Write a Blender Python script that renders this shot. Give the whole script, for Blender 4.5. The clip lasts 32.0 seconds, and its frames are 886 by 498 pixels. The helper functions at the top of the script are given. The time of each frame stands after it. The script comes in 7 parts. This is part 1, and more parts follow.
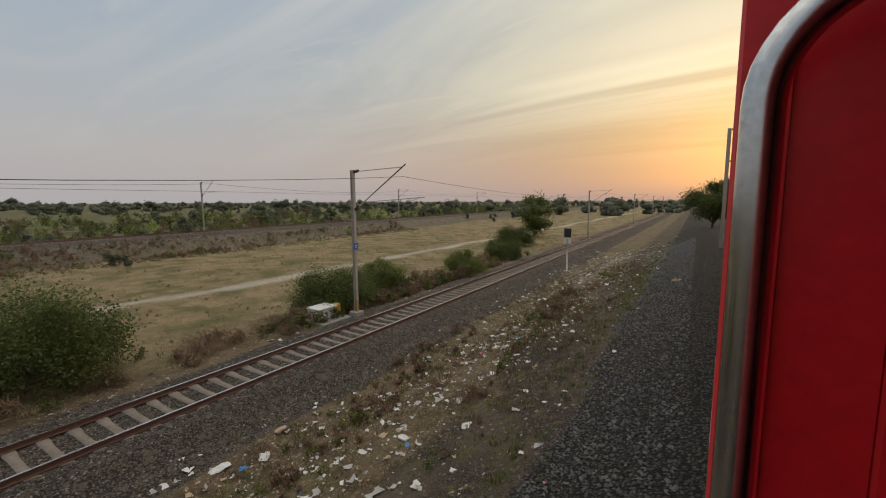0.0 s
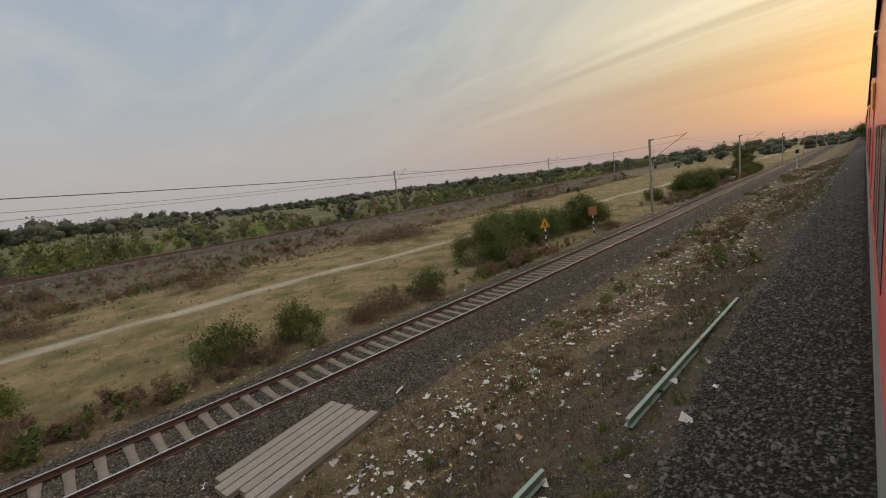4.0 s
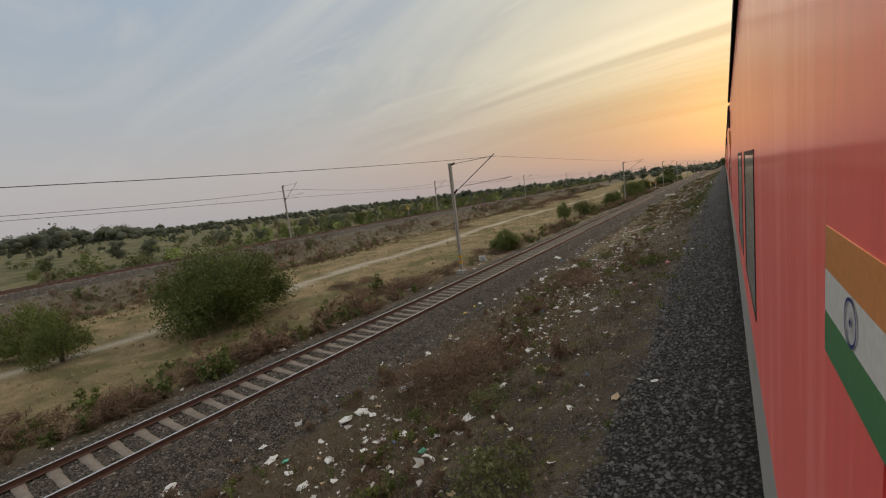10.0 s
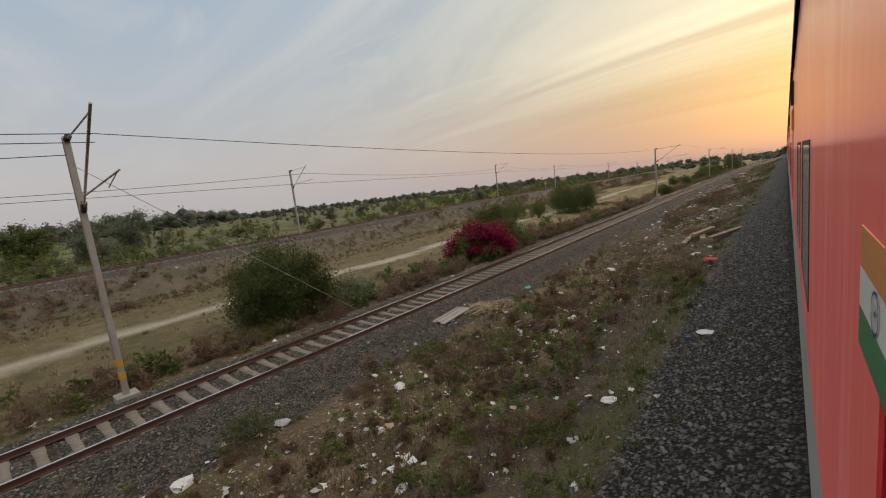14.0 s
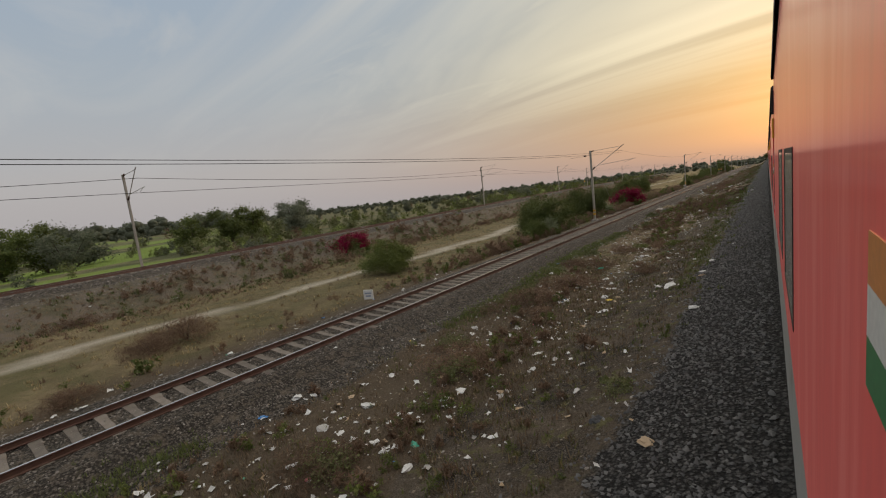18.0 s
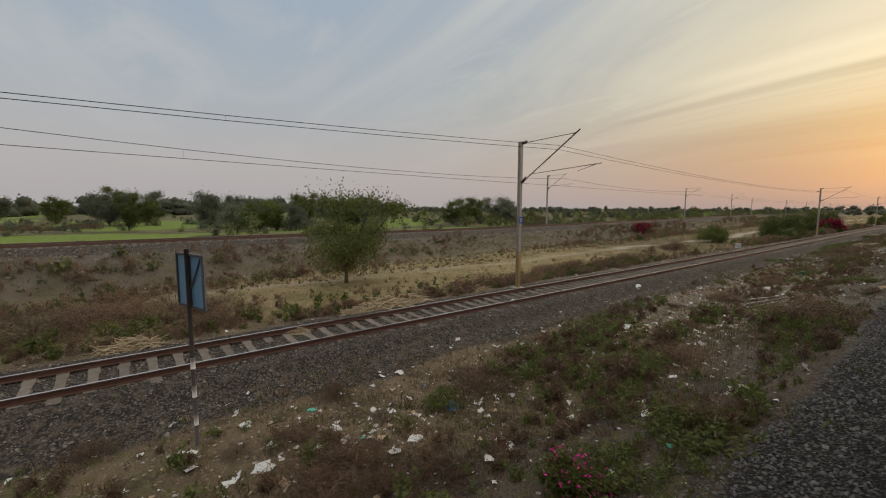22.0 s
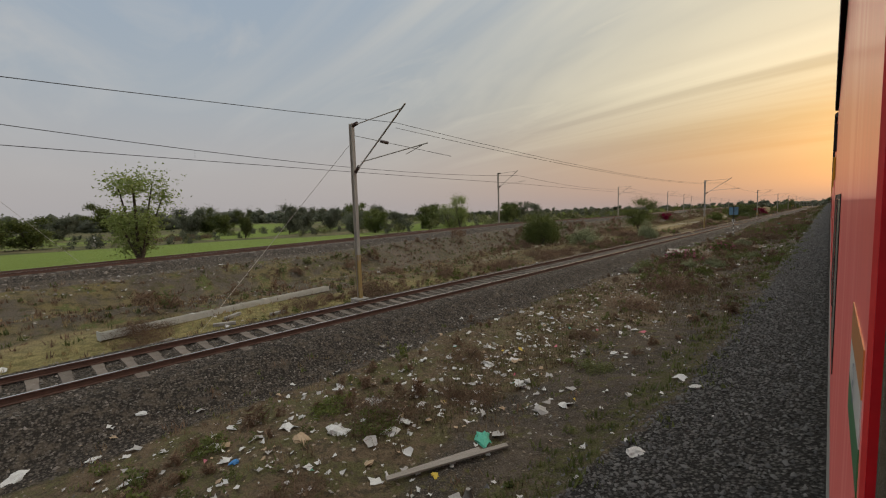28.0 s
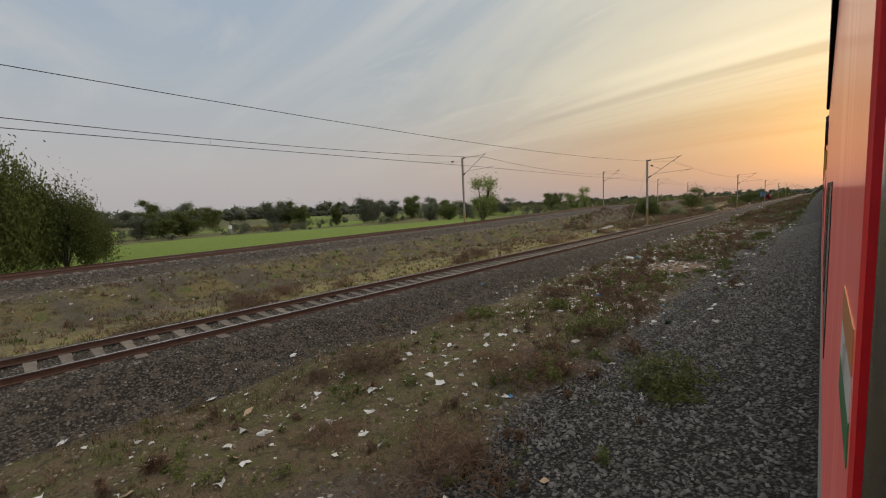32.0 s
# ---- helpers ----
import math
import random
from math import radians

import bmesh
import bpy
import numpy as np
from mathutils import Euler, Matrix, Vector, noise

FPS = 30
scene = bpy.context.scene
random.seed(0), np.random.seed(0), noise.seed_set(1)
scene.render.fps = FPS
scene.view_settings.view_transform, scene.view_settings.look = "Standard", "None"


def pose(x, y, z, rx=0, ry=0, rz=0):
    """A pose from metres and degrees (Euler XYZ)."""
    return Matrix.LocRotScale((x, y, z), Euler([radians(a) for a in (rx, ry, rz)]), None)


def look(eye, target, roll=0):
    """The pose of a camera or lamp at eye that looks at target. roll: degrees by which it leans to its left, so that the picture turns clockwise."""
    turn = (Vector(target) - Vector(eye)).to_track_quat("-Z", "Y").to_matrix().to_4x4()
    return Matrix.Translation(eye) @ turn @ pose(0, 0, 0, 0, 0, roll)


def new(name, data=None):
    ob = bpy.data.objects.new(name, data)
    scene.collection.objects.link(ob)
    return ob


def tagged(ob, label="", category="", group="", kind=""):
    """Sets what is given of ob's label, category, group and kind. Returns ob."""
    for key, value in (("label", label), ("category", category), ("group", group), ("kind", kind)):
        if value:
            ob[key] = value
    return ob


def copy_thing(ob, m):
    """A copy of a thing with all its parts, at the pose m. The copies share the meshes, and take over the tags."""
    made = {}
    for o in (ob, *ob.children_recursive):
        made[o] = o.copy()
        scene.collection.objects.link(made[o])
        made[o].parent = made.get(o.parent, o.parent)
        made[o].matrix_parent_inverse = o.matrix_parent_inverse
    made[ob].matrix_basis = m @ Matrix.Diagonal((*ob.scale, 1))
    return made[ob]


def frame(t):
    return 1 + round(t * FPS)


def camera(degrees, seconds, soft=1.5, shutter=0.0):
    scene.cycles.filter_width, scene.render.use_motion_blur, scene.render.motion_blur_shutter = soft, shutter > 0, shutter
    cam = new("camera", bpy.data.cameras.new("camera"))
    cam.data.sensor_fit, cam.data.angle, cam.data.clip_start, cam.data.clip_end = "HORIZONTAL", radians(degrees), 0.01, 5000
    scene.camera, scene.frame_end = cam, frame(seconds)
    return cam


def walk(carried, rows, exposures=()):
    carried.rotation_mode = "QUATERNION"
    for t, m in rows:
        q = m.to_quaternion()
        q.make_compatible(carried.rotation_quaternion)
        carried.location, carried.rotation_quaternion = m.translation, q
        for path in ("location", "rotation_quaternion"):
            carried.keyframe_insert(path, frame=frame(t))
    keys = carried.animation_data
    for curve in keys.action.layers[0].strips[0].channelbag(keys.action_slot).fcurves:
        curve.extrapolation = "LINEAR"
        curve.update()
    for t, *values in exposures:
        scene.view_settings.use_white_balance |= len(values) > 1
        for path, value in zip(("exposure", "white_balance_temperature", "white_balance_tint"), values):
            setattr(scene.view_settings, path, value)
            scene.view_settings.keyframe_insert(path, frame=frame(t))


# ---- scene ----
cam = camera(94.6, 32.0, soft=1.15)
PATH = [
    (0.0, pose(0.065, -17.74, 2.960, 83.34, 0.28, 31.85)),
    (0.5, pose(0.073, -26.99, 2.765, 83.18, 1.45, 33.63)),
    (1.0, pose(0.080, -36.21, 2.648, 83.68, 2.24, 35.80)),
    (1.5, pose(0.080, -45.53, 2.614, 83.87, 2.91, 37.69)),
    (2.0, pose(0.080, -55.06, 2.697, 83.88, 3.47, 39.87)),
    (2.5, pose(0.080, -64.68, 2.879, 83.84, 4.39, 41.80)),
    (4.5, pose(-0.020, -102.51, 2.887, 78.34, 8.21, 47.74)),
    (5.0, pose(-0.040, -111.30, 2.706, 74.62, 8.66, 52.67)),
    (5.5, pose(-0.060, -120.20, 2.706, 70.82, 8.47, 56.97)),
    (6.0, pose(-0.080, -129.09, 2.894, 70.02, 8.14, 56.93)),
    (6.5, pose(-0.100, -137.62, 2.945, 72.00, 6.39, 50.17)),
    (7.0, pose(-0.100, -145.64, 2.929, 76.19, 2.62, 38.56)),
    (7.5, pose(-0.090, -153.39, 2.886, 82.55, -0.04, 25.32)),
    (8.0, pose(-0.080, -161.05, 2.814, 81.98, -0.38, 23.00)),
    (8.5, pose(-0.080, -168.76, 2.688, 81.54, 1.79, 26.08)),
    (9.0, pose(-0.070, -176.66, 2.538, 82.04, 3.86, 30.42)),
    (9.5, pose(-0.050, -183.91, 2.530, 82.60, 6.07, 32.80)),
    (10.0, pose(-0.030, -190.88, 2.496, 82.46, 6.76, 34.26)),
    (10.5, pose(-0.025, -197.84, 2.432, 83.25, 7.09, 35.38)),
    (11.0, pose(-0.020, -204.57, 2.354, 83.43, 7.15, 36.19)),
    (11.5, pose(-0.015, -210.96, 2.298, 83.27, 7.24, 37.15)),
    (12.0, pose(-0.010, -217.01, 2.227, 82.92, 7.22, 37.87)),
    (12.5, pose(-0.005, -222.78, 2.145, 82.52, 7.15, 38.56)),
    (13.0, pose(0.000, -228.44, 2.064, 82.12, 7.09, 39.27)),
    (13.5, pose(0.001, -234.09, 2.023, 82.33, 7.56, 39.62)),
    (14.0, pose(0.001, -239.61, 1.916, 81.91, 6.65, 39.56)),
    (14.5, pose(0.002, -245.32, 1.875, 82.24, 6.63, 39.24)),
    (16.5, pose(0.005, -267.85, 1.569, 83.44, 6.77, 36.92)),
    (17.0, pose(0.003, -273.39, 1.559, 83.08, 6.85, 37.07)),
    (17.5, pose(0.002, -278.97, 1.590, 82.80, 6.96, 37.63)),
    (18.0, pose(0.000, -284.66, 1.583, 82.58, 6.68, 38.07)),
    (18.5, pose(-0.005, -290.36, 1.554, 82.53, 6.22, 38.83)),
    (19.0, pose(-0.010, -295.93, 1.499, 82.76, 5.26, 40.17)),
    (19.5, pose(0.030, -301.44, 1.413, 83.30, 3.48, 42.09)),
    (19.8667, pose(0.070, -305.41, 1.358, 83.79, 1.88, 43.47)),
    (19.9000, pose(0.085, -305.77, 1.353, 83.84, 1.74, 43.60)),
    (19.9333, pose(0.100, -306.13, 1.348, 83.88, 1.59, 43.72)),
    (19.9667, pose(0.120, -306.49, 1.343, 83.93, 1.45, 43.85)),
    (20.0000, pose(0.145, -306.85, 1.338, 83.97, 1.30, 43.97)),
    (20.0333, pose(0.130, -307.20, 1.335, 84.00, 1.16, 44.08)),
    (20.0667, pose(0.080, -307.55, 1.332, 84.03, 1.03, 44.18)),
    (20.1000, pose(0.050, -307.91, 1.329, 84.05, 0.89, 44.29)),
    (20.5, pose(0.080, -312.13, 1.295, 84.38, -0.75, 45.54)),
    (20.8667, pose(0.070, -315.90, 1.275, 84.42, -0.92, 46.69)),
    (20.9000, pose(0.085, -316.24, 1.273, 84.42, -0.94, 46.79)),
    (20.9333, pose(0.100, -316.58, 1.271, 84.42, -0.95, 46.90)),
    (20.9667, pose(0.140, -316.92, 1.269, 84.43, -0.97, 47.00)),
    (21.0000, pose(0.185, -317.27, 1.268, 84.43, -0.98, 47.11)),
    (21.0333, pose(0.140, -317.61, 1.264, 84.42, -0.99, 47.29)),
    (21.0667, pose(0.080, -317.96, 1.261, 84.41, -1.00, 47.47)),
    (21.1000, pose(0.030, -318.30, 1.258, 84.41, -1.00, 47.65)),
    (21.5, pose(0.080, -322.45, 1.219, 84.31, -1.08, 49.84)),
    (22.0, pose(0.040, -327.63, 1.158, 84.30, -0.20, 52.28)),
    (22.5, pose(0.040, -332.80, 1.106, 84.61, 0.79, 53.36)),
    (23.0, pose(0.040, -337.91, 1.111, 85.20, 1.25, 51.57)),
    (23.5, pose(0.040, -342.90, 0.979, 85.73, 1.53, 48.70)),
    (24.0, pose(0.055, -347.96, 0.839, 86.02, 2.01, 45.63)),
    (24.5, pose(0.058, -353.08, 0.882, 86.22, 2.60, 43.31)),
    (25.0, pose(0.060, -358.18, 0.852, 86.18, 2.90, 42.01)),
    (25.5, pose(0.060, -363.29, 0.793, 86.30, 2.86, 41.64)),
    (27.5, pose(0.060, -383.79, 0.588, 85.31, 1.94, 42.95)),
    (28.0, pose(0.060, -388.72, 0.571, 85.11, 1.81, 43.31)),
    (28.5, pose(0.060, -393.89, 0.541, 84.79, 1.90, 43.74)),
    (29.0, pose(0.060, -399.14, 0.475, 84.62, 1.91, 43.93)),
    (29.5, pose(0.060, -404.45, 0.420, 84.57, 2.05, 43.84)),
    (30.0, pose(0.060, -409.63, 0.320, 84.66, 2.10, 43.88)),
    (30.5, pose(0.060, -414.71, 0.262, 84.65, 2.16, 43.68)),
    (31.0, pose(0.060, -420.03, 0.164, 84.65, 2.21, 43.25)),
    (31.5, pose(0.060, -425.50, 0.102, 84.42, 2.23, 42.84)),
    (32.0, pose(0.060, -430.97, 0.170, 84.14, 2.60, 42.62)),
]
EXPOSURES = [(0, 0.0, 6500, 10), (4.4, 0.0, 6600, 10), (5.0, 0.25, 6800, 10), (5.5, 0.72, 6300, 6), (6.0, 0.76, 5900, 0), (6.4, 0.76, 5750, 0), (7.0, 0.74, 5500, 5), (7.4, 0.32, 6000, 10), (7.9, 0.0, 6500, 10), (9.0, 0.0, 6500, 10), (12.3, 0.0, 6500, 10), (13.0, 0.12, 6500, 10), (14.0, 0.16, 6500, 10), (14.8, 0.0, 6500, 10), (17.0, 0.0, 6500, 10), (18.0, -0.05, 6500, 10), (19.2, 0.0, 6500, 10), (20.0, 0.1, 6550, 10), (20.8, 0.0, 6500, 10), (23.0, -0.04, 6550, 10), (25.0, -0.12, 6500, 10), (28.0, -0.1, 6500, 10), (30.0, -0.07, 6500, 10), (32, 0.0, 6500, 10)]
walk(cam, PATH, EXPOSURES)

# ---- world and sun ----
SUN_TURN = -8.0      # degrees from the line of the track, to the right
world = bpy.data.worlds.new("evening_sky")
scene.world = world
world.use_nodes = True
wt = world.node_tree
wt.nodes.clear()


def wnode(kind, **kw):
    n = wt.nodes.new(kind)
    for k, v in kw.items():
        setattr(n, k, v)
    return n


def wmath(op, a, b=None, clamp=False):
    n = wnode("ShaderNodeMath", operation=op, use_clamp=clamp)
    for i, v in enumerate((a, b)):
        if v is None:
            continue
        if isinstance(v, (int, float)):
            n.inputs[i].default_value = v
        else:
            wt.links.new(v, n.inputs[i])
    return n.outputs[0]


def wmix(f, a, b):
    n = wnode("ShaderNodeMix", data_type="RGBA")
    for i, v in ((0, f), (6, a), (7, b)):
        if isinstance(v, (int, float)):
            n.inputs[i].default_value = v
        elif isinstance(v, tuple):
            n.inputs[i].default_value = (*v, 1)
        else:
            wt.links.new(v, n.inputs[i])
    return n.outputs[2]


def wramp(f, stops):
    n = wnode("ShaderNodeValToRGB")
    cr = n.color_ramp
    while len(cr.elements) < len(stops):
        cr.elements.new(0.5)
    for e, (p, c) in zip(cr.elements, stops):
        e.position, e.color = p, (*c, 1)
    wt.links.new(f, n.inputs[0])
    return n.outputs[0]


coord = wnode("ShaderNodeTexCoord").outputs["Generated"]
sep = wnode("ShaderNodeSeparateXYZ")
wt.links.new(coord, sep.inputs[0])
sx, sy, sz = sep.outputs
st = radians(SUN_TURN)
# cosine of the angle to the sun's azimuth along the horizon, and the height
toward = wmath("ADD", wmath("MULTIPLY", sx, -math.sin(st)), wmath("MULTIPLY", sy, math.cos(st)))
flat = wmath("SQRT", wmath("ADD", wmath("MULTIPLY", sx, sx), wmath("MULTIPLY", sy, sy)))
near_sun = wmath("DIVIDE", toward, wmath("MAXIMUM", flat, 0.001))
glow = wmath("POWER", wmath("MAXIMUM", wmath("ADD", wmath("MULTIPLY", near_sun, 0.5), 0.5), 0.0), 7.0)
high = wmath("MAXIMUM", sz, 0.0)
away_sky = wramp(high, [(0.0, (0.48, 0.455, 0.46)), (0.10, (0.49, 0.475, 0.485)), (0.26, (0.425, 0.475, 0.53)), (0.46, (0.36, 0.45, 0.56)), (0.60, (1.05, 1.06, 1.07)), (0.78, (1.40, 1.37, 1.30)), (1.0, (1.22, 1.20, 1.15))])
sun_sky = wramp(high, [(0.0, (0.46, 0.33, 0.29)), (0.05, (0.53, 0.33, 0.225)), (0.10, (0.57, 0.342, 0.182)), (0.16, (0.57, 0.385, 0.185)), (0.23, (0.585, 0.48, 0.29)), (0.33, (0.60, 0.55, 0.41)), (0.5, (0.66, 0.65, 0.585)), (0.72, (1.27, 1.23, 1.15)), (1.0, (1.18, 1.20, 1.18))])
base_sky = wmix(glow, away_sky, sun_sky)
# long thin cloud bands on a flat layer, running away to the left of the sun
lift = wmath("ADD", high, 0.10)
px, py = wmath("DIVIDE", sx, lift), wmath("DIVIDE", sy, lift)
ba = radians(84.0)
along = wmath("ADD", wmath("MULTIPLY", px, -math.sin(ba)), wmath("MULTIPLY", py, math.cos(ba)))
across = wmath("SUBTRACT", wmath("MULTIPLY", px, math.cos(ba)), wmath("MULTIPLY", py, -math.sin(ba)))
cc = wnode("ShaderNodeCombineXYZ")
wt.links.new(wmath("MULTIPLY", along, 0.26), cc.inputs[0])
wt.links.new(wmath("MULTIPLY", across, 0.85), cc.inputs[1])
cn = wnode("ShaderNodeTexNoise")
cn.inputs["Scale"].default_value, cn.inputs["Detail"].default_value, cn.inputs["Roughness"].default_value, cn.inputs["Distortion"].default_value = 1.0, 5.0, 0.52, 0.9
wt.links.new(cc.outputs[0], cn.inputs["Vector"])
streak = wramp(cn.outputs["Fac"], [(0.43, (0, 0, 0)), (0.68, (1, 1, 1))])
streak = wmath("MULTIPLY", streak, wmath("MINIMUM", wmath("MULTIPLY", wmath("MAXIMUM", wmath("SUBTRACT", high, 0.07), 0.0), 5.0), 1.0))
cd = wnode("ShaderNodeCombineXYZ")
wt.links.new(wmath("MULTIPLY", along, 0.62), cd.inputs[0])
wt.links.new(wmath("MULTIPLY", across, 1.35), cd.inputs[1])
cn2 = wnode("ShaderNodeTexNoise")
cn2.inputs["Scale"].default_value, cn2.inputs["Detail"].default_value, cn2.inputs["Roughness"].default_value, cn2.inputs["Distortion"].default_value = 1.0, 6.0, 0.6, 1.4
wt.links.new(cd.outputs[0], cn2.inputs["Vector"])
wisp = wmath("MULTIPLY", wramp(cn2.outputs["Fac"], [(0.48, (0, 0, 0)), (0.72, (1, 1, 1))]), 0.6)
streak = wmath("MAXIMUM", streak, wmath("MULTIPLY", wisp, wmath("MINIMUM", wmath("MULTIPLY", wmath("MAXIMUM", wmath("SUBTRACT", high, 0.10), 0.0), 5.0), 1.0)))
cloud_col = wmix(glow, (0.60, 0.59, 0.58), (1.32, 1.16, 0.76))
painted = wmix(wmath("MULTIPLY", streak, 0.80), base_sky, cloud_col)
# a bank of sunlit cirrus above the glow, thinning out to the left
bank_e = wmath("DIVIDE", wmath("SUBTRACT", sz, wmath("ADD", wmath("MULTIPLY", sx, 0.16), 0.31)), 0.085)
bank_a = wmath("DIVIDE", wmath("ADD", sx, 0.02), 0.36)
bank_f = wmath("EXPONENT", wmath("MULTIPLY", wmath("ADD", wmath("MULTIPLY", bank_e, bank_e), wmath("MULTIPLY", bank_a, bank_a)), -1.0))
bank_f = wmath("MULTIPLY", wmath("MULTIPLY", bank_f, wmath("ADD", wmath("MULTIPLY", streak, 0.60), 0.36)), wmath("GREATER_THAN", sy, 0.0))
painted = wmix(wmath("MULTIPLY", bank_f, 0.85, True), painted, (1.16, 1.035, 0.75))
nish = wnode("ShaderNodeTexSky", sky_type="NISHITA")
nish.sun_disc, nish.sun_elevation, nish.sun_rotation = False, radians(4), radians(-SUN_TURN)
nish.dust_density, nish.air_density = 3.0, 1.2
bg1, bg2, add, wo = wnode("ShaderNodeBackground"), wnode("ShaderNodeBackground"), wnode("ShaderNodeAddShader"), wnode("ShaderNodeOutputWorld")
wt.links.new(nish.outputs[0], bg1.inputs[0])
bg1.inputs[1].default_value = 0.02
wt.links.new(painted, bg2.inputs[0])
bg2.inputs[1].default_value = 0.88
wt.links.new(bg1.outputs[0], add.inputs[0])
wt.links.new(bg2.outputs[0], add.inputs[1])
wt.links.new(add.outputs[0], wo.inputs[0])

sun = new("sun", bpy.data.lights.new("sun", "SUN"))
sun.data.energy, sun.data.angle, sun.data.color = 0.5, radians(12), (1.0, 0.72, 0.45)
sun.matrix_world = look((0, 0, 50), Vector((0, 0, 50)) - Vector((-math.sin(st) * math.cos(radians(6)), math.cos(st) * math.cos(radians(6)), math.sin(radians(6)))))

# ---- materials ----
MATS = {}


def mat(name, c1, c2=None, rough=0.8, metal=0.0, scale=6.0, fine=60.0, bump=0.2, spec=0.4, coat=0.0, coat_rough=0.08, spread=0.5, dirt=None, dirt_scale=1.2, dirt_at=0.58, vary=0.0, alpha_stretch=None, emit=None):
    """A surface with colour at two scales, fine relief and stains."""
    if name in MATS:
        return MATS[name]
    m = bpy.data.materials.new(name)
    m.use_nodes = True
    t = m.node_tree
    b = t.nodes["Principled BSDF"]
    c2 = c2 or tuple(v * 0.75 for v in c1)
    tc = t.nodes.new("ShaderNodeTexCoord").outputs["Object"]
    if alpha_stretch:
        mp = t.nodes.new("ShaderNodeMapping")
        mp.inputs["Scale"].default_value = alpha_stretch
        t.links.new(tc, mp.inputs[0])
        tc = mp.outputs[0]

    def noise_fac(s, d, r=0.6):
        n = t.nodes.new("ShaderNodeTexNoise")
        n.inputs["Scale"].default_value, n.inputs["Detail"].default_value, n.inputs["Roughness"].default_value = s, d, r
        t.links.new(tc, n.inputs["Vector"])
        return n.outputs["Fac"]

    def mix(f, a, bb):
        n = t.nodes.new("ShaderNodeMix")
        n.data_type = "RGBA"
        for i, v in ((0, f), (6, a), (7, bb)):
            if isinstance(v, tuple):
                n.inputs[i].default_value = (*v, 1)
            elif isinstance(v, (int, float)):
                n.inputs[i].default_value = v
            else:
                t.links.new(v, n.inputs[i])
        return n.outputs[2]

    def ramp(f, lo, hi):
        n = t.nodes.new("ShaderNodeMapRange")
        n.inputs[1].default_value, n.inputs[2].default_value = lo, hi
        t.links.new(f, n.inputs[0])
        return n.outputs[0]

    f1, f2 = noise_fac(scale, 4), noise_fac(fine, 3)
    col = mix(ramp(f1, 0.5 - spread / 2, 0.5 + spread / 2), c1, c2)
    col = mix(ramp(f2, 0.2, 1.6), col, tuple(v * 0.45 for v in c2))
    if dirt:
        col = mix(ramp(noise_fac(dirt_scale, 6, 0.65), dirt_at, dirt_at + 0.12), col, dirt)
    if vary:
        oi = t.nodes.new("ShaderNodeObjectInfo").outputs["Random"]
        hs = t.nodes.new("ShaderNodeHueSaturation")
        mr = t.nodes.new("ShaderNodeMapRange")
        mr.inputs[3].default_value, mr.inputs[4].default_value = 1 - vary, 1 + vary
        t.links.new(oi, mr.inputs[0])
        t.links.new(mr.outputs[0], hs.inputs["Value"])
        t.links.new(col, hs.inputs["Color"])
        col = hs.outputs[0]
    t.links.new(col, b.inputs["Base Color"])
    b.inputs["Roughness"].default_value, b.inputs["Metallic"].default_value = rough, metal
    b.inputs["Specular IOR Level"].default_value = spec
    b.inputs["Coat Weight"].default_value = coat
    b.inputs["Coat Roughness"].default_value = coat_rough
    if emit:
        b.inputs["Emission Color"].default_value, b.inputs["Emission Strength"].default_value = (*emit[:3], 1), emit[3]
    if bump:
        bn = t.nodes.new("ShaderNodeBump")
        bn.inputs["Strength"].default_value, bn.inputs["Distance"].default_value = bump, 0.02
        t.links.new(f2, bn.inputs["Height"])
        t.links.new(bn.outputs[0], b.inputs["Normal"])
    MATS[name] = m
    return m


def leaf_mat(name, c1, c2, vary=0.25, thin=0.35):
    """Leaves: colour by island, a little light through them."""
    if name in MATS:
        return MATS[name]
    m = bpy.data.materials.new(name)
    m.use_nodes = True
    t = m.node_tree
    b = t.nodes["Principled BSDF"]
    isl = t.nodes.new("ShaderNodeNewGeometry").outputs["Random Per Island"]
    oi = t.nodes.new("ShaderNodeObjectInfo").outputs["Random"]
    n = t.nodes.new("ShaderNodeMix")
    n.data_type = "RGBA"
    n.inputs[6].default_value, n.inputs[7].default_value = (*c1, 1), (*c2, 1)
    t.links.new(isl, n.inputs[0])
    hs = t.nodes.new("ShaderNodeHueSaturation")
    mr = t.nodes.new("ShaderNodeMapRange")
    mr.inputs[3].default_value, mr.inputs[4].default_value = 1 - vary, 1 + vary
    t.links.new(oi, mr.inputs[0])
    t.links.new(mr.outputs[0], hs.inputs["Value"])
    t.links.new(n.outputs[2], hs.inputs["Color"])
    t.links.new(hs.outputs[0], b.inputs["Base Color"])
    b.inputs["Roughness"].default_value = 0.6
    b.inputs["Specular IOR Level"].default_value = 0.25
    if thin:
        tr, ms = t.nodes.new("ShaderNodeBsdfTranslucent"), t.nodes.new("ShaderNodeMixShader")
        t.links.new(hs.outputs[0], tr.inputs["Color"])
        ms.inputs[0].default_value = thin
        t.links.new(b.outputs[0], ms.inputs[1])
        t.links.new(tr.outputs[0], ms.inputs[2])
        t.links.new(ms.outputs[0], t.nodes["Material Output"].inputs["Surface"])
    MATS[name] = m
    return m


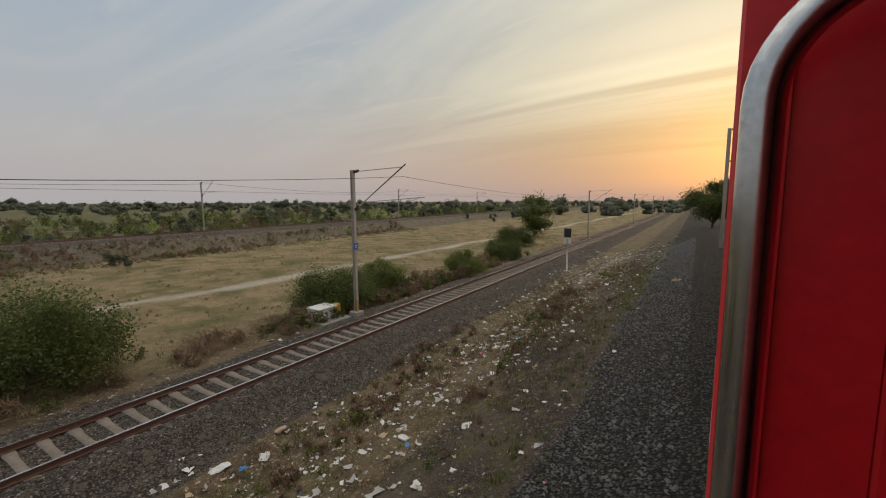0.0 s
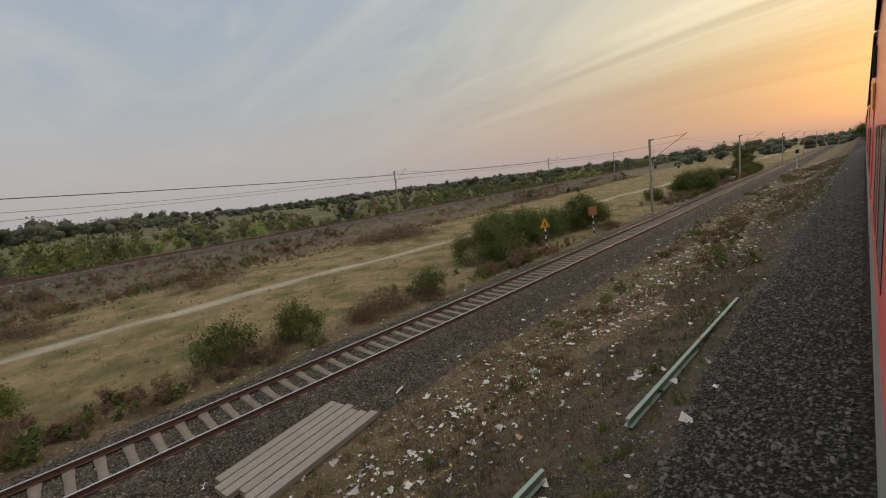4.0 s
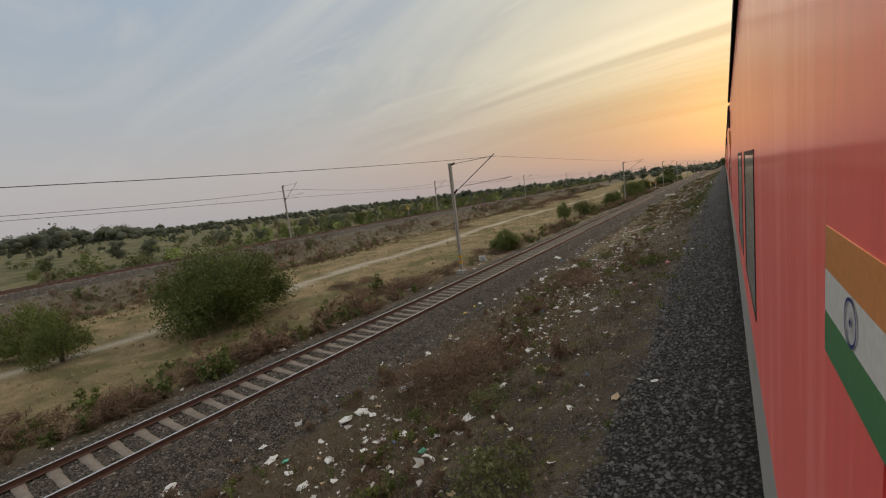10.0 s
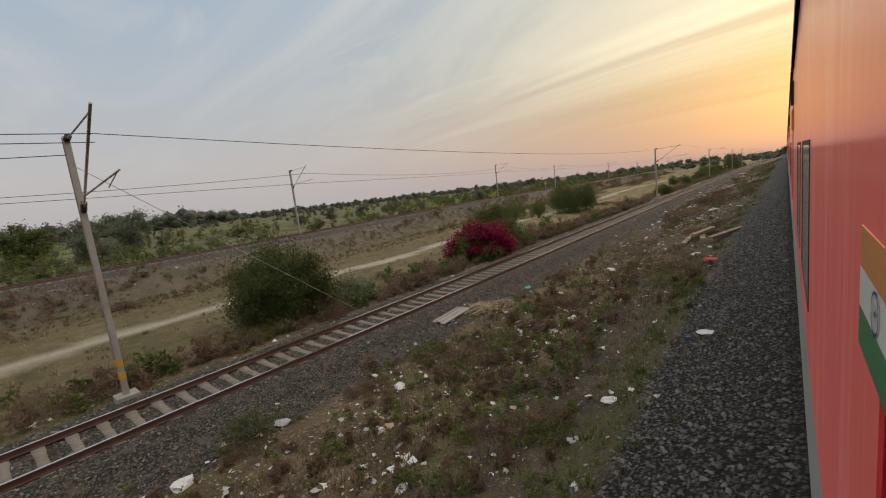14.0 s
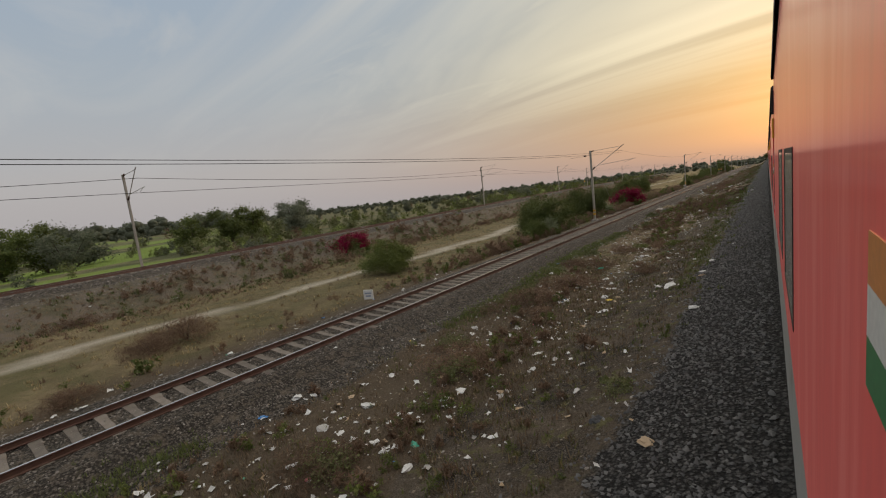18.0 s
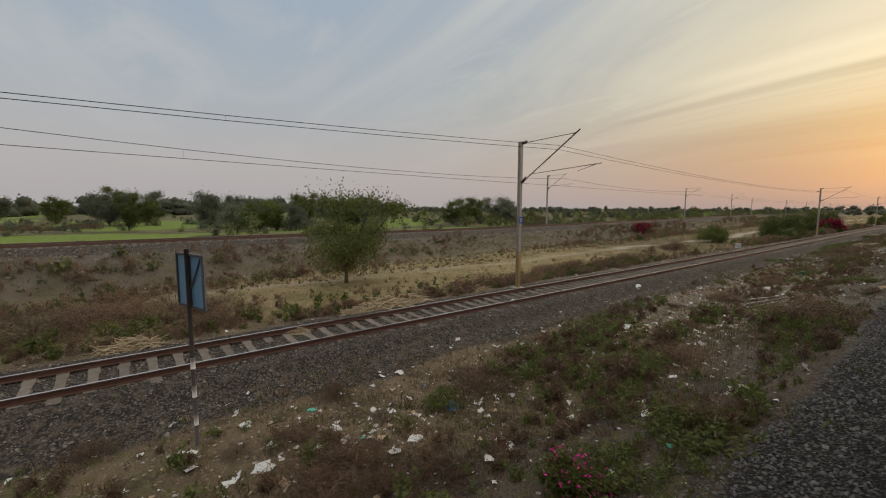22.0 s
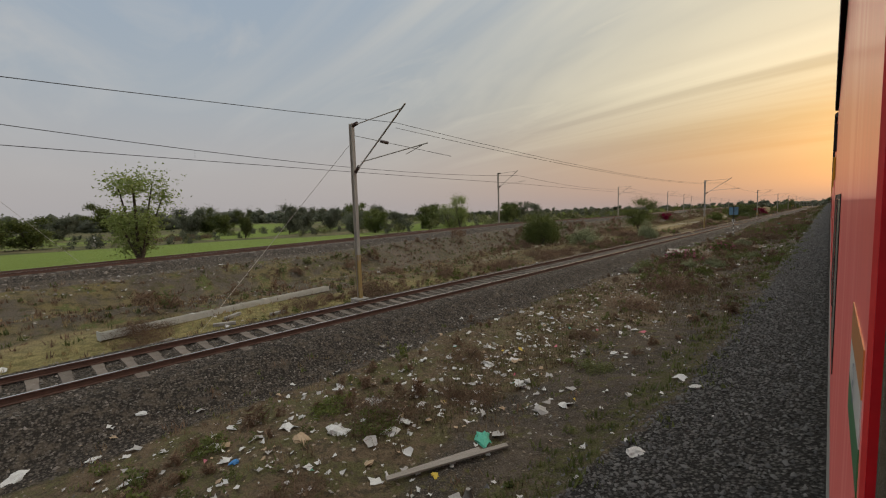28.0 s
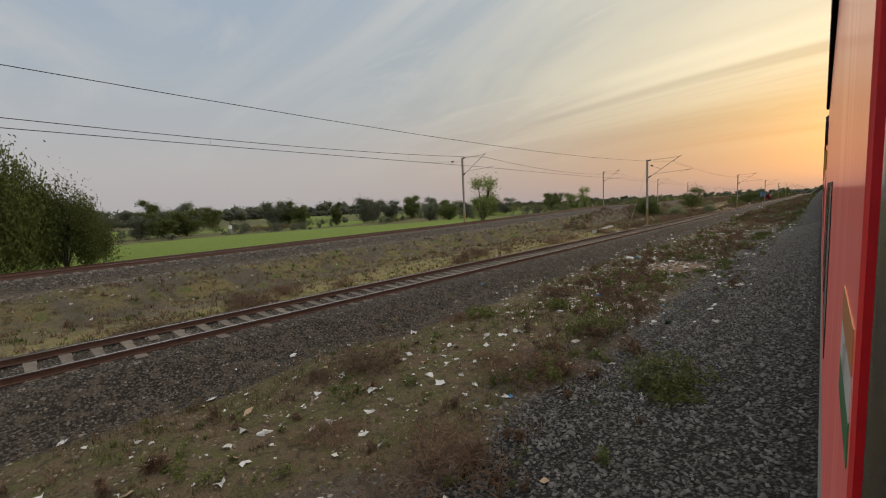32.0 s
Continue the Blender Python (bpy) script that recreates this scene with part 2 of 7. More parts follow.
GALV = mat("galvanised_steel", (0.50, 0.455, 0.40), (0.37, 0.335, 0.29), rough=0.6, metal=0.15, scale=3, bump=0.1, dirt=(0.20, 0.13, 0.08), dirt_at=0.62)
WIRE = mat("wire_copper_dark", (0.05, 0.045, 0.04), rough=0.5, metal=0.5, bump=0)
INSUL = mat("insulator_brown", (0.09, 0.05, 0.04), rough=0.25, bump=0)
RUST = mat("rusty_rail_side", (0.15, 0.075, 0.052), (0.09, 0.048, 0.036), rough=0.85, scale=8, bump=0.3)
SHINE = mat("worn_rail_head", (0.84, 0.78, 0.73), (0.66, 0.59, 0.54), rough=0.22, metal=0.95, scale=10, bump=0.05)
CONC = mat("sleeper_concrete", (0.225, 0.190, 0.157), (0.140, 0.116, 0.096), rough=0.9, scale=5, bump=0.4, dirt=(0.12, 0.09, 0.075), dirt_at=0.55, vary=0.2)
RED = mat("red_gloss_paint", (0.93, 0.105, 0.098), (0.90, 0.075, 0.072), rough=0.42, scale=1.3, fine=14, bump=0.01, spec=0.45, coat=0.55, coat_rough=0.10, dirt=(0.92, 0.20, 0.18), dirt_scale=2.2, dirt_at=0.50, alpha_stretch=(1, 1.6, 0.22))
RED.node_tree.nodes["Principled BSDF"].inputs["Sheen Weight"].default_value = 0.45
RED.node_tree.nodes["Principled BSDF"].inputs["Sheen Tint"].default_value = (1.0, 0.27, 0.24, 1)
DOORRED = mat("door_red_paint", (0.78, 0.016, 0.026), (0.70, 0.013, 0.021), rough=0.38, scale=2, fine=30, bump=0.03, dirt=(0.22, 0.008, 0.012), dirt_at=0.66)
GREYSTRIP = mat("grey_skirt_paint", (0.42, 0.42, 0.40), (0.36, 0.36, 0.34), rough=0.4, scale=2, bump=0.05, dirt=(0.22, 0.19, 0.16), dirt_at=0.6)
ROOFDARK = mat("dark_roof", (0.06, 0.055, 0.05), rough=0.7, bump=0.2)
BLACK = mat("black_rubber", (0.012, 0.012, 0.012), rough=0.6, bump=0)
TINT = mat("tinted_window_glass", (0.50, 0.47, 0.40), (0.43, 0.41, 0.35), rough=0.12, spec=0.6, scale=1, bump=0.0, dirt=(0.45, 0.42, 0.35), dirt_at=0.6)
CHROME = mat("stainless_tube", (0.56, 0.57, 0.58), (0.48, 0.48, 0.48), rough=0.24, metal=1.0, scale=12, fine=90, bump=0.012, dirt=(0.28, 0.26, 0.24), dirt_scale=14, dirt_at=0.64)
SAFFRON = mat("flag_saffron", (0.84, 0.33, 0.10), (0.80, 0.30, 0.09), rough=0.35, bump=0, coat=0.4)
FWHITE = mat("flag_white", (0.82, 0.81, 0.77), (0.77, 0.76, 0.72), rough=0.35, bump=0, coat=0.2)
FGREEN = mat("flag_green", (0.07, 0.29, 0.11), (0.06, 0.25, 0.095), rough=0.35, bump=0, coat=0.4)
NAVY = mat("flag_navy", (0.02, 0.03, 0.20), rough=0.4, bump=0)
INNER = mat("dark_interior", (0.05, 0.04, 0.04), rough=0.8, bump=0.1)
BARK = mat("bark", (0.11, 0.085, 0.065), (0.07, 0.055, 0.04), rough=0.95, scale=12, bump=0.6)
TWIG = mat("dry_twigs", (0.115, 0.065, 0.05), (0.07, 0.042, 0.034), rough=0.95, scale=10, bump=0.3, vary=0.2)
LEAF_D = leaf_mat("leaf_dark", (0.062, 0.084, 0.022), (0.140, 0.160, 0.046))
LEAF_M = leaf_mat("leaf_mid", (0.075, 0.095, 0.022), (0.155, 0.175, 0.048))
# far foliage: distance haze mixed into the leaf colour
LEAF_F = leaf_mat("leaf_hazed", (0.120, 0.134, 0.092), (0.195, 0.205, 0.145), thin=0.5)
LEAF_L = leaf_mat("leaf_light", (0.17, 0.22, 0.055), (0.29, 0.33, 0.12))
LEAF_O = leaf_mat("leaf_olive", (0.10, 0.115, 0.042), (0.19, 0.195, 0.085))
LEAF_P = leaf_mat("leaf_pale", (0.15, 0.17, 0.08), (0.31, 0.33, 0.20))
LEAF_DRY = leaf_mat("dry_shrub", (0.13, 0.082, 0.055), (0.23, 0.155, 0.10))
BOUG = leaf_mat("magenta_bracts", (0.17, 0.005, 0.03), (0.36, 0.012, 0.07))
STONE = leaf_mat("ballast_stone", (0.068, 0.067, 0.067), (0.150, 0.146, 0.141), 0.0, 0.0)
BROWNSTONE = leaf_mat("ballast_stone_dusty", (0.090, 0.078, 0.067), (0.240, 0.206, 0.176), 0.0, 0.0)
GRASS_DRY = leaf_mat("dry_grass", (0.22, 0.165, 0.085), (0.36, 0.28, 0.15))
GRASS_GRN = leaf_mat("green_weeds", (0.075, 0.10, 0.03), (0.17, 0.185, 0.06))
WHITEPAINT = mat("white_paint", (0.72, 0.71, 0.68), (0.62, 0.61, 0.58), rough=0.7, scale=4, bump=0.1, dirt=(0.35, 0.31, 0.26), dirt_at=0.62)
OCHRE = mat("worn_ochre_paint", (0.46, 0.31, 0.09), (0.33, 0.24, 0.12), rough=0.8, scale=4, bump=0.15, dirt=(0.30, 0.26, 0.21), dirt_at=0.5)
YELLOW = mat("yellow_paint", (0.75, 0.42, 0.03), (0.62, 0.33, 0.02), rough=0.6, bump=0.05)
BLUESIGN = mat("blue_enamel", (0.16, 0.30, 0.42), (0.12, 0.24, 0.36), rough=0.5, bump=0.05)
DEEPBLUE = mat("deep_blue_enamel", (0.03, 0.12, 0.45), rough=0.4, bump=0)
BLACKPAINT = mat("black_paint", (0.03, 0.03, 0.03), rough=0.6, bump=0)
GREYWOOD = mat("weathered_timber", (0.38, 0.305, 0.22), (0.25, 0.195, 0.135), rough=0.9, scale=5, fine=40, bump=0.4, alpha_stretch=(8, 0.6, 8), vary=0.2)
PALEWOOD = mat("bleached_timber", (0.43, 0.385, 0.335), (0.27, 0.24, 0.205), rough=0.9, scale=5, fine=40, bump=0.4, alpha_stretch=(8, 0.6, 8), vary=0.15)
OLDCONC = mat("old_concrete", (0.40, 0.38, 0.34), (0.30, 0.28, 0.25), rough=0.95, scale=4, bump=0.4, dirt=(0.20, 0.17, 0.14), dirt_at=0.58)

# ---- the lie of the land ----
TRACK_X, RAIL_Z = -13.17, -2.95          # the single line beside the train
GRADE = 0.00925


def own_rail(y):
    """Height of the rails under the train."""
    return 0.2 + GRADE * np.minimum(np.clip(y, -700, 260) + 150, 0)


FAR_FIT = np.polyfit([-500, -391.6, -338, -273, -209, -153, -104, 17, 121, 300], [-25.5, -32.6, -36.1, -43, -48.8, -54, -58.5, -66, -71, -78], 3)


def far_mast_x(y):
    return np.polyval(FAR_FIT, np.clip(y, -560, 320))



def far_z(y):
    """Height of the rails on the far bank."""
    return np.interp(y, [-560, -500, -430, -395, -370, -340, -290, -220, -180, -130, -50, 300], [-2.1, -2.1, -2.0, -1.75, -1.45, -1.05, -1.35, -1.2, -0.95, -0.95, -1.25, -1.3])



def rough(x, y, s, a):
    """Cheap rolling relief from crossed sines."""
    return a * (np.sin(x / s + 1.3 * np.sin(y / (1.7 * s))) + np.sin(y / (0.8 * s) + 1.1 * np.sin(x / (1.3 * s) + 2.0))) * 0.5


def ground_z(x, y):
    x, y = np.asarray(x, float), np.asarray(y, float)
    low = -3.35 - 0.35 * np.clip((-330 - y) / 60, 0, 1)
    top = own_rail(y) - 0.4
    h = np.maximum(top - low, 0.2)
    k = np.clip(1 - (0.3 - x) / (2.4 + 2.0 * h), 0, 1)
    z = low + h * k ** 1.4
    z = z + np.where((x < -2.5) & (x > -10.3), rough(x, y, 1.1, 0.10) + rough(x, y, 0.37, 0.03), 0)
    d = np.abs(x - TRACK_X)
    bed = np.where(d < 1.0, RAIL_Z - 0.205, np.where(d < 1.85, RAIL_Z - 0.16, RAIL_Z - 0.16 - (d - 1.85) * 0.48))
    z = np.where(d < 3.1, np.maximum(z, bed), z)
    # field between the lines
    f = np.clip((-16.0 - x) / 3.0, 0, 1)
    field = -3.45 + rough(x, y, 6.0, 0.15) + rough(x, y, 1.7, 0.04)
    z = z * (1 - f) + field * f
    # far bank
    fc, fz = far_mast_x(y) + 2.9, far_z(y)
    e = np.abs(x - fc)
    bank = np.where(e < 2.0, fz - 0.2, np.where(e < 2.9, fz - 0.2 - (e - 2.0) * 0.45, np.where(e < 4.2, fz - 0.61, fz - 0.61 - (e - 4.2) * 0.52)))
    bank = bank + np.where(e > 3.5, rough(x, y, 2.3, 0.10), 0)
    # heaped earth between the two lines towards the end
    heap = np.clip((-358 - y) / 14, 0, 1) * np.clip((-20.4 - x) / 1.4, 0, 1) * np.clip((e - 4.4) / 1.2, 0, 1)
    heap = heap * np.maximum(rough(x, y, 3.4, 0.55) + rough(x, y, 1.2, 0.16) + 0.05, -0.1)
    z, bank = z + heap, bank + heap
    z = np.where(e < 14, np.maximum(z, bank), z)
    # beyond it, fields
    q, u = np.clip((fc - 20 - x) / 95, 0, 1), np.clip((-225 - y) / 70, 0, 1)
    away = -3.6 - 2.6 * q * q * (3 - 2 * q) * u * u * (3 - 2 * u) + rough(x, y, 30.0, 0.25)
    return np.where(x < fc - 9, np.maximum(away, bank), z)


def ballast_edge_x(y):
    """Foot of the coarse ballast beside the train."""
    y = np.asarray(y, float)
    return np.interp(y, [-600, -410, -398, -388, -376, -330, -225, -190, -120, 0, 300], [-3.7, -3.7, -3.5, -2.6, -1.75, -1.6, -1.85, -1.5, -1.95, -1.9, -1.9]) + 0.10 * np.sin(y / 2.1) + 0.07 * np.sin(y / 0.83 + 1.0)


def bare_spot(x, y):
    """The trodden patch of reddish earth with nothing growing on it."""
    return ((x + 5.6) / 1.6) ** 2 + ((y + 405.9) / 2.5) ** 2 < 1


def path_x(y):
    """The middle of the footpath in the field."""
    y = np.asarray(y, float)
    return np.interp(y, [-600, -470, -382, -340, -275, -262, -223, -160, -130, -40, 0, 300], [-15, -17, -19.3, -24.3, -24.6, -23.6, -26.7, -29.2, -32, -31.5, -29.5, -27]) + 0.35 * np.sin(y / 6.0) + 0.22 * np.sin(y / 2.3 + 1.0)


def spread(*runs):
    out = []
    for a, b, s in runs:
        out.extend(np.arange(a, b, s))
    return np.array(out)


gx = np.concatenate([[-4500, -3000, -2000, -1400, -1000, -750, -560, -440, -350, -290, -245, -210], spread((-190, -110, 6), (-110, -72, 2.5), (-72, -18, 0.9), (-18, 0.2, 0.28)), [0.4, 3, 6, 15, 60, 300, 1200, 4500]])
gy = np.concatenate([[-4500, -2500, -1500, -1000, -800, -680, -600], spread((-560, -460, 5), (-460, 40, 0.85), (40, 160, 3), (160, 340, 12)), [340, 420, 560, 800, 1200, 1800, 2800, 4500]])
GX, GY = np.meshgrid(gx, gy)
GZ = ground_z(GX, GY)
nxg, nyg = len(gx), len(gy)
verts = np.stack([GX.ravel(), GY.ravel(), GZ.ravel()], 1)
ii = (np.arange(nyg - 1)[:, None] * nxg + np.arange(nxg - 1)[None, :]).ravel()
faces = np.stack([ii, ii + 1, ii + nxg + 1, ii + nxg], 1)


def fast_mesh(name, verts, faces, smooth=False):
    """A mesh from numpy arrays, all faces with the same number of corners."""
    me = bpy.data.meshes.new(name)
    n = faces.shape[1]
    me.vertices.add(len(verts))
    me.vertices.foreach_set("co", np.ascontiguousarray(verts, np.float32).ravel())
    me.loops.add(faces.size)
    me.loops.foreach_set("vertex_index", np.ascontiguousarray(faces, np.int32).ravel())
    me.polygons.add(len(faces))
    me.polygons.foreach_set("loop_start", np.arange(0, faces.size, n, dtype=np.int32))
    me.polygons.foreach_set("loop_total", np.full(len(faces), n, np.int32))
    if smooth:
        me.polygons.foreach_set("use_smooth", np.ones(len(faces), bool))
    me.update(calc_edges=True)
    return me


def sstep(v, a, b):
    t = np.clip((v - a) / (b - a), 0, 1)
    return t * t * (3 - 2 * t)


gme = fast_mesh("ground", verts, faces, True)
fcx = far_mast_x(GY) + 2.9
wob = rough(GX, GY, 1.3, 0.8) + rough(GX, GY, 0.5, 0.3)
MASKS = {
    "own_ballast": sstep(GX - ballast_edge_x(GY) + 0.12 * wob, -0.55, 0.45),
    "shoulder": sstep(GX + 0.9 * wob, -5.6, -4.0),
    "weed_strip": np.exp(-((GX - ballast_edge_x(GY) + 0.55) / 0.45) ** 2) * np.clip(0.35 + 0.5 * (np.sin(GY * 0.21) + np.sin(GY * 0.053 + 2)), 0, 1) + np.exp(-((GX + 3.5) / 0.9) ** 2 - ((GY + 133.5) / 7.5) ** 4),
    "fresh_stone": sstep(-GY, 334, 380),
    "pale_dust": sstep(-GY + 2 * wob, 284, 300) * (1 - 0.85 * sstep(-GY + 2 * wob, 309, 316)) + 0.4 * sstep(-GY + 2 * wob, 384, 396) * (1 - sstep(-GY, 408, 424)),
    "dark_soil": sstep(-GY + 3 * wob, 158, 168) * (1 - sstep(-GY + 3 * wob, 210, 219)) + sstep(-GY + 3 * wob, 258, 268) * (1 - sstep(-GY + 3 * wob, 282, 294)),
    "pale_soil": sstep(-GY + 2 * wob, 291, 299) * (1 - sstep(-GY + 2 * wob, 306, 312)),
    "dull_field": sstep(-GY + 3 * wob, 322, 334) * (1 - sstep(-GY + 3 * wob, 364, 378)) + 0.8 * sstep(-GY + 3 * wob, 188, 205) * (1 - sstep(-GY + 3 * wob, 276, 290)),
    "straw_field": sstep(-GY + 3 * wob, 284, 296) * (1 - sstep(-GY + 3 * wob, 318, 328)) * sstep(-GX, 16.5, 18.5),
    "earth": sstep(-GY + 3 * wob, 360, 374) * sstep(-GX + wob, 18.4, 20.4) * sstep(GX - fcx + 0.3 * wob, 3.4, 4.4),
    "grassy": sstep(-GY + 3 * wob, 366, 382) * sstep(-GX, 3.0, 4.5),
    "line_ballast": 1 - sstep(np.maximum(TRACK_X - GX, 0.74 * (GX - TRACK_X)) + 0.25 * wob, 2.3, 3.0),
    "field": sstep(-GX + 0.5 * wob, 16.0, 18.5),
    "path": (1 - sstep(np.abs(GX - path_x(GY)) + 0.25 * wob - 0.22 * sstep(GY, -290, -250), 0.20, 0.70)) * (1 - 0.55 * sstep(-GY, 281, 290)) * (1 - 0.85 * sstep(-GY, 355, 372)),
    "yellow_grass": sstep(-GY + 2 * wob, 360, 376) * sstep(-GX, 15.8, 16.6) * (1 - sstep(-GX + 0.8 * wob, 18.0, 20.4)),
    "bank": 1 - sstep(np.abs(GX - fcx) + 0.8 * wob, 6.5, 9.5),
    "far_ballast": 1 - sstep(np.abs(GX - fcx) + 0.2 * wob, 2.9, 4.0),
    "beyond": sstep(fcx - GX, 9, 12),
    "crop": sstep(-GY - 0.4 * GX, 275, 300) * sstep(fcx - GX, 10, 14) * sstep(np.sin(GX / 11.0 + 0.9 * np.sin(GY / 47)) + 0.7 * np.sin(GY / 19.0 + GX / 30) + 0.1 + 3.0 * sstep(-GY + 0.25 * GX, 285, 310) * np.where(fcx - GX < 112, 1.0, np.where(fcx - GX < 150, -1.0, np.sign(np.sin((fcx - GX) / 9.5 + 0.8 * np.sin(GY / 30)) + 0.5))), -0.05, 0.1),
    "bare": np.exp(-(((GX + 5.6 + 0.3 * wob) / 1.45) ** 2 + ((GY + 405.9) / 2.3) ** 2) ** 2),
}
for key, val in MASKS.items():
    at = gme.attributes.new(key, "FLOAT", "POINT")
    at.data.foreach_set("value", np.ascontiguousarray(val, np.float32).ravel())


def ground_material():
    m = bpy.data.materials.new("ground_soil_grass_and_ballast")
    m.use_nodes = True
    t = m.node_tree
    b = t.nodes["Principled BSDF"]
    tc = t.nodes.new("ShaderNodeTexCoord").outputs["Object"]

    def noise_fac(s, d=4, r=0.6):
        n = t.nodes.new("ShaderNodeTexNoise")
        n.inputs["Scale"].default_value, n.inputs["Detail"].default_value, n.inputs["Roughness"].default_value = s, d, r
        t.links.new(tc, n.inputs["Vector"])
        return n.outputs["Fac"]

    def mask(key):
        n = t.nodes.new("ShaderNodeAttribute")
        n.attribute_name = key
        return n.outputs["Fac"]

    def mix(f, a, bb):
        n = t.nodes.new("ShaderNodeMix")
        n.data_type = "RGBA"
        for i, v in ((0, f), (6, a), (7, bb)):
            if isinstance(v, tuple):
                n.inputs[i].default_value = (*v, 1)
            elif isinstance(v, (int, float)):
                n.inputs[i].default_value = v
            else:
                t.links.new(v, n.inputs[i])
        return n.outputs[2]

    def rng(f, lo, hi):
        n = t.nodes.new("ShaderNodeMapRange")
        n.inputs[1].default_value, n.inputs[2].default_value = lo, hi
        t.links.new(f, n.inputs[0])
        return n.outputs[0]

    def crushed(scale, dark, light, seed_shift):
        """Packed angular stones: a tone for each stone, the shade of the gaps between them painted dark. Gives colour
        and height.
        """
        mp = t.nodes.new("ShaderNodeMapping")
        mp.inputs["Location"].default_value = (seed_shift, 0, 0)
        t.links.new(tc, mp.inputs[0])
        v = t.nodes.new("ShaderNodeTexVoronoi")
        v.feature, v.distance = "F1", "MANHATTAN"
        v.inputs["Scale"].default_value = scale
        t.links.new(mp.outputs[0], v.inputs["Vector"])
        sp = t.nodes.new("ShaderNodeSeparateColor")
        t.links.new(v.outputs["Color"], sp.inputs[0])
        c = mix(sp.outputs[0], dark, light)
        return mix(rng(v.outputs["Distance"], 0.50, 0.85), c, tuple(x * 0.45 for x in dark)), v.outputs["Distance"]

    def flecks(scale, share, base, colour):
        """A few small pale bits strewn over a surface."""
        v = t.nodes.new("ShaderNodeTexVoronoi")
        v.inputs["Scale"].default_value = scale
        t.links.new(tc, v.inputs["Vector"])
        sp = t.nodes.new("ShaderNodeSeparateColor")
        t.links.new(v.outputs["Color"], sp.inputs[0])
        m_ = t.nodes.new("ShaderNodeMath")
        m_.operation = "MULTIPLY"
        t.links.new(rng(sp.outputs[1], 1 - share, 1 - share + 0.004), m_.inputs[0])
        t.links.new(rng(v.outputs["Distance"], 0.42, 0.34), m_.inputs[1])
        return mix(m_.outputs[0], base, colour)

    def part_of(key, amount):
        n = t.nodes.new("ShaderNodeMath")
        n.operation = "MULTIPLY"
        n.inputs[1].default_value = amount
        t.links.new(mask(key), n.inputs[0])
        return n.outputs[0]

    def edge(key, amount=0.7, s=3.0):
        """A mask with a ragged border."""
        n = t.nodes.new("ShaderNodeMath")
        n.operation = "MULTIPLY_ADD"
        n.inputs[1].default_value = amount
        t.links.new(noise_fac(s, 5, 0.7), n.inputs[0])
        t.links.new(mask(key), n.inputs[2])
        return rng(n.outputs[0], 0.38 + amount / 2, 0.62 + amount / 2)

    big, mid, small, grain = noise_fac(0.12, 3), noise_fac(0.7, 5), noise_fac(3.5, 5, 0.65), noise_fac(28, 4, 0.7)
    soil = mix(rng(mid, 0.40, 0.60), (0.230, 0.166, 0.110), (0.118, 0.086, 0.057))
    soil = mix(rng(small, 0.50, 0.60), soil, (0.20, 0.148, 0.078))
    soil = mix(rng(noise_fac(1.6, 6, 0.7), 0.54, 0.63), soil, (0.085, 0.066, 0.040))
    soil = mix(rng(noise_fac(9.0, 4, 0.7), 0.57, 0.64), soil, (0.33, 0.26, 0.18))
    soil = flecks(11.0, 0.022, soil, (0.55, 0.52, 0.47))
    soil = flecks(19.0, 0.05, soil, (0.36, 0.29, 0.20))
    weedy = t.nodes.new("ShaderNodeMath")
    weedy.operation = "MULTIPLY"
    t.links.new(rng(big, 0.50, 0.64), weedy.inputs[0])
    t.links.new(rng(noise_fac(2.6, 6, 0.75), 0.46, 0.58), weedy.inputs[1])
    soil = mix(weedy.outputs[0], soil, (0.155, 0.155, 0.056))
    dry = mix(rng(mid, 0.36, 0.64), (0.39, 0.292, 0.165), (0.245, 0.180, 0.100))
    dry = mix(rng(small, 0.48, 0.68), dry, (0.22, 0.185, 0.088))
    dry = mix(rng(noise_fac(0.33, 5, 0.6), 0.47, 0.60), dry, (0.165, 0.145, 0.064))
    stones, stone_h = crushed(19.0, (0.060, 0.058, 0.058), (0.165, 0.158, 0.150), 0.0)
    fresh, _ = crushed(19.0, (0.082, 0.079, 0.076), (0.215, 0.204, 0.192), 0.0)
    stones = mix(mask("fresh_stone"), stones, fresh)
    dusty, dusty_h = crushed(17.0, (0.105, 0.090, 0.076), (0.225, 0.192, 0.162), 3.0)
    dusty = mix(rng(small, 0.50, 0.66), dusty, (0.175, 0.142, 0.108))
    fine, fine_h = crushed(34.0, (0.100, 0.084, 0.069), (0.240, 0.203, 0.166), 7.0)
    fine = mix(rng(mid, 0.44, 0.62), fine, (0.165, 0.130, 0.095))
    fine = mix(part_of("pale_dust", 0.7), fine, mix(rng(grain, 0.36, 0.64), (0.185, 0.160, 0.135), (0.36, 0.315, 0.270)))
    fine = mix(rng(noise_fac(5.0, 6, 0.75), 0.52, 0.62), fine, (0.098, 0.078, 0.055))
    fine = mix(rng(noise_fac(2.1, 5, 0.7), 0.55, 0.62), fine, (0.150, 0.138, 0.062))
    fine = flecks(16.0, 0.06, fine, (0.33, 0.28, 0.22))
    fine = flecks(9.0, 0.03, fine, (0.50, 0.46, 0.41))
    bank = mix(rng(mid, 0.4, 0.62), (0.20, 0.162, 0.130), (0.135, 0.12, 0.075))
    bank = mix(rng(small, 0.5, 0.7), bank, (0.23, 0.175, 0.105))
    beyond = mix(rng(big, 0.42, 0.58), (0.09, 0.095, 0.04), (0.19, 0.165, 0.085))
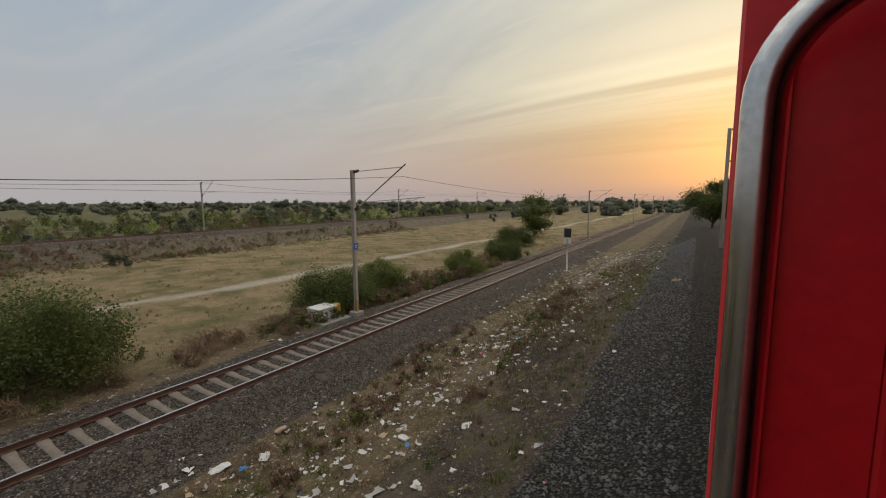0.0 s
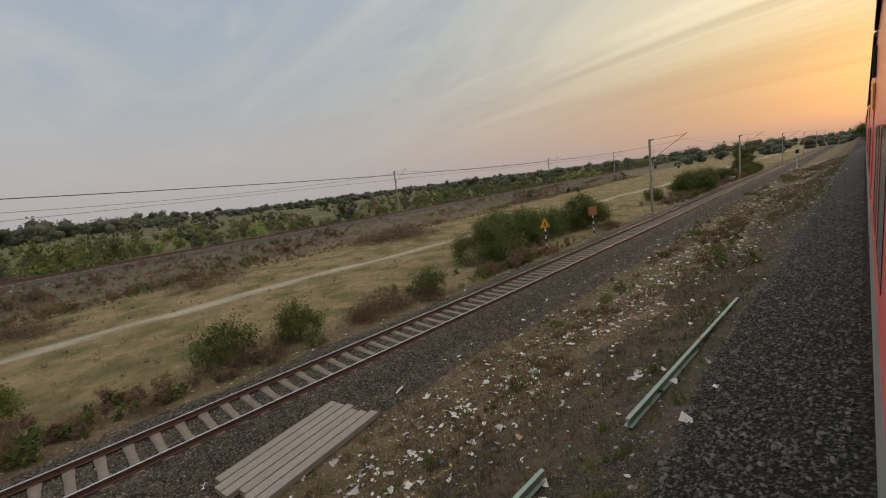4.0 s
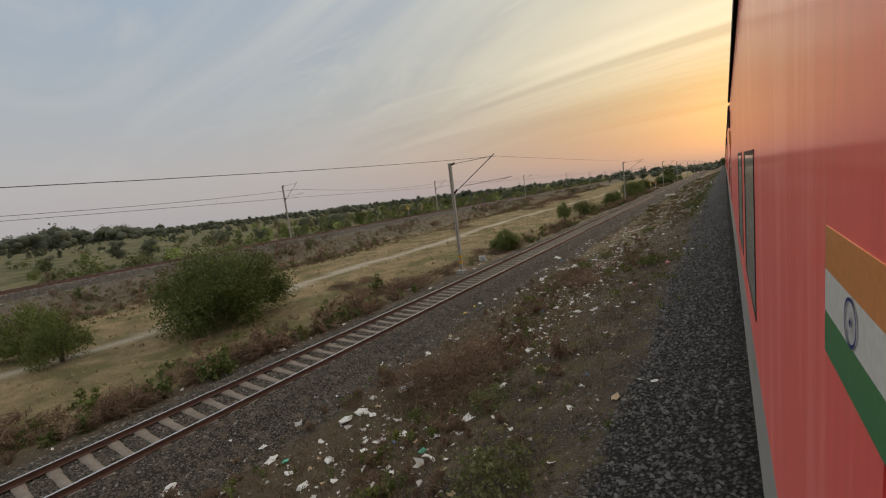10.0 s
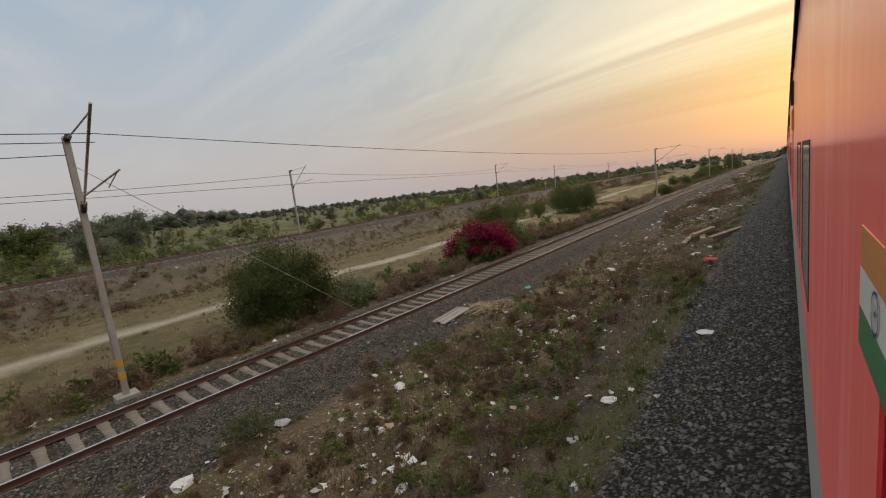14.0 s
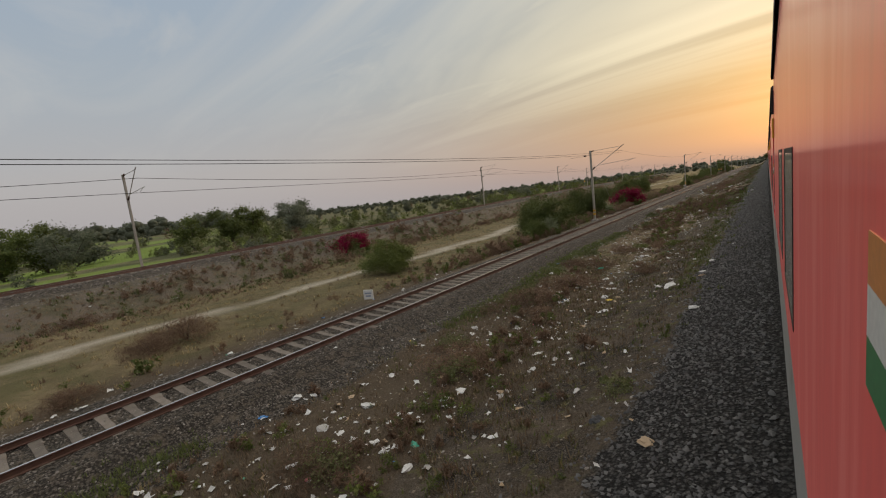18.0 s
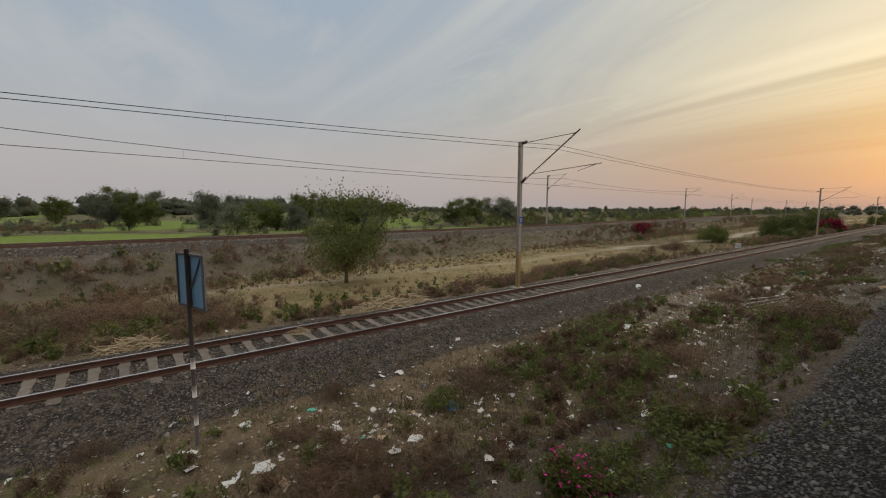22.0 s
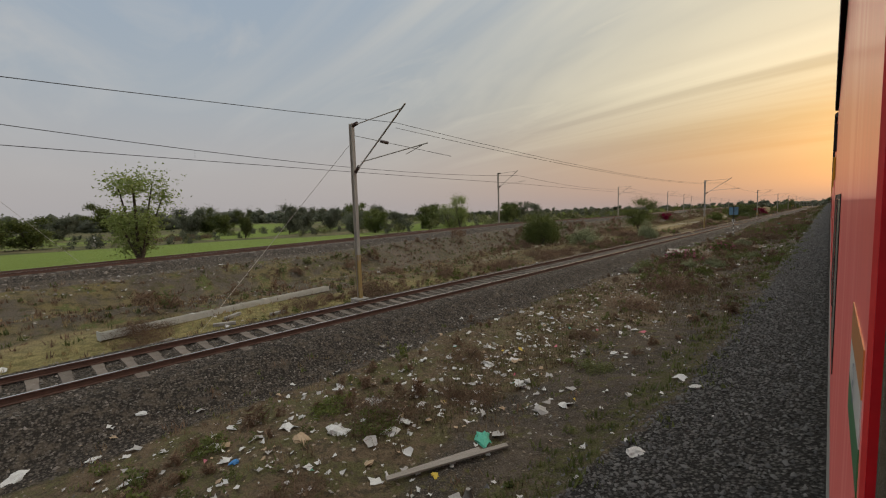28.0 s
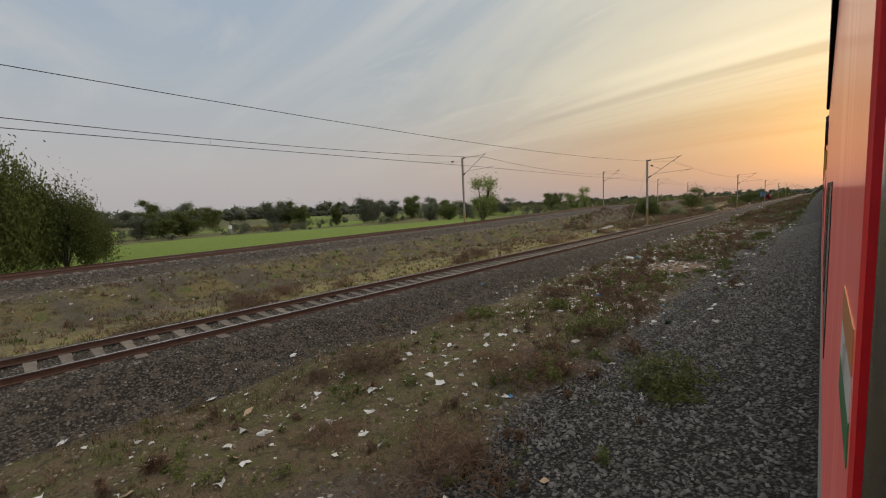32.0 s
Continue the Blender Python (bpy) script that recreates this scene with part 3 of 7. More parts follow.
    crop = mix(rng(mid, 0.3, 0.7), (0.165, 0.245, 0.040), (0.225, 0.285, 0.060))
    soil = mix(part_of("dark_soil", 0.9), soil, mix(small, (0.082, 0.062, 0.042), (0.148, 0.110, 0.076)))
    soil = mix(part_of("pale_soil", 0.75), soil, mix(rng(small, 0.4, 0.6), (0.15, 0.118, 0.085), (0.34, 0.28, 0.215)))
    dry = mix(part_of("dull_field", 0.75), dry, mix(rng(noise_fac(1.1, 5, 0.65), 0.42, 0.58), (0.088, 0.073, 0.038), (0.168, 0.138, 0.068)))
    dry = mix(part_of("straw_field", 0.6), dry, mix(rng(noise_fac(1.1, 5, 0.65), 0.40, 0.60), (0.29, 0.232, 0.108), (0.46, 0.365, 0.19)))
    soil = mix(part_of("grassy", 0.85), soil, mix(rng(noise_fac(5.0, 5, 0.7), 0.52, 0.60), mix(rng(noise_fac(1.4, 6, 0.7), 0.44, 0.54), (0.128, 0.128, 0.046), (0.185, 0.132, 0.080)), (0.068, 0.056, 0.034)))
    soil = mix(part_of("pale_dust", 0.42), soil, mix(rng(noise_fac(6.0, 5, 0.7), 0.40, 0.60), (0.17, 0.138, 0.105), (0.39, 0.325, 0.255)))
    soil = flecks(14.0, 0.05, soil, (0.42, 0.36, 0.28))
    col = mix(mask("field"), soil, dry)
    sh = t.nodes.new("ShaderNodeMath")
    sh.operation = "MULTIPLY"
    t.links.new(edge("shoulder"), sh.inputs[0])
    t.links.new(rng(small, 0.26, 0.46), sh.inputs[1])
    col = mix(sh.outputs[0], col, fine)
    wd = t.nodes.new("ShaderNodeMath")
    wd.operation = "MULTIPLY"
    t.links.new(edge("weed_strip", 0.9, 1.3), wd.inputs[0])
    t.links.new(rng(noise_fac(7.0, 5, 0.7), 0.40, 0.56), wd.inputs[1])
    col = mix(wd.outputs[0], col, (0.118, 0.116, 0.046))
    col = mix(edge("bare", 1.1, 1.6), col, mix(rng(noise_fac(5.0, 5, 0.7), 0.38, 0.62), (0.37, 0.255, 0.175), (0.20, 0.145, 0.105)))
    col = mix(part_of("yellow_grass", 0.85), col, mix(rng(small, 0.38, 0.62), (0.40, 0.34, 0.14), (0.20, 0.18, 0.068)))
    col = mix(mask("path"), col, mix(small, (0.58, 0.52, 0.42), (0.42, 0.36, 0.27)))
    col = mix(mask("beyond"), col, beyond)
    col = mix(mask("crop"), col, crop)
    col = mix(mask("bank"), col, bank)
    earth = mix(rng(noise_fac(0.45, 5, 0.6), 0.44, 0.56), (0.155, 0.128, 0.098), (0.235, 0.188, 0.088))
    earth = mix(rng(noise_fac(2.2, 6, 0.7), 0.50, 0.60), earth, (0.110, 0.098, 0.052))
    earth = mix(rng(noise_fac(0.9, 4, 0.6), 0.57, 0.63), earth, (0.15, 0.16, 0.058))
    earth = flecks(6.0, 0.02, earth, (0.50, 0.46, 0.40))
    col = mix(edge("earth", 0.6, 2.0), col, earth)
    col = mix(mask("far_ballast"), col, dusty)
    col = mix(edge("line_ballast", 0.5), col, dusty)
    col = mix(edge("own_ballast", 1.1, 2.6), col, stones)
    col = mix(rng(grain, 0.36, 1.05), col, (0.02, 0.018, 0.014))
    t.links.new(col, b.inputs["Base Color"])
    b.inputs["Roughness"].default_value, b.inputs["Specular IOR Level"].default_value = 0.95, 0.15
    bn = t.nodes.new("ShaderNodeBump")
    bn.inputs["Strength"].default_value, bn.inputs["Distance"].default_value = 0.8, 0.05
    t.links.new(grain, bn.inputs["Height"])
    for key, hgt in (("own_ballast", stone_h), ("line_ballast", dusty_h), ("shoulder", fine_h)):
        bs = t.nodes.new("ShaderNodeBump")
        bs.invert = True
        bs.inputs["Distance"].default_value = 0.03 if key != "shoulder" else 0.012
        t.links.new(mask(key), bs.inputs["Strength"])
        t.links.new(hgt, bs.inputs["Height"])
        t.links.new(bn.outputs[0], bs.inputs["Normal"])
        bn = bs
    bn2 = t.nodes.new("ShaderNodeBump")
    bn2.inputs["Strength"].default_value, bn2.inputs["Distance"].default_value = 0.6, 0.15
    t.links.new(small, bn2.inputs["Height"])
    t.links.new(bn.outputs[0], bn2.inputs["Normal"])
    t.links.new(bn2.outputs[0], b.inputs["Normal"])
    return m


ground = new("ground", gme)
gme.materials.append(ground_material())
tagged(ground, "dusty trackside ground with dry grass, gravel and fields", "ground", kind="structure")


# ---- mesh helpers ----
def as_mesh(bm, name, *mats, smooth=False):
    me = bpy.data.meshes.new(name)
    bm.to_mesh(me)
    bm.free()
    for m in mats:
        me.materials.append(m)
    if smooth:
        for p in me.polygons:
            p.use_smooth = True
    return me


def part(name, bm, material, parent, label=""):
    me = bm if isinstance(bm, bpy.types.Mesh) else as_mesh(bm, name, material)
    ob = new(name, me)
    ob.parent = parent
    if label:
        tagged(ob, label)
    return ob


def box(bm, x0, x1, y0, y1, z0, z1, bevel=0.0):
    r = bmesh.ops.create_cube(bm, size=1.0, matrix=Matrix.Translation(((x0 + x1) / 2, (y0 + y1) / 2, (z0 + z1) / 2)) @ Matrix.Diagonal((abs(x1 - x0), abs(y1 - y0), abs(z1 - z0), 1)))
    if bevel:
        es = {e for v in r["verts"] for e in v.link_edges}
        bmesh.ops.bevel(bm, geom=list(es), offset=bevel, segments=2, affect="EDGES", profile=0.5)
    return bm


def boxes(*args, bevel=0.0):
    bm = bmesh.new()
    for a in args:
        box(bm, *a, bevel=bevel)
    return bm


def tube(bm, pts, r, sides=6, cap=True):
    """A round bar along points; r may be a list."""
    pts = [Vector(p) for p in pts]
    rs = r if isinstance(r, (list, tuple)) else [r] * len(pts)
    rings = []
    s = None
    for i, p in enumerate(pts):
        d = (pts[min(i + 1, len(pts) - 1)] - pts[max(i - 1, 0)]).normalized()
        if s is None:
            s = d.cross(Vector((0.0, 0.0, 1.0)))
            if s.length < 0.3:
                s = d.cross(Vector((0.0, 1.0, 0.0)))
        s = (s - d * s.dot(d)).normalized()
        u = s.cross(d)
        rings.append([bm.verts.new(p + (s * math.cos(a) + u * math.sin(a)) * rs[i]) for a in [2 * math.pi * k / sides for k in range(sides)]])
    for a, b in zip(rings, rings[1:]):
        for k in range(sides):
            bm.faces.new((a[k], a[(k + 1) % sides], b[(k + 1) % sides], b[k])).smooth = True
    if cap:
        bm.faces.new(rings[0])
        bm.faces.new(rings[-1][::-1])
    return bm


def thing(name, m, label, category, group=""):
    ob = new(name)
    ob.matrix_basis = m
    ob.empty_display_size = 0.2
    return tagged(ob, label, category, group)

# ---- the train ----
SIDE_X = 0.1         # plane of the coach sides
DOOR_Y = [-17.03, -35.5, -54.3, -73.4, -82.95, -92.3, -110.7, -128.5, -145.0, -160.38, -176.06, -190.29, -203.77, -216.34, -227.76, -238.82, -250.2, -255.95, -261.5,
          -272.76, -284.15, -295.33, -305.85, -316.27, -327.0, -337.3, -347.3, -357.63, -367.8, -372.85, -378.0, -387.97, -398.31, -408.64, -419.0, -430.19, -441.5]
EYE_Z = [2.96, 2.65, 2.7, 2.88, 2.88, 2.88, 2.71, 2.89, 2.93, 2.81, 2.54, 2.5, 2.35, 2.23, 2.06, 1.92, 1.8, 1.86, 1.65, 1.56, 1.58, 1.5, 1.34, 1.27, 1.16, 1.11, 0.84, 0.85, 0.74, 0.84, 0.64, 0.57, 0.47, 0.32, 0.16, 0.17, 0.1]      # height at which one looks out of each door


def coach_side(bm, length, wins):
    """One side wall, 60 mm thick, with the door opening and the windows cut through it."""
    holes = [(-1.15, 0.0, 1.38, 3.30)] + [(w, w + 1.3, 1.66, 2.60) for w in wins]
    ys = sorted({-1.15, length, *[h[0] for h in holes], *[h[1] for h in holes]})
    zs = [1.36, 1.38, 1.66, 2.60, 3.30, 3.95]

    def solid(i, j):
        if not (0 <= i < len(ys) - 1 and 0 <= j < len(zs) - 1):
            return False
        y, z = (ys[i] + ys[i + 1]) / 2, (zs[j] + zs[j + 1]) / 2
        return not any(h[0] < y < h[1] and h[2] < z < h[3] for h in holes)

    vs = {}

    def v(i, j, s):
        if (i, j, s) not in vs:
            vs[i, j, s] = bm.verts.new((0.06 * s, ys[i], zs[j]))
        return vs[i, j, s]

    for i in range(len(ys) - 1):
        for j in range(len(zs) - 1):
            if solid(i, j):
                bm.faces.new((v(i, j, 0), v(i, j + 1, 0), v(i + 1, j + 1, 0), v(i + 1, j, 0)))
                bm.faces.new((v(i, j, 1), v(i + 1, j, 1), v(i + 1, j + 1, 1), v(i, j + 1, 1)))
                for di, dj, (a, b) in ((-1, 0, ((i, j), (i, j + 1))), (1, 0, ((i + 1, j), (i + 1, j + 1))), (0, -1, ((i, j), (i + 1, j))), (0, 1, ((i, j + 1), (i + 1, j + 1)))):
                    if not solid(i + di, j + dj):
                        bm.faces.new((v(*a, 0), v(*b, 0), v(*b, 1), v(*a, 1)))
    bmesh.ops.recalc_face_normals(bm, faces=bm.faces)


def roof_mesh(y0, y1, name):
    """Curved roof with a drip edge, 40 mm thick."""
    bm = bmesh.new()
    prof = [(-0.035, 3.93), (-0.04, 3.98), (0.03, 4.04), (0.18, 4.12), (0.45, 4.20), (0.9, 4.27), (1.62, 4.30), (2.34, 4.27), (2.8, 4.20), (3.06, 4.12), (3.22, 4.02), (3.25, 3.93)]
    a = [bm.verts.new((x, y0, z)) for x, z in prof]
    b = [bm.verts.new((x, y1, z)) for x, z in prof]
    for i in range(len(prof) - 1):
        bm.faces.new((a[i], a[i + 1], b[i + 1], b[i]))
    bm.faces.new(a[::-1])
    bm.faces.new(b)
    return as_mesh(bm, name, ROOFDARK)


def wheel_disc():
    bm = bmesh.new()
    for y0, y1, r in ((-0.06, 0.06, 0.45), (-0.07, -0.04, 0.49)):
        bmesh.ops.create_cone(bm, cap_ends=True, segments=12, radius1=r, radius2=r * 0.97, depth=y1 - y0, matrix=Matrix.Rotation(radians(90), 4, "Y") @ Matrix.Translation((0, 0, 0)))
    return as_mesh(bm, "wheel", RUST)


def flag_part(coach, y1, z1):
    """Painted flag beside the door, by its far top corner: three bands and a wheel."""
    y0 = y1 - 0.34
    zb = [z1 - 0.069 * k for k in (3, 2, 1, 0)]
    for (za, zc), mt, nm, lb in (((zb[2], zb[3]), SAFFRON, "saffron_band", "saffron painted band"), ((zb[1], zb[2]), FWHITE, "white_band", "white painted band"), ((zb[0], zb[1]), FGREEN, "green_band", "green painted band")):
        part(nm, boxes((-0.0015, 0.01, y0, y1, za, zc)), mt, coach, lb)
    bm = bmesh.new()
    cy, cz = (y0 + y1) / 2, (zb[1] + zb[2]) / 2
    hub, inn, out = [], [], []
    for k in range(48):
        a = 2 * math.pi * (k // 2 + (0.035 if k % 2 else -0.035) * 1.0) / 24
        wide = 2 * math.pi * (k // 2 + (0.16 if k % 2 else -0.16)) / 24
        hub.append(bm.verts.new((-0.0032, cy + 0.005 * math.cos(wide), cz + 0.005 * math.sin(wide))))
        inn.append(bm.verts.new((-0.0032, cy + 0.0285 * math.cos(a), cz + 0.0285 * math.sin(a))))
        out.append(bm.verts.new((-0.0032, cy + 0.033 * math.cos(a), cz + 0.033 * math.sin(a))))
    bm.faces.new(hub)
    for k in range(48):
        n = (k + 1) % 48
        bm.faces.new((inn[k], inn[n], out[n], out[k]))
        if k % 2 == 0:
            bm.faces.new((hub[k], hub[n], inn[n], inn[k]))
    part("wheel_emblem", bm, NAVY, coach, "navy blue spoked wheel")


WHEEL = wheel_disc()


def tilt(y):
    return math.degrees(math.atan(GRADE)) if y < -155 else 0.0


def make_coach(x_door, y_door, z_rail, length, turn=0.0, flag=(0.37, 2.46), rail_top=2.84):
    coach = thing("railway_coach", pose(x_door, y_door, z_rail, tilt(y_door), 0, turn), "red and grey passenger coach with tinted windows and an open door", "railway coach", "coaches of the train")
    n = min(2, max(0, int((length - 2.3 - 1.2) // 1.95)))
    wins = [2.3 + i * 1.95 for i in range(n)]
    bm = bmesh.new()
    coach_side(bm, length, wins)
    part("side_wall", bm, RED, coach, "glossy red side wall")
    part("skirt", boxes((0.004, 0.05, -1.15, length, 0.76, 1.36)), GREYSTRIP, coach, "light grey strip below the red wall")
    part("off_side_wall", boxes((3.16, 3.22, -1.15, length, 0.76, 3.95)), RED, coach)
    part("floor_frame", boxes((0.06, 3.16, -1.15, length, 1.05, 1.30)), INNER, coach, "dark underframe and floor")
    part("end_wall", boxes((0.30, 3.16, -1.15, -1.09, 1.30, 3.95)), RED, coach)
    part("end_wall", boxes((0.06, 3.16, length - 0.06, length, 1.30, 3.95)), RED, coach)
    part("roof", roof_mesh(-1.15, length, "roof"), ROOFDARK, coach, "dark curved roof with drip edge")
    part("drain_box", boxes((-0.04, 0.0, length - 0.14, length - 0.01, 3.30, 3.72), bevel=0.01), BLACK, coach, "dark drain box at the coach end")
    part("end_handle", boxes((-0.03, 0.0, length - 0.10, length - 0.02, 2.86, 3.22), bevel=0.01), YELLOW, coach, "yellow-painted end handle")
    part("gangway", boxes((1.0, 2.2, length, length + 0.5, 1.3, 3.7), bevel=0.06), BLACK, coach, "black rubber gangway")
    for w in wins:
        e = w + 1.3
        fr = part("window_frame", boxes((-0.004, 0.02, w - 0.02, w + 0.01, 1.64, 2.62), (-0.004, 0.02, e - 0.01, e + 0.02, 1.64, 2.62), (-0.004, 0.02, w + 0.01, e - 0.01, 1.64, 1.67), (-0.004, 0.02, w + 0.01, e - 0.01, 2.59, 2.62)), BLACK, coach)
        part("pane", boxes((0.0, 0.016, w + 0.01, e - 0.01, 1.67, 2.59)), TINT, fr, "dusty tinted pane")
    # doorway
    part("door_jamb", boxes((0.061, 0.17, 0.0, 0.05, 1.38, 3.30), (0.005, 0.06, -0.006, 0.0, 1.38, 3.30)), DOORRED, coach, "bright red door jamb")
    dl = part("door_leaf", boxes((0.17, 1.05, 0.0, 0.045, 1.38, 3.27), bevel=0.008), DOORRED, coach, "red door folded open into the coach")
    part("inner_partition", boxes((0.17, 3.1, 0.09, 0.12, 1.30, 3.9)), INNER, coach)
    bm = bmesh.new()
    zt, br, yh = rail_top, 0.13, -0.09
    pts = [(0.030, yh, 1.45 + (zt - br - 1.45) * k / 8) for k in range(9)]
    pts += [(0.030 + br * (1 - math.cos(a)), yh, zt - br + br * math.sin(a)) for a in np.linspace(0.15, math.pi / 2, 10)]
    pts += [(0.22, yh, zt), (0.27, yh + 0.01, zt), (0.30, yh + 0.04, zt), (0.31, 0.0, zt)]
    tube(bm, pts, 0.022, 16)
    part("handrail", bm, CHROME, coach, "stainless steel grab rail")
    flag_part(coach, *flag)
    if length > 6:
        for yb in (1.6, length - 2.6):
            for s in (0, 2.0):
                for x in (0.78, 2.46):
                    wo_ = part("wheel", WHEEL, None, coach)
                    wo_.matrix_basis = pose(x, yb + s - 1.0, 0.45)
        part("underfloor_box", boxes((0.5, 2.7, length * 0.4, length * 0.4 + 2.2, 0.30, 1.05), bevel=0.03), INNER, coach)
    return coach


FLAGS = {9: (0.56, 2.524), 10: (0.33, 2.502), 11: (0.303, 2.475), 12: (0.38, 2.443), 13: (0.375, 2.441), 14: (0.365, 2.463), 15: (0.21, 2.456), 19: (0.28, 2.46), 20: (0.243, 2.496), 21: (0.38, 2.43)}
for i, y in enumerate(DOOR_Y):
    nxt = DOOR_Y[i - 1] - 1.15 if i else y + 19.0
    make_coach(SIDE_X, y, EYE_Z[i] - 2.6, nxt - y - 0.55, {0: -4.6, 1: -0.6}.get(i, 0.0), FLAGS.get(i, (0.37, 2.355 if y > -380 else 2.405)), 3.22 if i == 9 else 2.84)
# the rest of the train follows the curve to the right
cx_, cy_, turn_ = SIDE_X, DOOR_Y[0], -4.6
for k in range(4):
    cx_ += 20.15 * math.sin(radians(-turn_))
    cy_ += 20.15 * math.cos(radians(turn_))
    turn_ -= 3.2
    make_coach(cx_, cy_, EYE_Z[0] - 2.6, 18.45, turn_)

# rails under the train
for x in (0.1 + 1.62 - 0.87, 0.1 + 1.62 + 0.87):
    for y0, y1, base in ((-335.0, 0.0, -150.0), (0.0, 128.0, -150.0)):
        r_ = new("train_rail", as_mesh(boxes((-0.035, 0.035, y0, y1, -0.04, 0.0), (-0.01, 0.01, y0, y1, -0.14, -0.04), (-0.07, 0.07, y0, y1, -0.17, -0.14)), "train_rail", RUST))
        r_.matrix_basis = pose(x, base, 0.2, math.degrees(math.atan(GRADE)) if y0 < 0 else 0.0)
        tagged(r_, "rusty steel rail under the train", "rail", "rails of the train's own line", "structure")

# ---- the single line beside the train ----
def rail_mesh(y0, y1, name):
    """A flat-bottomed rail: rusty web and foot, bright head."""
    prof = [(-0.034, 0.0), (-0.034, -0.03), (-0.010, -0.045), (-0.010, -0.135), (-0.07, -0.15), (-0.07, -0.165), (0.07, -0.165), (0.07, -0.15), (0.010, -0.135), (0.010, -0.045), (0.034, -0.03), (0.034, 0.0)]
    ys = np.arange(y0, y1 + 1, 13.0)
    bm = bmesh.new()
    rings = [[bm.verts.new((x, y, z)) for x, z in prof] for y in ys]
    n = len(prof)
    for a, b in zip(rings, rings[1:]):
        for k in range(n):
            f = bm.faces.new((a[k], b[k], b[(k + 1) % n], a[(k + 1) % n]))
            f.material_index = 1 if k == n - 1 else 0
    bmesh.ops.recalc_face_normals(bm, faces=bm.faces)
    return as_mesh(bm, name, RUST, SHINE)


RAIL = rail_mesh(-620, 420, "rail")
for s in (-0.87, 0.87):
    r_ = new("rail", RAIL)
    r_.matrix_basis = pose(TRACK_X + s, 0, RAIL_Z)
    tagged(r_, "rusty steel rail with a bright worn head", "rail", "rails of the single line", "structure")


def sleeper_mesh():
    """Concrete sleeper, waisted, with sloping ends."""
    prof = [(-1.37, 0.10, -0.02), (-1.30, 0.125, 0.0), (-0.62, 0.125, 0.0), (-0.35, 0.105, -0.03), (0.35, 0.105, -0.03), (0.62, 0.125, 0.0), (1.30, 0.125, 0.0), (1.37, 0.10, -0.02)]
    bm = bmesh.new()
    rows = []
    for x, w, z in prof:
        rows.append([bm.verts.new(p) for p in ((x, -w, z), (x, w, z), (x, w + 0.02, -0.15), (x, -w - 0.02, -0.15))])
    for a, b in zip(rows, rows[1:]):
        for k in range(4):
            bm.faces.new((a[k], a[(k + 1) % 4], b[(k + 1) % 4], b[k]))
    bm.faces.new(rows[0][::-1])
    bm.faces.new(rows[-1])
    bmesh.ops.recalc_face_normals(bm, faces=bm.faces)
    return as_mesh(bm, "sleeper", CONC)


SLEEPER = sleeper_mesh()
bed_line = tagged(new("sleeper_row"), "concrete sleepers of the single line in grey ballast", "sleepers", kind="structure")
rs = np.random.default_rng(5)
sl_y = np.arange(-455, 60, 0.62)
near_sl = [y for y in sl_y if -455 <= y <= -270]
for y in near_sl:
    o = new("sleeper", SLEEPER)
    o.parent = bed_line
    o.matrix_basis = pose(TRACK_X + rs.normal(0, 0.012), y + rs.normal(0, 0.01), RAIL_Z - 0.165 + rs.normal(0, 0.006), rz=rs.normal(0, 0.4))
sv = np.array([v.co[:] for v in SLEEPER.vertices])
sf = np.array([p.vertices[:] for p in SLEEPER.polygons])
rest = [y for y in sl_y if y > -270] + list(np.arange(-600, -455, 0.62)) + list(np.arange(60, 200, 0.62))
rv = np.concatenate([sv + (TRACK_X, y, RAIL_Z - 0.165) for y in rest])
rf = np.concatenate([sf + len(sv) * i for i in range(len(rest))])
rme = fast_mesh("sleepers", rv, rf)
rme.materials.append(CONC)
tagged(part("sleepers", rme, CONC, bed_line), kind="stuff")


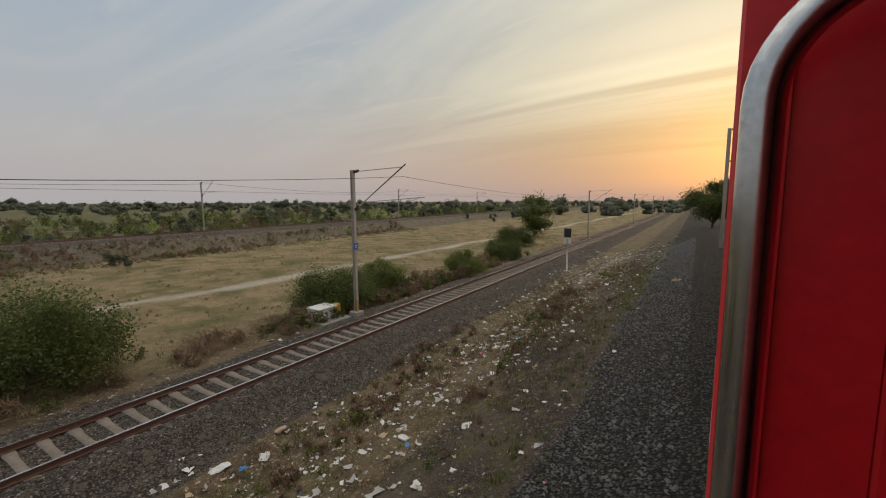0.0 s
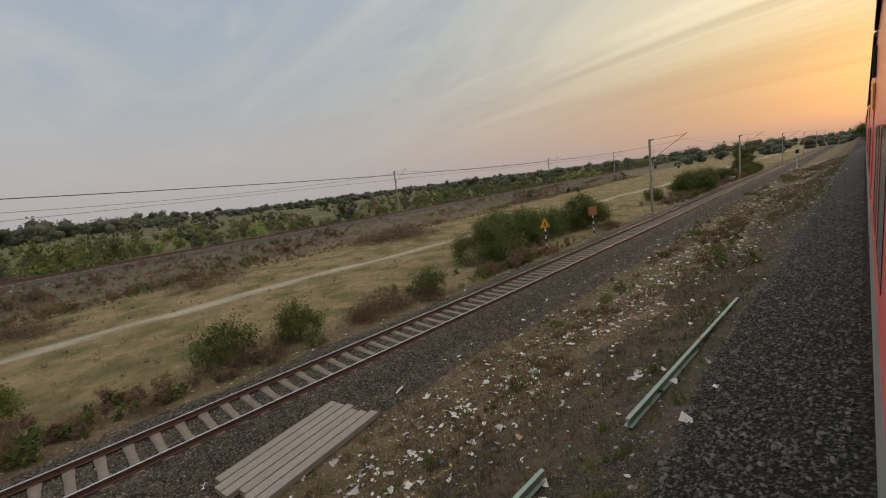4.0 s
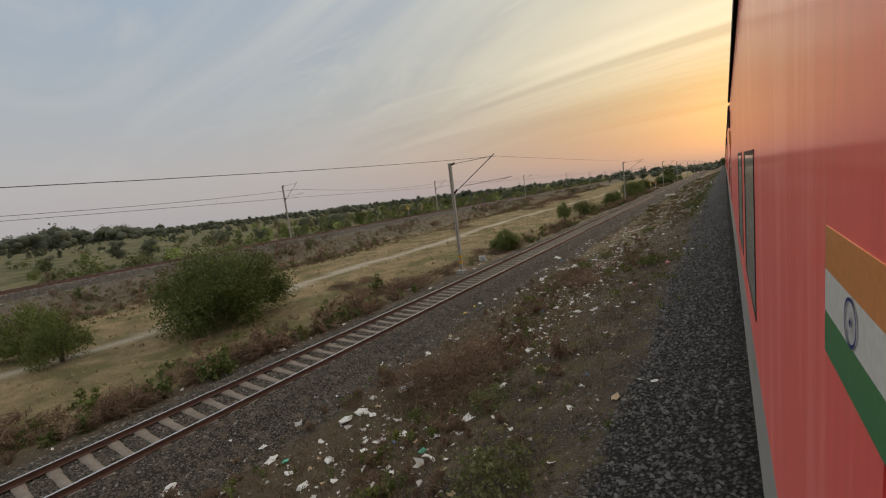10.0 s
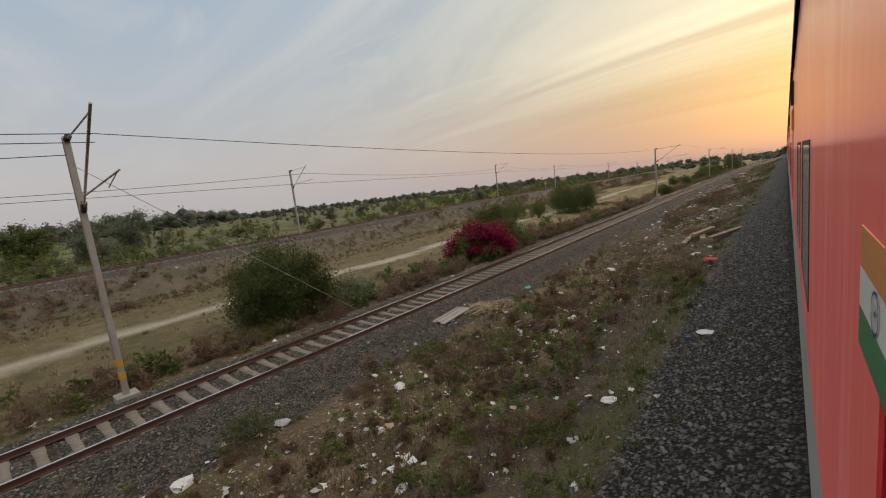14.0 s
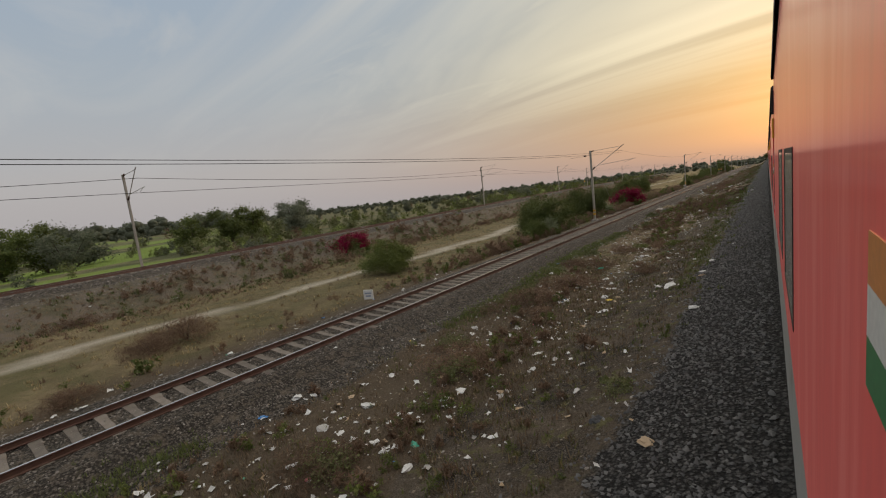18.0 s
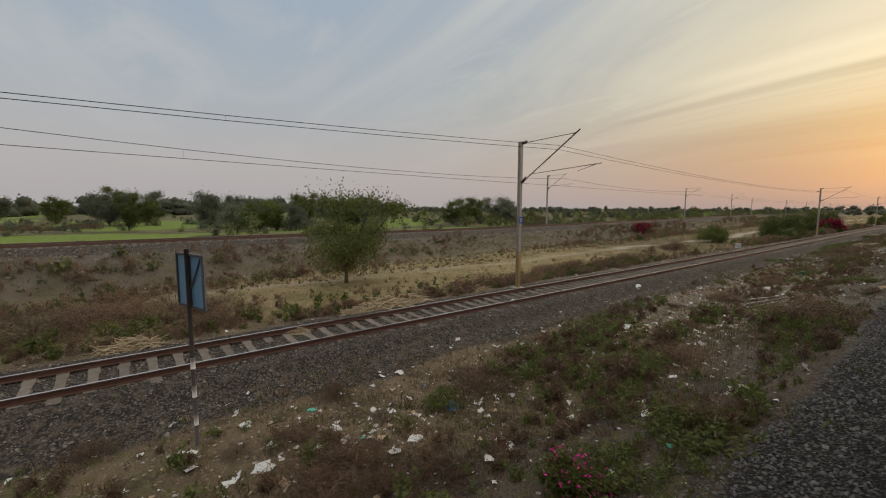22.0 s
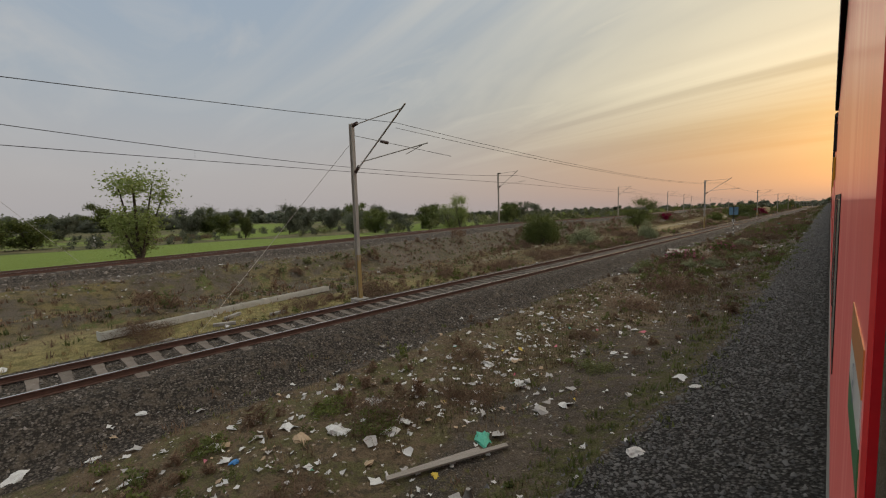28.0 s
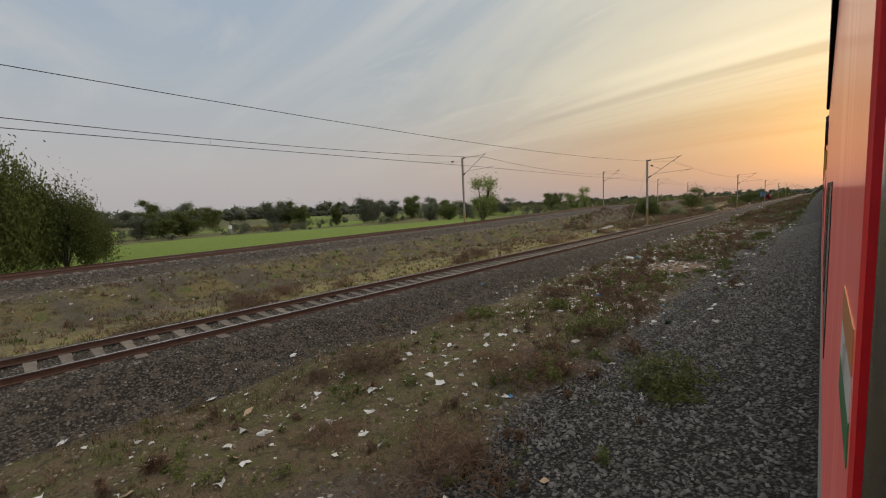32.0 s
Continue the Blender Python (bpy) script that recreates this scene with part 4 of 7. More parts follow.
# ---- overhead line ----
def mast_thing(x, y, zb, zt, label, arm=3.6, group="overhead line masts", guy=0, plate=None, anchor=0, banded=False, foot=0.0):
    """H-section mast with a hinged bracket, insulators and registration arm towards +x."""
    h = zt - zb
    top = thing("overhead_line_mast", pose(x, y, zb), label, "overhead line mast", group)
    bm = bmesh.new()
    outline = ((-0.106, -0.075), (-0.094, -0.075), (-0.094, -0.006), (0.094, -0.006), (0.094, -0.075), (0.106, -0.075),
               (0.106, 0.075), (0.094, 0.075), (0.094, 0.006), (-0.094, 0.006), (-0.094, 0.075), (-0.106, 0.075))
    lo, hi = [bm.verts.new((a, b, -0.3)) for a, b in outline], [bm.verts.new((a, b, h)) for a, b in outline]
    for i in range(12):
        bm.faces.new((lo[i], lo[(i + 1) % 12], hi[(i + 1) % 12], hi[i]))
    bm.faces.new(lo[::-1])
    bm.faces.new(hi)
    part("column", bm, GALV, top, "galvanised steel H-section column")
    part("base", boxes((-0.3, 0.3, -0.3, 0.3, -0.6, 0.05), bevel=0.03), OLDCONC, top, "concrete foot")
    if foot:
        bm = bmesh.new()
        lo, hi = [bm.verts.new((a * 1.05, b * 1.05, 0.05)) for a, b in outline], [bm.verts.new((a * 1.05, b * 1.05, foot)) for a, b in outline]
        for i in range(12):
            bm.faces.new((lo[i], lo[(i + 1) % 12], hi[(i + 1) % 12], hi[i]))
        part("painted_foot", bm, OCHRE, top, "ochre paint worn off in patches")
    for zy in (0.55, 0.95) if banded else ():
        part("yellow_band", boxes((-0.115, 0.115, -0.08, 0.08, zy, zy + 0.2)), YELLOW, top, "painted yellow band")
    zi, zl = h - 0.10, h - 2.15
    ax = arm - 0.25
    za = h + 0.14
    part("top_tie", tube(bmesh.new(), [(0.1, 0, zi), (ax - 0.02, 0, zi + 0.10)], 0.022), GALV, top)
    part("bracket_tube", tube(bmesh.new(), [(0.1, 0, zl), (ax + 0.22, 0, za)], 0.035), GALV, top, "slanting bracket tube")
    part("registration_tube", tube(bmesh.new(), [(0.62, 0, zl + 0.42), (arm + 1.1, 0, zl + 0.66)], 0.022), GALV, top)
    part("steady_arm", tube(bmesh.new(), [(arm + 0.8, 0, zl + 0.62), (arm - 0.1, 0, zl + 0.40)], 0.014), GALV, top)
    for p, d in (((0.14, 0, zi), (0.42, 0, zi + 0.04)), ((0.14, 0, zl + 0.03), (0.42, 0, zl + 0.26))):
        a, b = Vector(p), Vector(d)
        bm = bmesh.new()
        ps, rr = [], []
        for k in range(13):
            ps.append(a.lerp(b, k / 12))
            rr.append(0.05 if k % 2 else 0.085)
        tube(bm, ps, rr, 8)
        part("insulator", bm, INSUL, top, "brown ribbed insulator")
    if plate:
        part("number_plate", boxes((0.108, 0.118, -0.16, 0.16, h * 0.45, h * 0.45 + 0.36), bevel=0.004), DEEPBLUE, top, "small blue enamel plate")
        part("plate_marking", boxes((0.1185, 0.1225, -0.09, 0.09, h * 0.45 + 0.2, h * 0.45 + 0.26), (0.1185, 0.1225, -0.07, 0.07, h * 0.45 + 0.09, h * 0.45 + 0.14)), WHITEPAINT, top)
    if guy:
        part("guy_wire", tube(bmesh.new(), [(0, 0, h * 0.9), (0, guy, 0.0)], 0.009), GALV, top)
    if anchor:
        part("anchor_wire", tube(bmesh.new(), [(0, 0, h - 0.5), (0, 6.5 * anchor, h - 0.9)], 0.012), WIRE, top)
        part("anchor_insulator", tube(bmesh.new(), [(0, anchor * (1.6 + 0.05 * k), h - 0.60 - 0.003 * k) for k in range(9)], [0.05 if k % 2 else 0.085 for k in range(9)], 8), INSUL, top)
    return top


MAST_TOP = 4.65
NEAR_Y = [228.0, 172.0, 113.0, 55.0, -1.4, -46.5, -103.9, -166.0, -237.1, -311.0, -378.05, -441.0, -505.0]
NEAR_X = [-15.8, -15.8, -15.8, -15.8, -15.8, -15.83, -16.3, -16.1, -15.6, -14.8, -15.35, -15.4, -15.4]
for x, y in zip(NEAR_X, NEAR_Y):
    mast_thing(x, y, -3.15, MAST_TOP, "grey steel overhead line mast with bracket beside the single line", plate=abs(y + 311) < 1 or abs(y + 47) < 1 or abs(y + 103.5) < 1 or abs(y + 1.4) < 1, guy=-6.5 if abs(y + 378) < 1 else (9.0 if abs(y + 237) < 1 else 0), anchor=-1 if abs(y + 237) < 1 else (1 if abs(y + 378) < 1 else 0), banded=y in (-166.0, -237.1), foot=2.0 if y < -300 else (0.7 if y > -110 else 0.0))
mast_thing(1.5, 15.0, float(ground_z(0.3, 15.0)) - 0.1, MAST_TOP + 2.9, "grey steel overhead line mast beside the train's own line", arm=2.6)
FAR_Y = [310.0, 255.0, 190.0, 121.0, 70.0, 17.0, -44.0, -103.8, -153.4, -212.4, -273.6, -338.0, -391.6, -452.0, -515.0]
FAR_X = [-78.5, -76.0, -73.5, -71.0, -68.5, -65.8, -62.5, -61.5, -54.0, -46.0, -42.3, -36.2, -32.6, -28.8, -25.0]
FAR_TOP = [6.3, 6.3, 6.3, 6.3, 6.2, 6.1, 6.2, 6.2, 6.65, 6.5, 6.45, 6.4, 6.1, 5.9, 5.8]
for x, y, zt in zip(FAR_X, FAR_Y, FAR_TOP):
    mast_thing(x, y, float(ground_z(x, y)) - 0.02, zt, "grey steel overhead line mast on the far embankment", group="far overhead line masts", guy=6.0 if abs(y + 391.6) < 1 else 0, anchor=-1 if abs(y + 391.6) < 1 else 0, banded=abs(y + 391.6) < 1)


def sag_line(p, q, sag, n=14):
    p, q = Vector(p), Vector(q)
    return [p.lerp(q, k / n) - Vector((0, 0, sag * 4 * (k / n) * (1 - k / n))) for k in range(n + 1)]


def wires(ys, xf, zcat, zcon, group, r):
    for a, b in zip(ys, ys[1:]):
        xa, xb = xf(a), xf(b)
        za, zb = (-0.28 if zcat - zcon < 0.5 and y < -430 else 0.0 for y in (a, b))
        if group == "wires over the single line":
            za, zb = za + (0.42 if a == -166.0 else 0.0), zb + (0.42 if b == -166.0 else 0.0)
        cat = sag_line((xa, a, zcat + za), (xb, b, zcat + zb), 0.04 if zb == 0.42 else 0.85)
        con = sag_line((xa, a, zcon), (xb, b, zcon), 0.08 if zcat - zcon > 0.5 else 0.75)
        ob = thing("overhead_wire_span", pose(0, 0, 0), "dark contact wire hung from a sagging catenary", "overhead wire", group)
        part("catenary_wire", tube(bmesh.new(), cat, r, 4), WIRE, ob)
        if zcat - zcon < 0.5 and (b > -240 or a < -370):
            continue
        part("contact_wire", tube(bmesh.new(), con, r, 4), WIRE, ob)
        for k in range(3, 14, 4):
            if (cat[k] - con[k]).length > 0.1:
                part("dropper", tube(bmesh.new(), [cat[k], con[k]], r * 0.3, 3), WIRE, ob)


wires(NEAR_Y, lambda y: -12.4, 4.18, 3.98, "wires over the single line", 0.0095)
wires(FAR_Y, lambda y: FAR_X[FAR_Y.index(y)] + 3.5, 5.75, 4.6, "wires over the far line", 0.019)

# far line rails
FAR_YS = np.arange(-580, 400, 8.0)
for s in (-0.87, 0.87):
    bm = bmesh.new()
    prev = None
    prof = [(-0.034, 0.0), (-0.034, -0.03), (-0.012, -0.045), (-0.07, -0.16), (0.07, -0.16), (0.012, -0.045), (0.034, -0.03), (0.034, 0.0)]
    for y in FAR_YS:
        ring = [bm.verts.new((float(far_mast_x(y)) + 2.9 + s + x, y, float(far_z(y)) + z)) for x, z in prof]
        if prev:
            for k in range(len(prof)):
                f = bm.faces.new((prev[k], ring[k], ring[(k + 1) % len(prof)], prev[(k + 1) % len(prof)]))
                f.material_index = 1 if k == len(prof) - 1 else 0
        prev = ring
    tagged(new("far_rail", as_mesh(bm, "far_rail", RUST, SHINE)), "rusty rail on the far embankment", "rail", "rails of the far line", "structure")
fy = np.arange(-560, 200, 0.65)
ang = np.arctan2(np.gradient(far_mast_x(fy), fy), 1.0)
rv = np.concatenate([np.stack([far_mast_x(y) + 2.9 + sv[:, 0], y + sv[:, 1], float(far_z(y)) - 0.165 + sv[:, 2]], 1) for y in fy])
rf = np.concatenate([sf + len(sv) * i for i in range(len(fy))])
fme = fast_mesh("far_sleepers", rv, rf)
fme.materials.append(CONC)
tagged(new("far_sleepers", fme), "concrete sleepers on the far embankment", "sleepers", kind="stuff")

# ---- plants ----
def leaf_quads(pos, size, rng, aspect=0.55, up=0.35):
    """Small leaf faces at given points, each an island of its own."""
    n = len(pos)
    d = rng.normal(size=(n, 3))
    d[:, 2] += up
    d /= np.linalg.norm(d, axis=1)[:, None]
    e = rng.normal(size=(n, 3))
    e -= d * (e * d).sum(1)[:, None]
    e /= np.linalg.norm(e, axis=1)[:, None]
    s = (size * rng.uniform(0.6, 1.4, n))[:, None]
    a, b = d * s, e * s * aspect
    v = np.stack([pos - a, pos + b * 1.6, pos + a - b * 0.3], 1).reshape(-1, 3)
    return v, np.arange(3 * n).reshape(-1, 3)


def crown_points(rng, n, clumps, r, spread_, flat=1.0, hollow=0.5):
    """Points gathered in uneven clumps through a rounded volume of radii r."""
    c = rng.normal(size=(clumps, 3))
    c /= np.linalg.norm(c, axis=1)[:, None]
    c *= (hollow + (1 - hollow) * rng.uniform(0, 1, clumps) ** 0.6)[:, None]
    c[:, 2] = np.abs(c[:, 2]) * 1.1 - 0.25 * flat
    w = rng.uniform(0.4, 1.6, clumps)
    k = rng.choice(clumps, n, p=w / w.sum())
    p = c[k] * np.array(r) + rng.normal(size=(n, 3)) * spread_ * np.array(r) * w[k][:, None]
    return p


def leafy(name, rng, n, clumps, r, spread_, size, material, lift, hollow=0.45, aspect=0.55):
    p = crown_points(rng, n, clumps, r, spread_, hollow=hollow)
    p[:, 2] += lift
    p = p[p[:, 2] > 0.03]
    v, f = leaf_quads(p, size, rng, aspect)
    me = fast_mesh(name, v, f)
    me.materials.append(material)
    return me


def stems(rng, h, spread_, n, r0):
    bm = bmesh.new()
    for k in range(n):
        a = rng.uniform(0, 6.28)
        q = rng.uniform(0.3, 1.0) * spread_
        mid = (0.35 * q * math.cos(a) + rng.normal(0, 0.05), 0.35 * q * math.sin(a), h * 0.5)
        tube(bm, [(rng.normal(0, 0.06), rng.normal(0, 0.06), -0.15), mid, (q * math.cos(a), q * math.sin(a), h * rng.uniform(0.75, 1.0))], [r0, r0 * 0.6, r0 * 0.2], 5)
    return bm


def make_bush(seed, w, h, material, label, dens=1.0, leaf=0.10, name="bush", category="bush", flowers=None, share=0.9):
    """A shrub: stems from the ground and an uneven crown that nearly reaches it."""
    rng = np.random.default_rng(seed)
    ob = thing(name, pose(0, 0, -50), label, category)
    if h > 0.7:
        part("stem_base", stems(rng, h * 0.8, w * 0.4, 7, 0.05), BARK, ob)
    n = int(15000 * dens)
    part("crown", leafy("crown", rng, n, 60, (w * 0.42, w * 0.42, h * 0.66), 0.12, leaf, material, h * 0.31, hollow=0.30), None, ob)
    if flowers:
        part("blossom", leafy("blossom", rng, int(n * share), 40, (w * 0.47, w * 0.47, h * 0.64), 0.13, leaf, flowers, h * 0.40, hollow=0.7), None, ob, "magenta blossom")
    return ob


def make_dry(seed, w, h, label, material=LEAF_DRY):
    """A leafless tangle of thin brown twigs."""
    rng = np.random.default_rng(seed)
    ob = thing("dry_shrub", pose(0, 0, -50), label, "dry shrub", "dry scrub along the line")
    part("tangle", leafy("tangle", rng, 2300, 22, (w * 0.48, w * 0.48, h * 0.6), 0.16, 0.15, material, h * 0.25, hollow=0.2, aspect=0.055), None, ob)
    part("stem_base", stems(rng, h * 0.9, w * 0.45, 14, 0.009), TWIG, ob)
    return ob


def make_straw(seed, w, h):
    """A flat heap of pale cut stalks lying this way and that."""
    rng = np.random.default_rng(seed)
    ob = thing("stalk_heap", pose(0, 0, -50), "heap of pale dry stalks beside the rails", "dry stalks")
    bm = bmesh.new()
    for k in range(150):
        q, a = w * 0.5 * rng.uniform(0, 1) ** 0.7, rng.uniform(0, 6.283)
        c = Vector((q * math.cos(a), q * math.sin(a), 0.03 + rng.uniform(0, 1) * h * (1 - 1.5 * q / w)))
        b, ln = rng.normal(0.6, 0.7), rng.uniform(0.15, 0.42)
        d = Vector((math.cos(b), math.sin(b), rng.normal(0, 0.22))) * ln
        tube(bm, [c - d, c + Vector((0, 0, rng.uniform(-0.02, 0.06))), c + d], [0.014, 0.018, 0.009], 4)
    part("straw", bm, mat("pale_straw", (0.56, 0.45, 0.29), (0.40, 0.31, 0.19), rough=0.9, scale=9, bump=0.2), ob)
    return ob


def make_tree(seed, h, w, material, label, trunk=0.35, leaf=0.17, n=3000, name="tree"):
    """A tapered trunk with limbs, and a crown of leaf clumps round the limb ends."""
    rng = np.random.default_rng(seed)
    ob = thing(name, pose(0, 0, -50), label, "tree")
    bm = bmesh.new()
    ht = h * trunk
    tube(bm, [(0, 0, -0.3), (0.03 * h * rng.normal(), 0.03 * h * rng.normal(), ht * 0.6), (0, 0, ht)], [0.045 * h * 0.6, 0.035 * h * 0.6, 0.028 * h * 0.6], 8)
    ends = []
    for k in range(9):
        a, q = k * 2.4 + rng.normal(0, 0.3), w * rng.uniform(0.15, 0.42)
        e = Vector((q * math.cos(a), q * math.sin(a), h * rng.uniform(trunk + 0.15, 0.92)))
        m_ = Vector((e.x * 0.45, e.y * 0.45, ht + (e.z - ht) * 0.45))
        tube(bm, [(0, 0, ht * rng.uniform(0.8, 1.0)), m_, e], [0.016 * h, 0.010 * h, 0.003 * h], 5)
        ends += [m_, e, e]
    part("trunk", bm, BARK, ob, "brown trunk with spreading limbs")
    k = rng.integers(0, len(ends), n)
    c = np.array([e[:] for e in ends])[k]
    sizes = rng.uniform(0.6, 1.3, len(ends))[k]
    p = c + rng.normal(size=(n, 3)) * np.array([w * 0.10, w * 0.10, h * 0.065]) * sizes[:, None]
    v, f = leaf_quads(p, leaf, rng)
    me = fast_mesh("crown", v, f)
    me.materials.append(material)
    part("crown", me, None, ob)
    return ob


def put(proto, x, y, s=1.0, sz=None, rz=0.0, dz=-0.05, label=""):
    z = float(ground_z(x, y)) + dz
    ob = copy_thing(proto, pose(x, y, z, 0, 0, rz) @ Matrix.Diagonal((s, s, sz or s, 1)))
    if label:
        tagged(ob, label)
    return ob


def drop_proto(ob):
    for o in (*ob.children_recursive, ob):
        bpy.data.objects.remove(o)


ACACIA = [make_bush(11 + i, 5.0, 3.2, mt, "dense green thorn bush beside the track", dens=2.2, leaf=0.048) for i, mt in enumerate((LEAF_D, LEAF_M, LEAF_D))]
OPENB = [make_bush(21 + i, 4.0, 2.6, LEAF_M, "open green shrub in the dry field", dens=0.42, leaf=0.062) for i in range(2)]
PALE = [make_bush(31 + i, 3.0, 1.9, LEAF_P, "pale silvery-leaved shrub beside the line", dens=0.42, leaf=0.055) for i in range(2)]
WEED = [make_bush(41 + i, 1.5, 0.6, (LEAF_M, LEAF_O)[i], "low green weed clump on the gravel", dens=0.085, leaf=0.036, name="weed_clump", category="weed") for i in range(2)]
BOUGV = make_bush(51, 5.0, 2.7, LEAF_D, "bougainvillea bush covered in magenta blossom", dens=0.8, leaf=0.09, flowers=BOUG, name="bougainvillea")
PINKB = make_bush(52, 1.7, 0.9, LEAF_M, "small bush with a few bright pink flowers", dens=0.3, leaf=0.045, flowers=leaf_mat("pink_petals", (0.50, 0.02, 0.20), (0.78, 0.08, 0.38)), share=0.045)
DRY = [make_dry(61 + i, 3.0, 1.1, "brown leafless scrub beside the line") for i in range(3)]
CREAM = make_bush(35, 1.2, 0.5, leaf_mat("cream_dry_leaf", (0.42, 0.34, 0.24), (0.62, 0.52, 0.39)), "withered cream-leaved weed clump among the litter", dens=0.06, leaf=0.05, name="weed_clump", category="weed")
STRAW = make_straw(66, 1.6, 0.34)
TREES = [make_tree(71 + i, 6.0, 5.5, mt, "green field tree with a rounded crown", trunk=0.05, n=5600, leaf=0.15) for i, mt in enumerate((LEAF_D, LEAF_M, LEAF_F, LEAF_F))]
LONE = make_tree(77, 4.7, 6.4, LEAF_M, "small spreading green tree standing alone in the dry field", trunk=0.16, leaf=0.058, n=15000)
SAPL = [make_tree(81 + i, 6.0, 3.2, LEAF_L, "slender light green tree behind the far line", trunk=0.10, n=5200, leaf=0.080) for i in range(2)]
NEEM = make_tree(91, 9.0, 9.0, LEAF_D, "large dark green tree with a broad crown", trunk=0.1, n=24000, leaf=0.14)

# bushes by the single line and in the field: kind, x, y, width, height
for kind, k, x, y, w, h in (
        ("a", 0, -18.5, -0.4, 6.0, 2.6), ("a", 1, -19.6, 5.0, 5.0, 2.2), ("a", 2, -19.4, -13.7, 6.5, 3.6), ("a", 0, -18.2, -21.6, 8.2, 3.4), ("o", 0, -20.9, -31.2, 3.4, 2.2),
        ("a", 1, -20.2, -53.9, 6.4, 3.4), ("a", 2, -21.8, -59.2, 5.2, 3.2), ("a", 0, -21.8, -64.0, 7.0, 3.7), ("a", 1, -20.2, -69.5, 6.0, 3.0), ("o", 0, -20.5, -49.5, 3.0, 2.0),
        ("o", 1, -21.0, -96.0, 2.2, 1.9), ("a", 0, -18.6, -104.3, 4.2, 2.9), ("o", 0, -19.3, -122.0, 4.4, 2.7), ("o", 1, -20.8, -127.5, 3.0, 2.9), ("o", 0, -18.3, -89.0, 3.0, 2.0),
        ("o", 1, -18.0, -86.0, 2.6, 2.0), ("a", 2, -24.8, -178.7, 8.4, 5.0), ("o", 0, -30.8, -186.3, 4.5, 3.0), ("a", 0, -26.0, -199.6, 5.6, 2.9),
        ("a", 1, -19.3, -210.0, 5.6, 3.5), ("a", 2, -19.3, -229.6, 6.2, 4.2), ("a", 0, -18.8, -243.5, 6.8, 4.1), ("a", 1, -21.4, -264.6, 4.4, 2.3), ("a", 2, -17.4, -248.8, 3.0, 2.0),
        ("a", 2, -24.6, -345.5, 5.4, 4.0), ("p", 0, -16.7, -333.3, 2.9, 2.2), ("p", 1, -20.0, -344.5, 4.2, 1.9),
        ("p", 0, -17.8, -226.5, 3.0, 1.6), ("p", 1, -18.2, -209.0, 2.4, 1.6), ("o", 1, -27.2, -186.0, 3.2, 2.6), ("a", 1, -16.9, 13.0, 4.0, 2.2), ("a", 2, -18.0, 24.0, 5.0, 2.6),
        ("a", 0, -21.5, 36.0, 6.0, 3.0), ("o", 0, -17.6, -78.0, 2.4, 1.7), ("p", 1, -17.2, -246.5, 2.8, 1.7),
        ("a", 1, -17.3, -155.9, 3.4, 2.0)):
    pr = {"a": ACACIA, "o": OPENB, "p": PALE}[kind][k]
    bw, bh = {"a": (5.0, 3.2), "o": (4.0, 2.6), "p": (3.0, 1.9)}[kind]
    put(pr, x, y, w / bw, h / bh * 1.08, rz=(x * 37 + y * 61) % 360)
put(BOUGV, -17.6, -214.8, 1.0, 1.0, label="bougainvillea bush covered in magenta blossom beside the single line")
put(BOUGV, -35.2, -256.7, 0.95, 0.75, rz=70, dz=-0.3, label="bougainvillea bush covered in magenta blossom on the far bank")
put(LONE, -23.1, -317.2, 1.12, 1.3, rz=40)
put(TREES[0], -24.3, 52.0, 1.15, 1.2, rz=10)
for x, y, s in ((-6.45, -347.2, 1.0), (-7.6, -353.5, 1.05), (-8.4, -354.2, 0.9), (-7.0, -354.6, 0.8), (-3.3, -322.6, 0.7)):
    put(PINKB, x, y, s, rz=x * 50)
put(SAPL[0], -36.8, -382.3, 1.6, 1.2, rz=30)
put(SAPL[1], -40.6, -343.6, 1.7, 0.82, rz=80)
put(SAPL[0], -36.9, -346.1, 0.9, 0.8, rz=200)
put(ACACIA[1], -43.5, -432.0, 1.9, 3.4, rz=45, label="large dark green tree growing down to the far embankment")
put(ACACIA[0], -44.0, -427.6, 1.4, 2.3, rz=145, label="large dark green tree growing down to the far embankment")
put(NEEM, -54.0, -434.0, 1.0, 0.85, rz=20)
put(NEEM, -57.0, -436.0, 1.0, 0.9, rz=120)
put(NEEM, 1.6, 38.0, 0.62, 0.66, rz=60, label="large dark green tree beside the train's line")

rp = np.random.default_rng(7)
for x, y in ((-1.9, -422.7), (-2.7, -309.5), (-2.5, -356.4), (-2.6, -129.0), (-2.8, -143.0), (-3.0, -170.0), (-2.9, -186.0), (-5.4, -402.5), (-3.3, -283.0), (-3.1, -296.5), (-5.6, -336.0), (-7.0, -344.0), (-3.4, -391.5), (-7.2, -322.0)):
    put(WEED[int(rp.integers(2))], x, y, rp.uniform(0.8, 1.25), rz=rp.uniform(0, 360))
